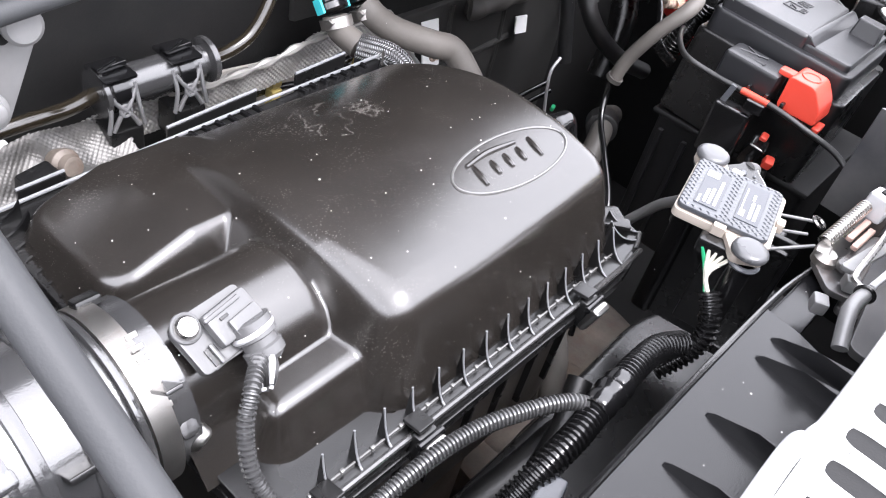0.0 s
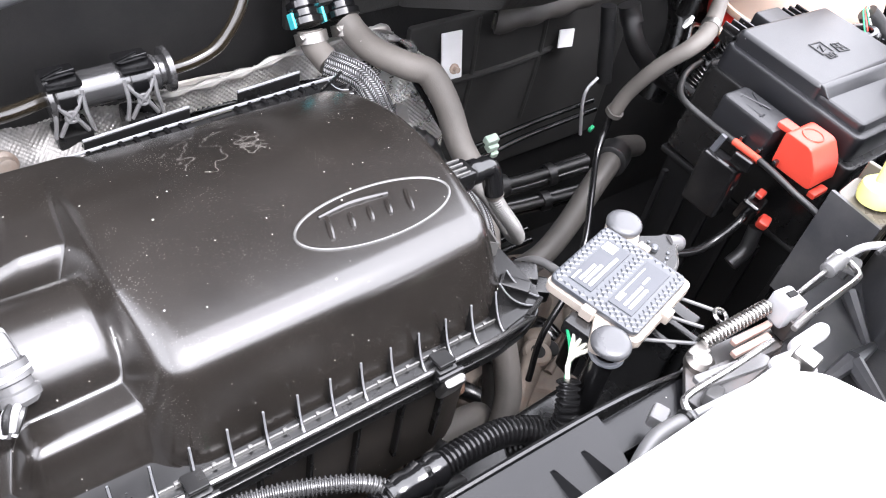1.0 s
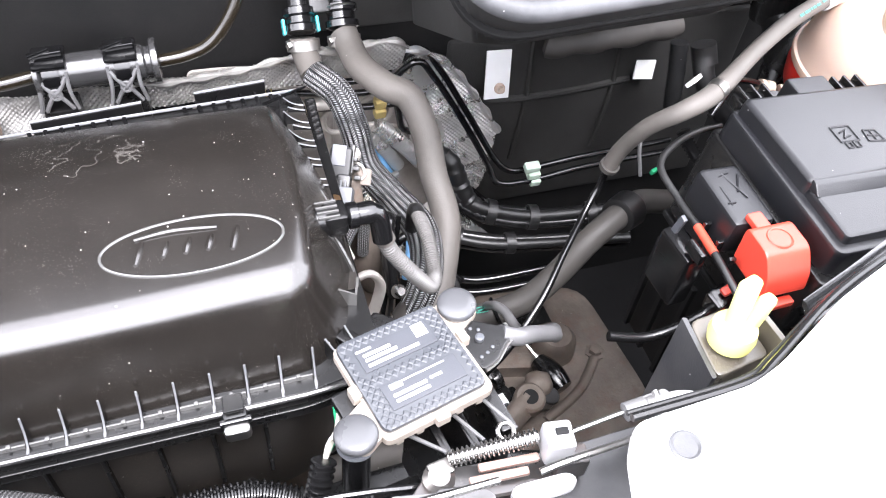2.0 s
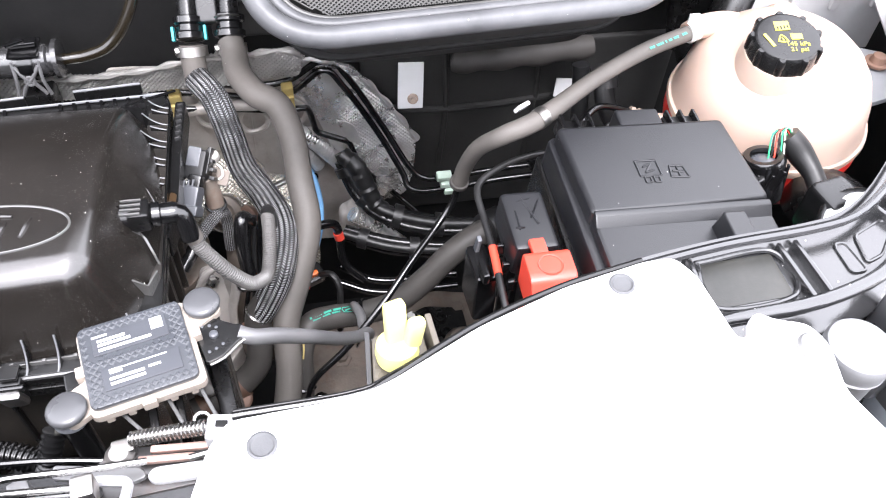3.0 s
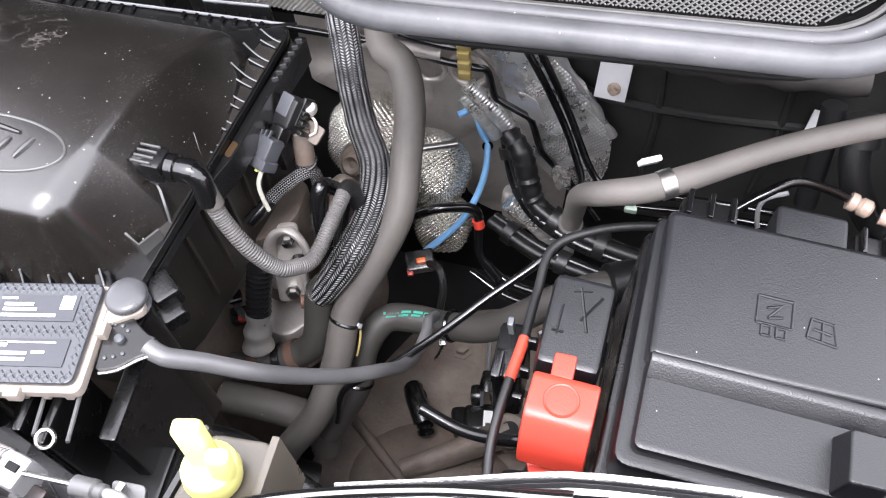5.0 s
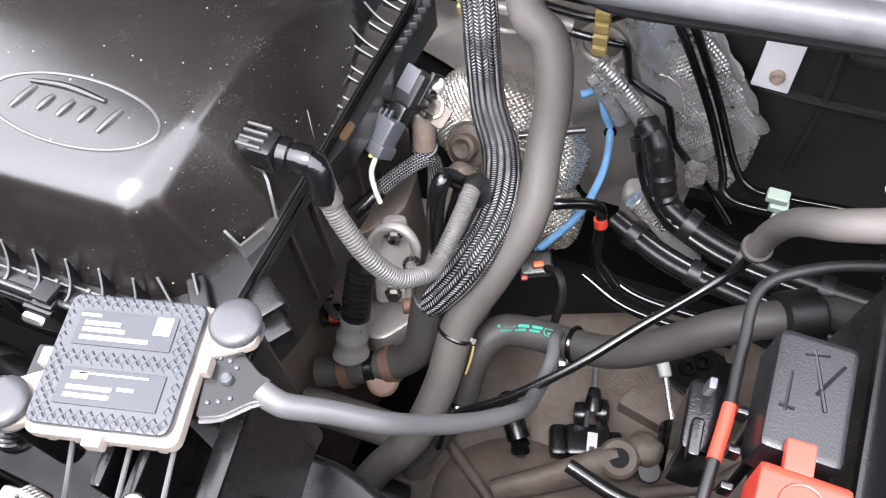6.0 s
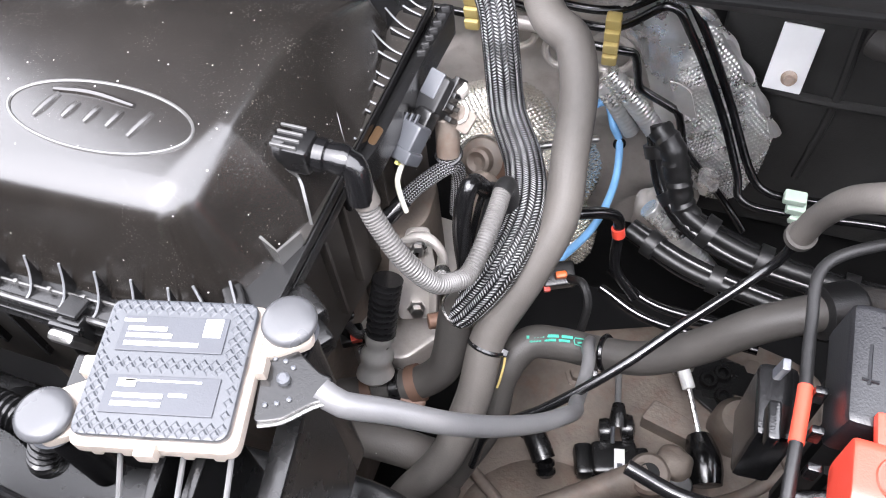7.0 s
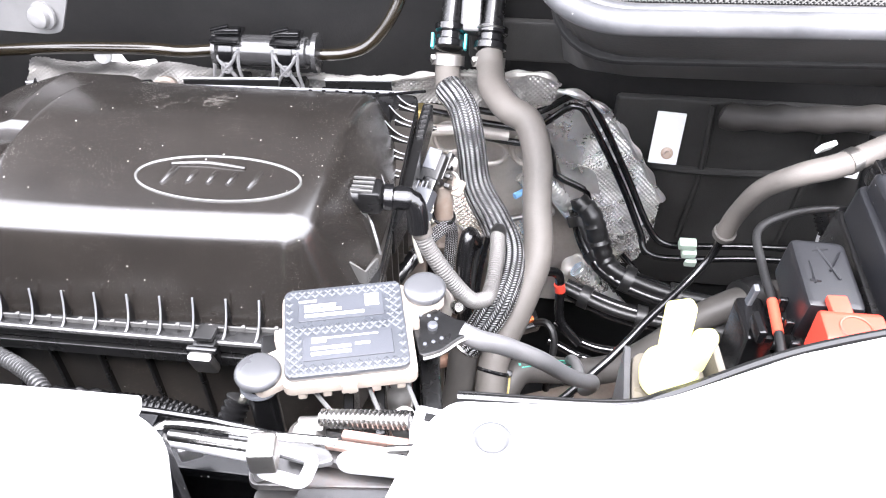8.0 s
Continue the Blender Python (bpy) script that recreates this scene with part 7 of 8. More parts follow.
part("blade", prism(rounded([(0.003, -0.168), (0.052, -0.177), (0.056, -0.183), (0.048, -0.186), (0.003, -0.177)], 0.003), 1.020, 1.024, 0.001), M_BRACKET, lt)

# ---- oil filler bottle with its yellow plug ----
yb = thing("brake_fluid_bottle", (0.2, -0.13, 1.0), "small aged translucent bottle with a bright yellow plug", "fluid bottle")
part("bottle", prism(rounded([(0.188, -0.160), (0.226, -0.154), (0.223, -0.118), (0.191, -0.122)], 0.006), 0.96, 1.046, 0.003), M_CREAM, yb, "aged cream bottle")
part("side_panel", prism(rounded([(0.1845, -0.160), (0.1875, -0.160), (0.1905, -0.120), (0.1875, -0.119)], 0.001), 0.95, 1.047, 0.0006), M_WELL, yb, "dark grey side of the bottle")
part("plug", lathe([(0.009, 0), (0.0125, 0.002), (0.0135, 0.008), (0.0125, 0.014), (0.008, 0.018), (0.004, 0.019)], Matrix.Translation((0.2050, -0.1415, 1.047)) @ turn(-6, 0, 0), 28), M_YELLOW, yb, "bright yellow plug")
part("grip", prism(rounded([(-0.0065, -0.004), (0.0065, -0.004), (0.0065, 0.004), (-0.0065, 0.004)], 0.003), 0.012, 0.046, 0.0025, Matrix.Translation((0.2050, -0.1400, 1.050)) @ turn(-6, 0, 15)), M_YELLOW, yb)
part("grip", prism(rounded([(-0.0055, -0.004), (0.0055, -0.004), (0.0055, 0.004), (-0.0055, 0.004)], 0.0035), 0.010, 0.034, 0.0025, Matrix.Translation((0.2120, -0.1415, 1.050)) @ turn(0, 8, 15)), M_YELLOW, yb)
part("edge_strip", box((0.2285, -0.136, 1.03), (0.004, 0.036, 0.055), turn(0, 0, 5), 0.001), M_CREAM, yb)

# ---- fuse box ----
fb = thing("fuse_box", (0.455, 0.03, 0.88), "black fuse box with a stepped cover", "fuse box")
tiltb = Matrix.Translation((0.458, 0.028, 0.98)) @ turn(2.5, 4.0, 0.8)
part("box_body", prism(rounded([(-0.092, -0.098), (0.092, -0.092), (0.086, 0.078), (-0.090, 0.078)], 0.010), -0.13, -0.026, 0.004, tiltb), M_BLACK, fb)
part("skirt", prism(rounded([(-0.086, -0.088), (0.087, -0.084), (0.081, 0.073), (-0.087, 0.072)], 0.010), -0.030, 0.000, 0.004, tiltb), M_FUSE, fb)
part("cover_front", prism(rounded([(-0.078, -0.080), (0.080, -0.076), (0.080, -0.026), (-0.078, -0.026)], 0.006), -0.012, 0.0085, 0.004, tiltb), M_FUSE, fb)
part("cover_top", prism(rounded([(-0.079, -0.030), (0.0805, -0.0245), (0.075, 0.070), (-0.082, 0.068)], 0.006), -0.012, 0.0155, 0.0045, tiltb, None, 4), M_FUSE, fb)
part("step_slope", prism([(-0.0405, 0.0078), (-0.0310, 0.0152), (-0.0260, 0.0156), (-0.0240, 0.0050)], -0.0775, 0.0790, 0.0018, tiltb @ Matrix(((0, 0, 1, 0), (1, 0, 0, 0), (0, 1, 0, 0), (0, 0, 0, 1)))), M_FUSE, fb)
bm = prism(rounded([(0.0175, -0.078), (0.0445, -0.077), (0.0435, -0.044), (0.0175, -0.044)], 0.003), -0.010, 0.0270, 0.0, tiltb)
for v in bm.verts:
    q = tiltb.inverted() @ v.co
    if q.z > 0.02:
        v.co = tiltb @ Vector((0.0360 + (q.x - 0.0360) * 0.74, -0.0550 + (q.y + 0.0550) * 0.84, q.z))
part("raised_block", soft(bm, 0.0026, 3), M_FUSE, fb)
part("cover_tab", prism(rounded([(-0.020, 0.066), (0.022, 0.066), (0.022, 0.0925), (-0.020, 0.0925)], 0.004), -0.012, 0.010, 0.003, tiltb), M_FUSE, fb)
for x in (-0.057, 0.045):
    c = part("rear_catch", box(tiltb @ Vector((x, 0.081, -0.004)), (0.034, 0.016, 0.012), turn(2, 4, 1), 0.002), M_BLACK, fb)
    for s in (-0.013, 0.0, 0.013):
        part("catch_rib", box(tiltb @ Vector((x + s, 0.082, 0.004)), (0.003, 0.018, 0.008), turn(2, 4, 1), 0.0008), M_GLOSS, c)
part("red_seam", prism(rounded([(-0.089, -0.094), (-0.085, -0.094), (-0.085, -0.01), (-0.089, -0.01)], 0.001), -0.034, -0.029, 0.0, tiltb), M_RED, fb, "red seam strip")


def engrave(pts, z=0.0158):
    one = None
    for p, q in zip(pts, pts[1:]):
        one = tube([tiltb @ Vector((*p, z)), tiltb @ Vector((*q, z))], 0.0008, 6, 1.0, one)
    return one


ICONS = (((-0.026, 0.006), (-0.026, 0.023), (-0.007, 0.023), (-0.007, 0.006), (-0.026, 0.006)), ((-0.021, 0.016), (-0.013, 0.019), (-0.020, 0.010), (-0.012, 0.012)), ((-0.023, -0.001), (-0.018, -0.001), (-0.018, 0.005), (-0.023, 0.005), (-0.023, -0.001)), ((-0.015, -0.001), (-0.010, -0.001), (-0.010, 0.005), (-0.015, 0.005), (-0.015, -0.001)), ((0.001, 0.004), (0.017, 0.002), (0.015, 0.015), (0.003, 0.016), (0.001, 0.004)), ((0.009, 0.003), (0.009, 0.0155)), ((0.004, 0.010), (0.014, 0.0085)))
for pts in ICONS:
    part("moulded_mark", engrave(pts), M_FUSE, fb)

tm = thing("battery_terminal_cover", (0.34, 0.0, 0.94), "black terminal cover with a red battery cap", "terminal cover")
part("black_cover", box((0.3375, 0.022, 0.955), (0.038, 0.062, 0.036), turn(2, 3, 1), 0.005), M_FUSE, tm)
for a, b in (((0.328, 0.030), (0.328, 0.010)), ((0.336, 0.044), (0.345, 0.015)), ((0.350, 0.040), (0.340, 0.022)), ((0.325, 0.012), (0.332, 0.012)), ((0.332, 0.040), (0.343, 0.043))):
    part("moulded_mark", tube([(a[0], a[1], 0.9735), (b[0], b[1], 0.9732)], 0.0009, 5), M_FUSE, tm)
SIDE = Matrix(((0, 0, 1, 0), (1, 0, 0, 0), (0, 1, 0, 0), (0, 0, 0, 1)))
rc = part("red_cap", prism(rounded([(-0.018, 0.943), (-0.017, 0.979), (-0.045, 0.979), (-0.058, 0.962), (-0.062, 0.943)], 0.006), 0.3220, 0.3605, 0.004, SIDE), M_RED, tm, "bright red plastic cap")
part("cap_tab", box((0.3375, -0.011, 0.974), (0.013, 0.016, 0.006), turn(0, 0, 2), 0.0015), M_RED, rc)
part("cap_ring", torus((0.341, -0.033, 0.9792), 0.0095, 0.0008, None, 24, 5), M_RED, rc)
part("cap_foot", box((0.341, -0.062, 0.936), (0.022, 0.008, 0.006), turn(0, 0, 2), 0.0015), M_RED, rc)
part("lead_holder", box((0.300, 0.012, 0.905), (0.020, 0.040, 0.060), turn(0, 0, 4), 0.004), M_GLOSS, tm)
part("holder_clip", box((0.2965, -0.006, 0.944), (0.006, 0.020, 0.012), turn(0, 0, 4), 0.002), M_GLOSS, tm)
part("holder_clip", box((0.2975, 0.024, 0.940), (0.004, 0.006, 0.030), turn(12, 0, 4), 0.001), M_GREYPL, tm)
for y in (0.012, -0.008, -0.026):
    part("holder_rib", box((0.314, y, 0.949), (0.006, 0.004, 0.012), bevel=0.001), M_GLOSS, tm)
bt = thing("battery_tray", (0.45, 0.0, 0.70), "black battery box under the fuse box", "battery box")
part("tray", box((0.456, 0.012, 0.76), (0.18, 0.19, 0.18), bevel=0.008), M_BAY, bt)
for k in range(6):
    part("tray_rib", box((0.350, -0.07 + 0.032 * k, 0.77), (0.006, 0.006, 0.14), bevel=0.001), M_BAY, bt)
part("tray_rim", box((0.452, 0.012, 0.853), (0.190, 0.200, 0.008), bevel=0.003), M_BAY, bt)

rp = thing("battery_plug", (0.335, -0.02, 0.87), "black wiring plug with two red locks beside the battery box", "wiring plug")
part("plug_body", box((0.3350, -0.0179, 0.8819), (0.020, 0.020, 0.034), turn(10, -20, 10), 0.004), M_GLOSS, rp)
part("lock", box((0.3310, -0.0223, 0.9045), (0.010, 0.008, 0.006), turn(10, -20, 10), 0.002), M_RED, rp, "red lock")
part("lock", box((0.3310, -0.0381, 0.8812), (0.013, 0.011, 0.012), turn(10, -20, 20), 0.003), M_RED, rp, "red lock")
part("lead", tube([(0.3330, -0.0172, 0.8800), (0.3150, -0.0231, 0.8748), (0.2950, -0.0208, 0.8590), (0.2700, -0.0188, 0.8536), (0.2400, -0.0127, 0.8577)], 0.0045, 12), M_CONDUIT, rp, "black lead")
part("lower_lead", tube([(0.3320, -0.0342, 0.8702), (0.3250, -0.0390, 0.8470), (0.3100, -0.0382, 0.8336)], 0.0075, 12), M_RUBBER_DARK, rp)

# ---- coolant tank ----
tk = thing("coolant_tank", (0.634, 0.18, 0.86), "milky coolant tank, pink tinted, half full of red coolant", "coolant tank")
TC = Matrix.Translation((0.637, 0.178, 0.928)) @ Matrix.Diagonal((0.97, 0.97, 0.97, 1))
up = [(0.1015, 0.0), (0.1015, 0.006), (0.0985, 0.012), (0.0975, 0.022), (0.0940, 0.038), (0.0865, 0.056), (0.075, 0.071), (0.060, 0.083), (0.043, 0.092), (0.020, 0.096), (0.004, 0.0965)]
part("upper_shell", lathe(up, TC, 56), M_TANK, tk)
part("lower_shell", lathe([(0.02, -0.085), (0.06, -0.078), (0.088, -0.06), (0.1015, -0.034), (0.1040, -0.018), (0.1030, -0.010), (0.1, -0.005)], TC, 56), M_TANKRED, tk, "red coolant filled lower half")
part("seam", lathe([(0.1005, -0.005), (0.1045, -0.004), (0.1055, 0.0), (0.1045, 0.004), (0.1005, 0.005)], TC, 56), M_TANK, tk)
capm = Matrix.Translation((0.6045, 0.150, 1.016)) @ turn(8, -6, 0) @ Matrix.Diagonal((0.93, 0.93, 0.95, 1))
part("neck", lathe([(0.040, -0.018), (0.0375, 0.0), (0.036, 0.006), (0.03, 0.007)], capm, 40), M_TANK, tk)
cp = part("cap", lathe([(0.0345, 0.002), (0.0350, 0.004), (0.0340, 0.010), (0.0330, 0.022), (0.0310, 0.0255), (0.028, 0.0265), (0.004, 0.0268)], capm, 48), M_BLACK, tk, "black screw cap with yellow print")
for k in range(9):
    a = 2 * math.pi * k / 9
    part("grip", lathe([(0.0035, 0.006), (0.0042, 0.008), (0.0042, 0.022), (0.003, 0.0252)], capm @ Matrix.Translation((0.0322 * math.cos(a), 0.0322 * math.sin(a), 0)), 12), M_BLACK, cp)
writing("145 kPa", 0.0072, capm @ Matrix.Translation((0.0055, -0.0125, 0.027)) @ turn(0, 0, -12), M_CAPPRINT, cp)
writing("21 psi", 0.0072, capm @ Matrix.Translation((0.004, -0.0195, 0.027)) @ turn(0, 0, -12), M_CAPPRINT, cp)
tri = [capm @ Vector(p) for p in ((-0.0115, -0.0055, 0.027), (-0.0025, -0.0075, 0.027), (-0.006, 0.0025, 0.027), (-0.0115, -0.0055, 0.027))]
part("warning_triangle", tube(tri, 0.0007, 5, 0.01), M_CAPPRINT, cp)
part("warning_mark", box(capm @ Vector((-0.0065, -0.0035, 0.0271)), (0.0008, 0.004, 0.0005)), M_CAPPRINT, cp)
part("book_symbol", box(capm @ Vector((0.0075, -0.003, 0.0271)), (0.010, 0.007, 0.0005), turn(8, -6, -10)), M_CAPPRINT, cp)
part("caution_symbol", box(capm @ Vector((-0.001, 0.0135, 0.0271)), (0.013, 0.011, 0.0005), turn(8, -6, -10)), M_CAPPRINT, cp)
for k in range(4):
    part("symbol_gap", box(capm @ Vector((-0.006 + 0.0033 * k, 0.011, 0.0275)), (0.0014, 0.004, 0.0004), turn(8, -6, -10)), M_BLACK, cp)
part("side_print", box(capm @ Vector((-0.0195, -0.002, 0.0271)), (0.003, 0.016, 0.0005), turn(8, -6, 14)), M_CAPPRINT, cp)
part("hose_spout", tube([(0.548, 0.2225, 0.994), (0.565, 0.228, 0.996), (0.59, 0.232, 0.993), (0.615, 0.232, 0.985)], lambda t: 0.0105 + 0.006 * t, 18), M_TANK, tk)
part("filler_dome", lathe([(0.022, -0.012), (0.019, 0.004), (0.012, 0.011), (0.004, 0.0125)], Matrix.Translation((0.652, 0.228, 1.0)), 28), M_TANK, tk)
part("side_spout", tube([(0.524, 0.2, 0.905), (0.536, 0.197, 0.905), (0.55, 0.194, 0.905)], 0.006, 12), M_TANK, tk)
part("mount_arm", prism(rounded([(0.0, -0.052), (0.075, -0.030), (0.105, -0.005), (0.095, 0.03), (0.055, 0.045), (0.0, 0.04)], 0.012), -0.004, 0.003, 0.0015, Matrix.Translation((0.705, 0.208, 0.936)) @ turn(0, 4, 0) @ Matrix.Diagonal((1.15, 1.15, 1, 1))), M_ARM, tk, "pale grey mounting arm")
part("mount_bolt", lathe([(0.013, 0), (0.013, 0.0025), (0.009, 0.003), (0.007, 0.010), (0.004, 0.011)], Matrix.Translation((0.784, 0.221, 0.937)), 20), M_RUSTY, tk, "rust-tinged bolt")
vl = thing("vent_line", (0.48, 0.2, 0.92), "thin black line joined to the tank's spout", "pipe")
part("line", tube([(0.420, 0.168, 0.915), (0.440, 0.182, 0.926), (0.460, 0.196, 0.930), (0.485, 0.203, 0.920), (0.505, 0.205, 0.91)], 0.0035, 10), M_GLOSS, vl)
part("fitting", lathe([(0.004, 0), (0.007, 0.001), (0.007, 0.006), (0.005, 0.008), (0.007, 0.010), (0.007, 0.016), (0.005, 0.018)], toward((0.500, 0.205, 0.911), (0.527, 0.199, 0.905)), 18), M_FITTING, vl, "clear amber fitting")
lp = thing("level_sensor_lead", (0.58, 0.06, 0.95), "black tank plug with a taped bundle of wires", "wiring plug")
part("plug", lathe([(0.018, 0), (0.020, 0.002), (0.020, 0.040), (0.017, 0.044), (0.012, 0.044), (0.012, 0.038)], Matrix.Translation((0.570, 0.052, 0.935)) @ turn(-14, -8, 0), 24), M_GLOSS, lp)
part("plug_core", lathe([(0.0105, 0), (0.0105, 0.003), (0.006, 0.005), (0.002, 0.005)], Matrix.Translation((0.570, 0.052, 0.935)) @ turn(-14, -8, 0) @ Matrix.Translation((0, 0, 0.036)), 18), M_GREYPL, lp)
for k in range(10):
    a = 2 * math.pi * k / 10
    part("grip_rib", box(Matrix.Translation((0.570, 0.052, 0.935)) @ turn(-14, -8, 0) @ Vector((0.0202 * math.cos(a), 0.0202 * math.sin(a), 0.022)), (0.003, 0.003, 0.030), turn(-14, -8, math.degrees(a)), 0.0008), M_GLOSS, lp)
part("plug_wing", box((0.556, 0.042, 0.945), (0.012, 0.02, 0.05), turn(-14, -8, 20), 0.003), M_GLOSS, lp)
for k in range(6):
    part("wire", tube([(0.568 + 0.003 * k, 0.06, 0.975), (0.574 + 0.003 * k, 0.075 + 0.001 * k, 0.990), (0.588 + 0.0015 * k, 0.080, 0.988), (0.596, 0.074, 0.978)], 0.0008, 6), (M_GREENWIRE, M_BLACK, M_RED, M_BLACK, M_GREENWIRE, M_WIREWHITE)[k], lp)
part("taped_loom", tube([(0.592, 0.078, 0.984), (0.603, 0.066, 0.972), (0.611, 0.045, 0.962), (0.612, 0.025, 0.95), (0.608, 0.005, 0.925), (0.602, -0.01, 0.89)], lambda t: 0.0105 + 0.0015 * math.sin(14 * t), 16), M_RUBBER_DARK, lp)
part("lower_wire", tube([(0.552, 0.030, 0.925), (0.556, 0.012, 0.928), (0.552, -0.004, 0.915)], 0.002, 6), M_GREENWIRE, lp)
dc = thing("lamp_rear_housing", (0.58, -0.04, 1.0), "black rear housing of a headlamp with a white disc", "lamp housing")
part("housing", box((0.594, -0.004, 0.972), (0.036, 0.034, 0.05), turn(0, 0, 12), 0.006), M_BLACK, dc)
part("disc_rim", lathe([(0.039, -0.01), (0.0405, 0.004), (0.039, 0.006), (0.036, 0.005)], Matrix.Translation((0.604, -0.042, 0.985)) @ turn(12, -10, 0), 36), M_BLACK, dc, "black rim")
part("disc", lathe([(0.0355, 0), (0.0355, 0.005), (0.033, 0.0075), (0.004, 0.008)], Matrix.Translation((0.604, -0.042, 0.985)) @ turn(12, -10, 0), 36), M_WHITE_PL, dc, "white disc")
part("back_bulge", lathe([(0.045, 0), (0.042, 0.02), (0.03, 0.032), (0.01, 0.036)], Matrix.Translation((0.65, 0.05, 0.90)) @ turn(0, 10, 0), 28), M_BLACK, dc)

# ---- black headlamp carrier at the front left ----
cr = thing("headlamp_carrier", (0.5, -0.08, 1.04), "scuffed black plastic headlamp carrier, ribbed", "headlamp carrier")
OUT = [(0.262, -0.1395), (0.306, -0.1245), (0.345, -0.1105), (0.372, -0.1035), (0.434, -0.094), (0.499, -0.089), (0.535, -0.082), (0.568, -0.063), (0.604, -0.032), (0.640, 0.001), (0.70, 0.056), (0.80, 0.146)]
INN = [(0.82, 0.125), (0.72, 0.036), (0.665, -0.012), (0.636, -0.037), (0.604, -0.066), (0.580, -0.090), (0.558, -0.112), (0.535, -0.1265), (0.509, -0.1355), (0.470, -0.143), (0.412, -0.146), (0.402, -0.165), (0.396, -0.160), (0.386, -0.135), (0.372, -0.1195), (0.345, -0.1185), (0.310, -0.126), (0.262, -0.143)]
part("web", prism(OUT + INN, 1.038, 1.046, 0.001), M_CARRIER, cr)
part("back_rim", tube([(x, y, 1.060) for x, y in OUT], 0.0034, 8, 0.01), M_CARRIER, cr)
part("back_wall", tube([(x, y + 0.0015, 1.046) for x, y in OUT], 0.012, 8, 0.01, flat=0.22), M_CARRIER, cr)
part("front_rim", tube([(x, y, 1.050) for x, y in INN[:11]] + [(0.4045, -0.153, 1.046), (0.4025, -0.164, 1.038)], lambda t: 0.0052 - 0.002 * max(0.0, t - 0.85) / 0.15, 10, 0.01), M_CARRIER, cr)
part("front_wall", tube([(x, y + 0.001, 1.034) for x, y in INN[:11]], 0.016, 8, 0.01, flat=0.22), M_CARRIER, cr)
for (xa, ya), (xb, yb_) in (((0.409, -0.096), (0.406, -0.160)), ((0.476, -0.092), (0.481, -0.139)), ((0.489, -0.091), (0.494, -0.137)), ((0.562, -0.067), (0.574, -0.094)), ((0.573, -0.058), (0.586, -0.083)), ((0.606, -0.030), (0.634, -0.040)), ((0.645, 0.006), (0.668, -0.010)), ((0.685, 0.042), (0.708, 0.026))):
    m = Vector(((xa + xb) / 2, (ya + yb_) / 2, 1.0480))
    part("rib", box(m, (0.0034, math.hypot(xb - xa, yb_ - ya), 0.011), turn(0, 0, math.degrees(math.atan2(-(xb - xa), yb_ - ya))), 0.001), M_CARRIER, cr)
part("box_panel", prism(rounded([(0.415, -0.098), (0.471, -0.095), (0.472, -0.132), (0.414, -0.135)], 0.004), 1.040, 1.0468, 0.001), M_OLIVE, cr, "dusty recessed panel")
part("panel_rim", tube([(0.415, -0.098, 1.048), (0.471, -0.095, 1.048), (0.472, -0.132, 1.048), (0.414, -0.135, 1.048), (0.415, -0.098, 1.048)], 0.0020, 8, 0.004), M_CARRIER, cr)
for loop in (((0.519, -0.094), (0.528, -0.094), (0.532, -0.119), (0.520, -0.120)), ((0.538, -0.089), (0.566, -0.077), (0.570, -0.085), (0.549, -0.108), (0.535, -0.113))):
    loop = rounded(list(loop), 0.004)
    part("box_panel", prism(loop, 1.041, 1.0468, 0.0008), M_CARRIER, cr)
    part("panel_rim", tube([(x, y, 1.0468) for x, y in loop + loop[:1]], 0.0012, 6, 0.004), M_CARRIER, cr)

wf = thing("washer_cap", (0.488, -0.182, 1.04), "round pale grey washer filler cap", "filler cap")
part("collar", lathe([(0.0185, -0.045), (0.0195, -0.012), (0.0215, -0.008), (0.019, -0.006)], Matrix.Translation((0.488, -0.182, 1.050)), 40), M_SLEEVE, wf, "grey collar")
part("cap", lathe([(0.0215, -0.010), (0.0222, -0.004), (0.0222, 0.002), (0.0206, 0.0048), (0.018, 0.0055), (0.004, 0.0058)], Matrix.Translation((0.489, -0.181, 1.052)), 40), M_CAPGREY, wf)
pd = thing("carrier_mount", (0.545, -0.16, 1.0), "grey mounting block with a white washer and bolt", "mount")
part("block", prism(rounded([(0.535, -0.178), (0.560, -0.174), (0.562, -0.138), (0.538, -0.135)], 0.004), 0.97, 1.044, 0.002), M_DOME, pd)
part("gusset", box((0.548, -0.186, 1.0), (0.006, 0.02, 0.06), turn(0, 0, 10), 0.001), M_DOME, pd)
part("washer", lathe([(0.0105, 0), (0.0113, 0.001), (0.0113, 0.003), (0.009, 0.004), (0.004, 0.0042)], Matrix.Translation((0.5500, -0.1455, 1.0445)), 28), M_WHITE_PL, pd, "white washer")
part("bolt", lathe([(0.0055, 0), (0.0055, 0.004), (0.003, 0.005)], Matrix.Translation((0.5500, -0.1455, 1.048)), 6), M_RUSTY, pd, "rusty bolt")
dg = thing("air_guide", (0.62, -0.1, 0.98), "pale slatted air guide beside the headlamp", "air guide")
for k in range(5):
    part("slat", tube([(0.575 + 0.006 * k, -0.130 - 0.004 * k, 1.0), (0.592 + 0.010 * k, -0.118 - 0.004 * k, 0.998), (0.605 + 0.011 * k, -0.092 - 0.006 * k, 0.995), (0.632 + 0.010 * k, -0.066 - 0.010 * k, 0.99)], 0.0021, 8), M_BRACKET, dg)
for t in (0.0, 0.5, 1.0):
    part("cross_bar", tube([(0.606 + 0.026 * t, -0.094 + 0.028 * t, 0.994), (0.648 + 0.024 * t, -0.118 + 0.012 * t, 0.992)], 0.0018, 6), M_BRACKET, dg)
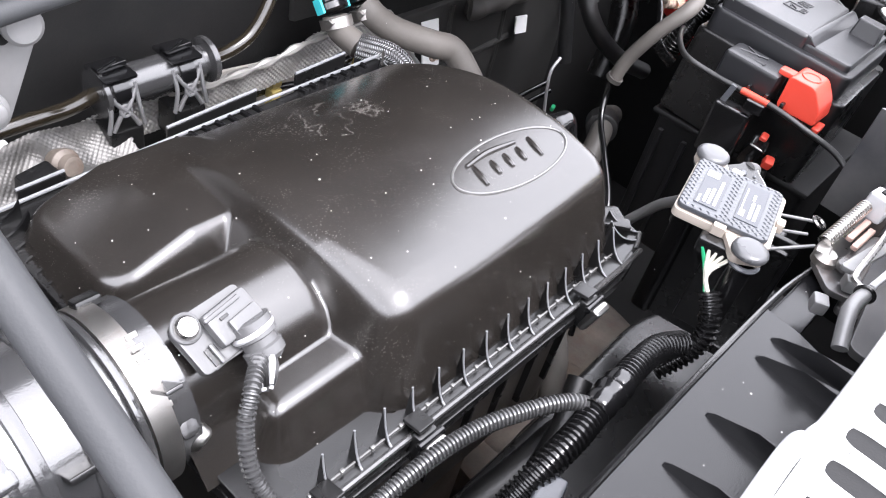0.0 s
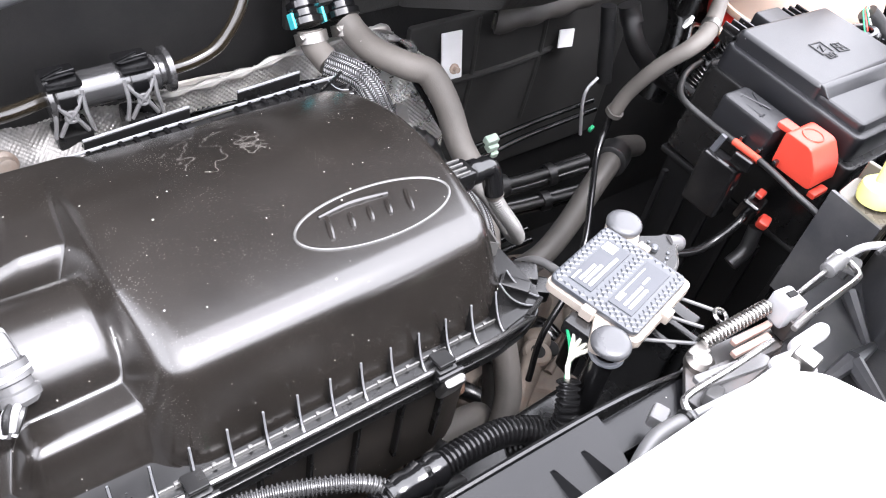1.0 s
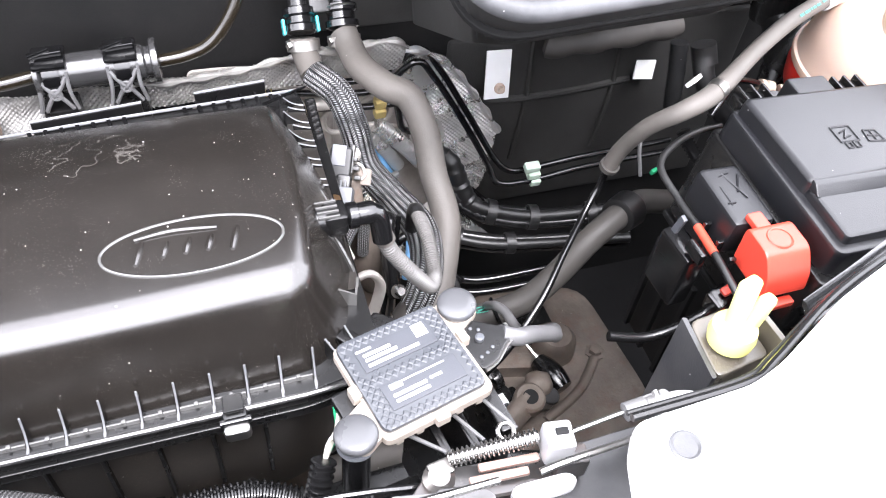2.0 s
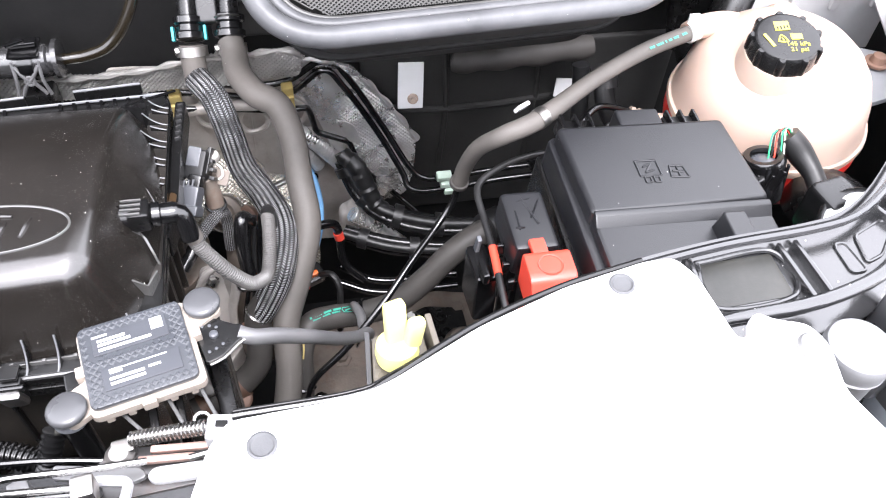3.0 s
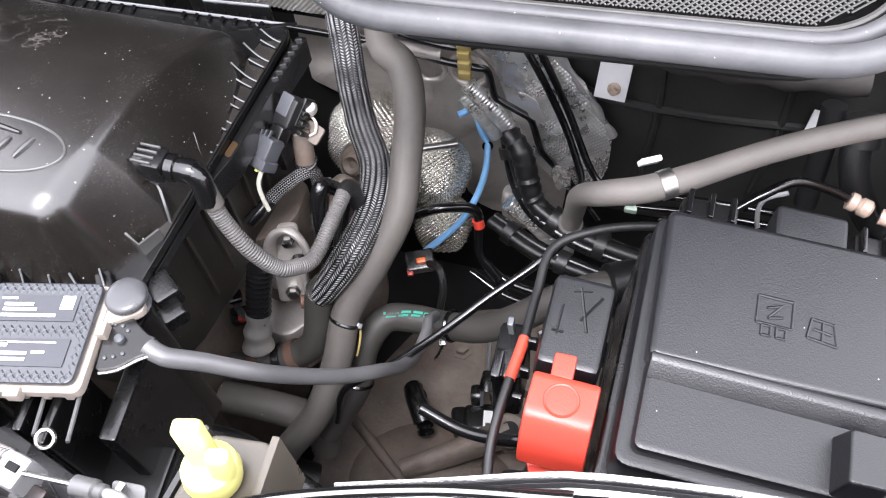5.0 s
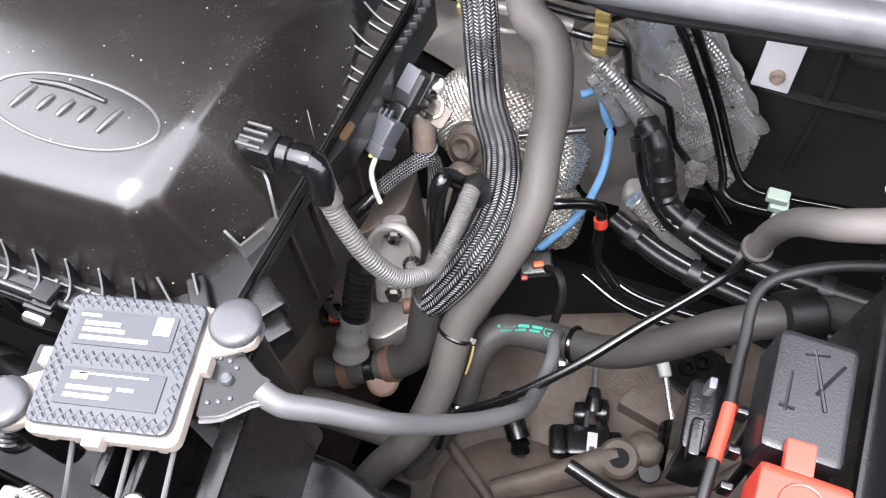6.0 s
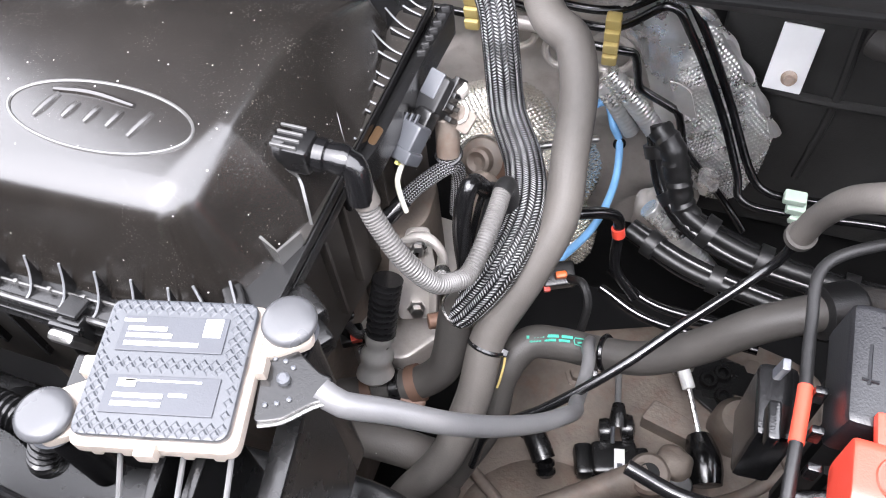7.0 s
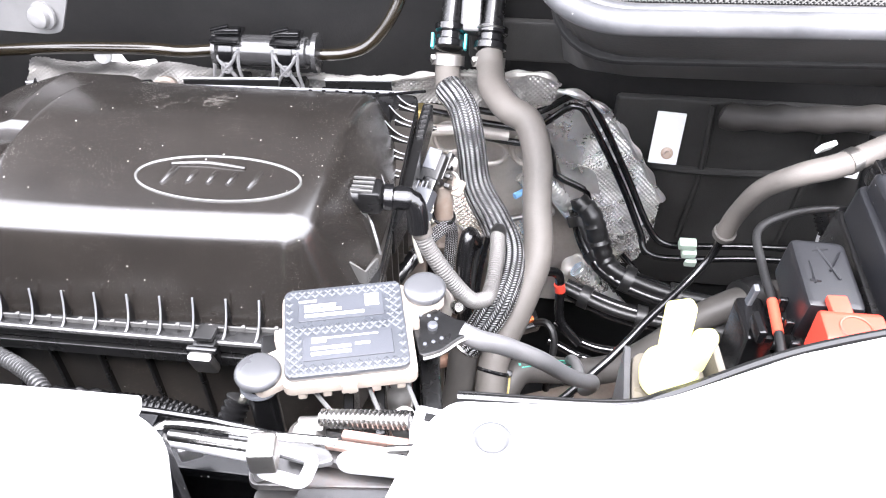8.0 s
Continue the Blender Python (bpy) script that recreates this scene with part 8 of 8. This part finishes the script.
part("panel", prism(rounded([(0.60, -0.07), (0.66, -0.02), (0.78, 0.06), (0.80, -0.06), (0.68, -0.10)], 0.01), 0.965, 0.975, 0.002), M_BLACK, dg, "black panel")
oval = [(0.665 + 0.012 * math.cos(a), -0.066 + 0.006 * math.sin(a) + 0.004 * math.cos(a), 0.9755) for a in [2 * math.pi * k / 24 for k in range(25)]]
part("oval_mark", tube(oval, 0.0006, 5, 0.004), M_BLACK, dg)
part("panel_crease", tube([(0.612, -0.062, 0.9755), (0.66, -0.052, 0.976), (0.70, -0.070, 0.9755)], 0.0016, 6), M_BLACK, dg)
hl = thing("headlamp", (0.66, -0.2, 0.95), "clear headlamp lens in its black rim", "headlamp")
part("lens", lump((0.68, -0.22, 0.90), (0.12, 0.12, 0.09), 0.02, 1.0, 31), M_LENS, hl)
part("rim", tube([(0.555, -0.205, 1.004), (0.59, -0.165, 1.006), (0.635, -0.127, 1.006), (0.70, -0.085, 1.0), (0.80, -0.04, 0.985)], 0.005, 10), M_GREYMETAL, hl, "pale rim")

# ---- scuttle intake with its mesh ----
si = thing("scuttle_intake", (0.32, 0.2, 1.05), "black scuttle air intake with a wire mesh in a grey seal", "air intake")
SM = Matrix.Translation((0.318, 0.124, 1.086)) @ turn(36, 0, 4)


def ring_pts(inset, z, y0=0.0):
    a = rounded([(0.0, 0.26 - inset), (-0.195 + inset, 0.26 - inset), (-0.190 + inset, inset), (0.182 - inset, inset), (0.190 - inset, 0.26 - inset)], 0.070 - inset * 0.6, 12)
    pts = []
    for (xa, ya), (xb, yb) in zip(a, a[1:] + a[:1]):
        n = max(1, int(math.hypot(xb - xa, yb - ya) / 0.012))
        pts += [SM @ Vector((xa + (xb - xa) * k / n, ya + (yb - ya) * k / n, z)) for k in range(n)]
    return pts + pts[:1]


part("seal", tube(ring_pts(0.008, 0.0), 0.0088, 14, 0.006), M_SEAL, si, "dusty grey rubber seal")
part("seal_lip", tube(ring_pts(0.0195, -0.007), 0.0052, 10, 0.006), M_SEAL, si)
part("mesh_frame", tube(ring_pts(0.026, -0.012), 0.0022, 8, 0.006), M_WIRE, si)
wires = bmesh.new()
half = 0.155


def inside(x, y):
    return 0.030 <= y <= 0.230 and abs(x + 0.005) < half + 0.005 - 0.045 * max(0, 1 - min(y - 0.028, 0.232 - y) / 0.04) ** 2


for k in range(-84, 85):
    for s in (-1, 1):
        seg = []
        for j in range(101):
            y = 0.030 + 0.200 * j / 100
            x = k * 0.0043 + s * 1.35 * (y - 0.13)
            if inside(x, y):
                seg.append((x, y))
        if len(seg) > 1:
            tube([SM @ Vector((*seg[0], -0.0130 + 0.0004 * s)), SM @ Vector((*seg[-1], -0.0130 + 0.0004 * s))], 0.00062, 5, 1.0, bm=wires)
tagged(part("wire_mesh", wires, M_WIRE, si), kind="stuff")
part("duct_floor", prism(rounded([(-0.165, 0.01), (0.165, 0.01), (0.17, 0.25), (-0.17, 0.25)], 0.06, 8), -0.075, -0.068, 0.002, SM), M_FELT, si)
wl = bmesh.new()
o = [SM @ Vector((x, y, -0.006)) for x, y in rounded([(-0.182, 0.006), (0.174, 0.006), (0.182, 0.256), (-0.187, 0.256)], 0.066, 10)]
lo = [Vector((q.x * 0.76 + 0.078, min(0.43, q.y * 0.9 + 0.095), min(q.z - 0.03, 1.0 - 0.5 * max(0.0, min(0.43, q.y * 0.9 + 0.095) - 0.21)))) for q in o]
a = [wl.verts.new(q) for q in o]
b = [wl.verts.new(q) for q in lo]
for k in range(len(a)):
    wl.faces.new((a[k], a[(k + 1) % len(a)], b[(k + 1) % len(b)], b[k]))
wl.faces.new(b)
part("duct_wall", wl, M_PAD, si)
sc = thing("scuttle_panel", (0.0, 0.42, 1.1), "black scuttle panel behind the engine bay", "scuttle", kind="structure")
part("panel", prism([(0.36, 1.15), (0.43, 1.02), (0.44, 1.02), (0.62, 1.17), (0.40, 1.17)], -0.70, 0.12, 0.003, Matrix(((0, 0, 1, 0), (1, 0, 0, 0), (0, 1, 0, 0), (0, 0, 0, 1)))), M_FELT, sc)
part("panel", prism([(0.36, 1.20), (0.43, 1.02), (0.44, 1.02), (0.62, 1.17), (0.40, 1.21)], 0.55, 0.95, 0.003, Matrix(((0, 0, 1, 0), (1, 0, 0, 0), (0, 1, 0, 0), (0, 0, 0, 1)))), M_FELT, sc)
part("panel", prism([(0.34, 1.26), (0.60, 1.17), (0.61, 1.19), (0.35, 1.28)], 0.10, 0.58, 0.003, Matrix(((0, 0, 1, 0), (1, 0, 0, 0), (0, 1, 0, 0), (0, 0, 0, 1)))), M_FELT, sc)

fn = thing("filler_funnel", (0.63, 0.39, 0.95), "black plastic filler neck with a pale rim", "filler neck")
part("neck", lathe([(0.026, 0), (0.030, 0.03), (0.036, 0.07), (0.062, 0.11), (0.066, 0.115), (0.060, 0.116), (0.03, 0.08)], Matrix.Translation((0.645, 0.375, 0.86)) @ turn(-8, 0, 0), 36), M_BLACK, fn)
part("rim", torus((0.645, 0.391, 0.974), 0.0655, 0.0020, turn(-8, 0, 0), 44, 8), M_WING, fn, "pale rim")
part("elbow", tube([(0.690, 0.375, 1.010), (0.672, 0.345, 0.985), (0.650, 0.318, 0.950), (0.628, 0.300, 0.905), (0.612, 0.295, 0.85)], 0.021, 20), M_BLACK, fn, "black rubber elbow")
part("outlet", tube([(0.645, 0.365, 0.87), (0.642, 0.335, 0.85), (0.63, 0.31, 0.80), (0.60, 0.30, 0.72)], 0.021, 18), M_BLACK, fn)

wl2 = thing("wing_loom", (0.80, 0.22, 0.97), "black cable bundle along the inner wing", "wiring loom")
for k in range(3):
    o = Vector((0.006 * k, 0.004 * (k % 2), 0.004 * (k - 1)))
    part("strand", tube([Vector(p) + o for p in ((0.875, 0.325, 0.99), (0.835, 0.285, 0.985), (0.808, 0.259, 0.982), (0.794, 0.222, 0.980), (0.793, 0.187, 0.978), (0.785, 0.149, 0.972), (0.77, 0.11, 0.95))], 0.0052, 10), M_RUBBER_DARK, wl2)
part("tape_wrap", tube([(0.808, 0.261, 0.984), (0.799, 0.238, 0.982), (0.797, 0.222, 0.981)], 0.0095, 12), M_BLACK, wl2, "black tape wrap")
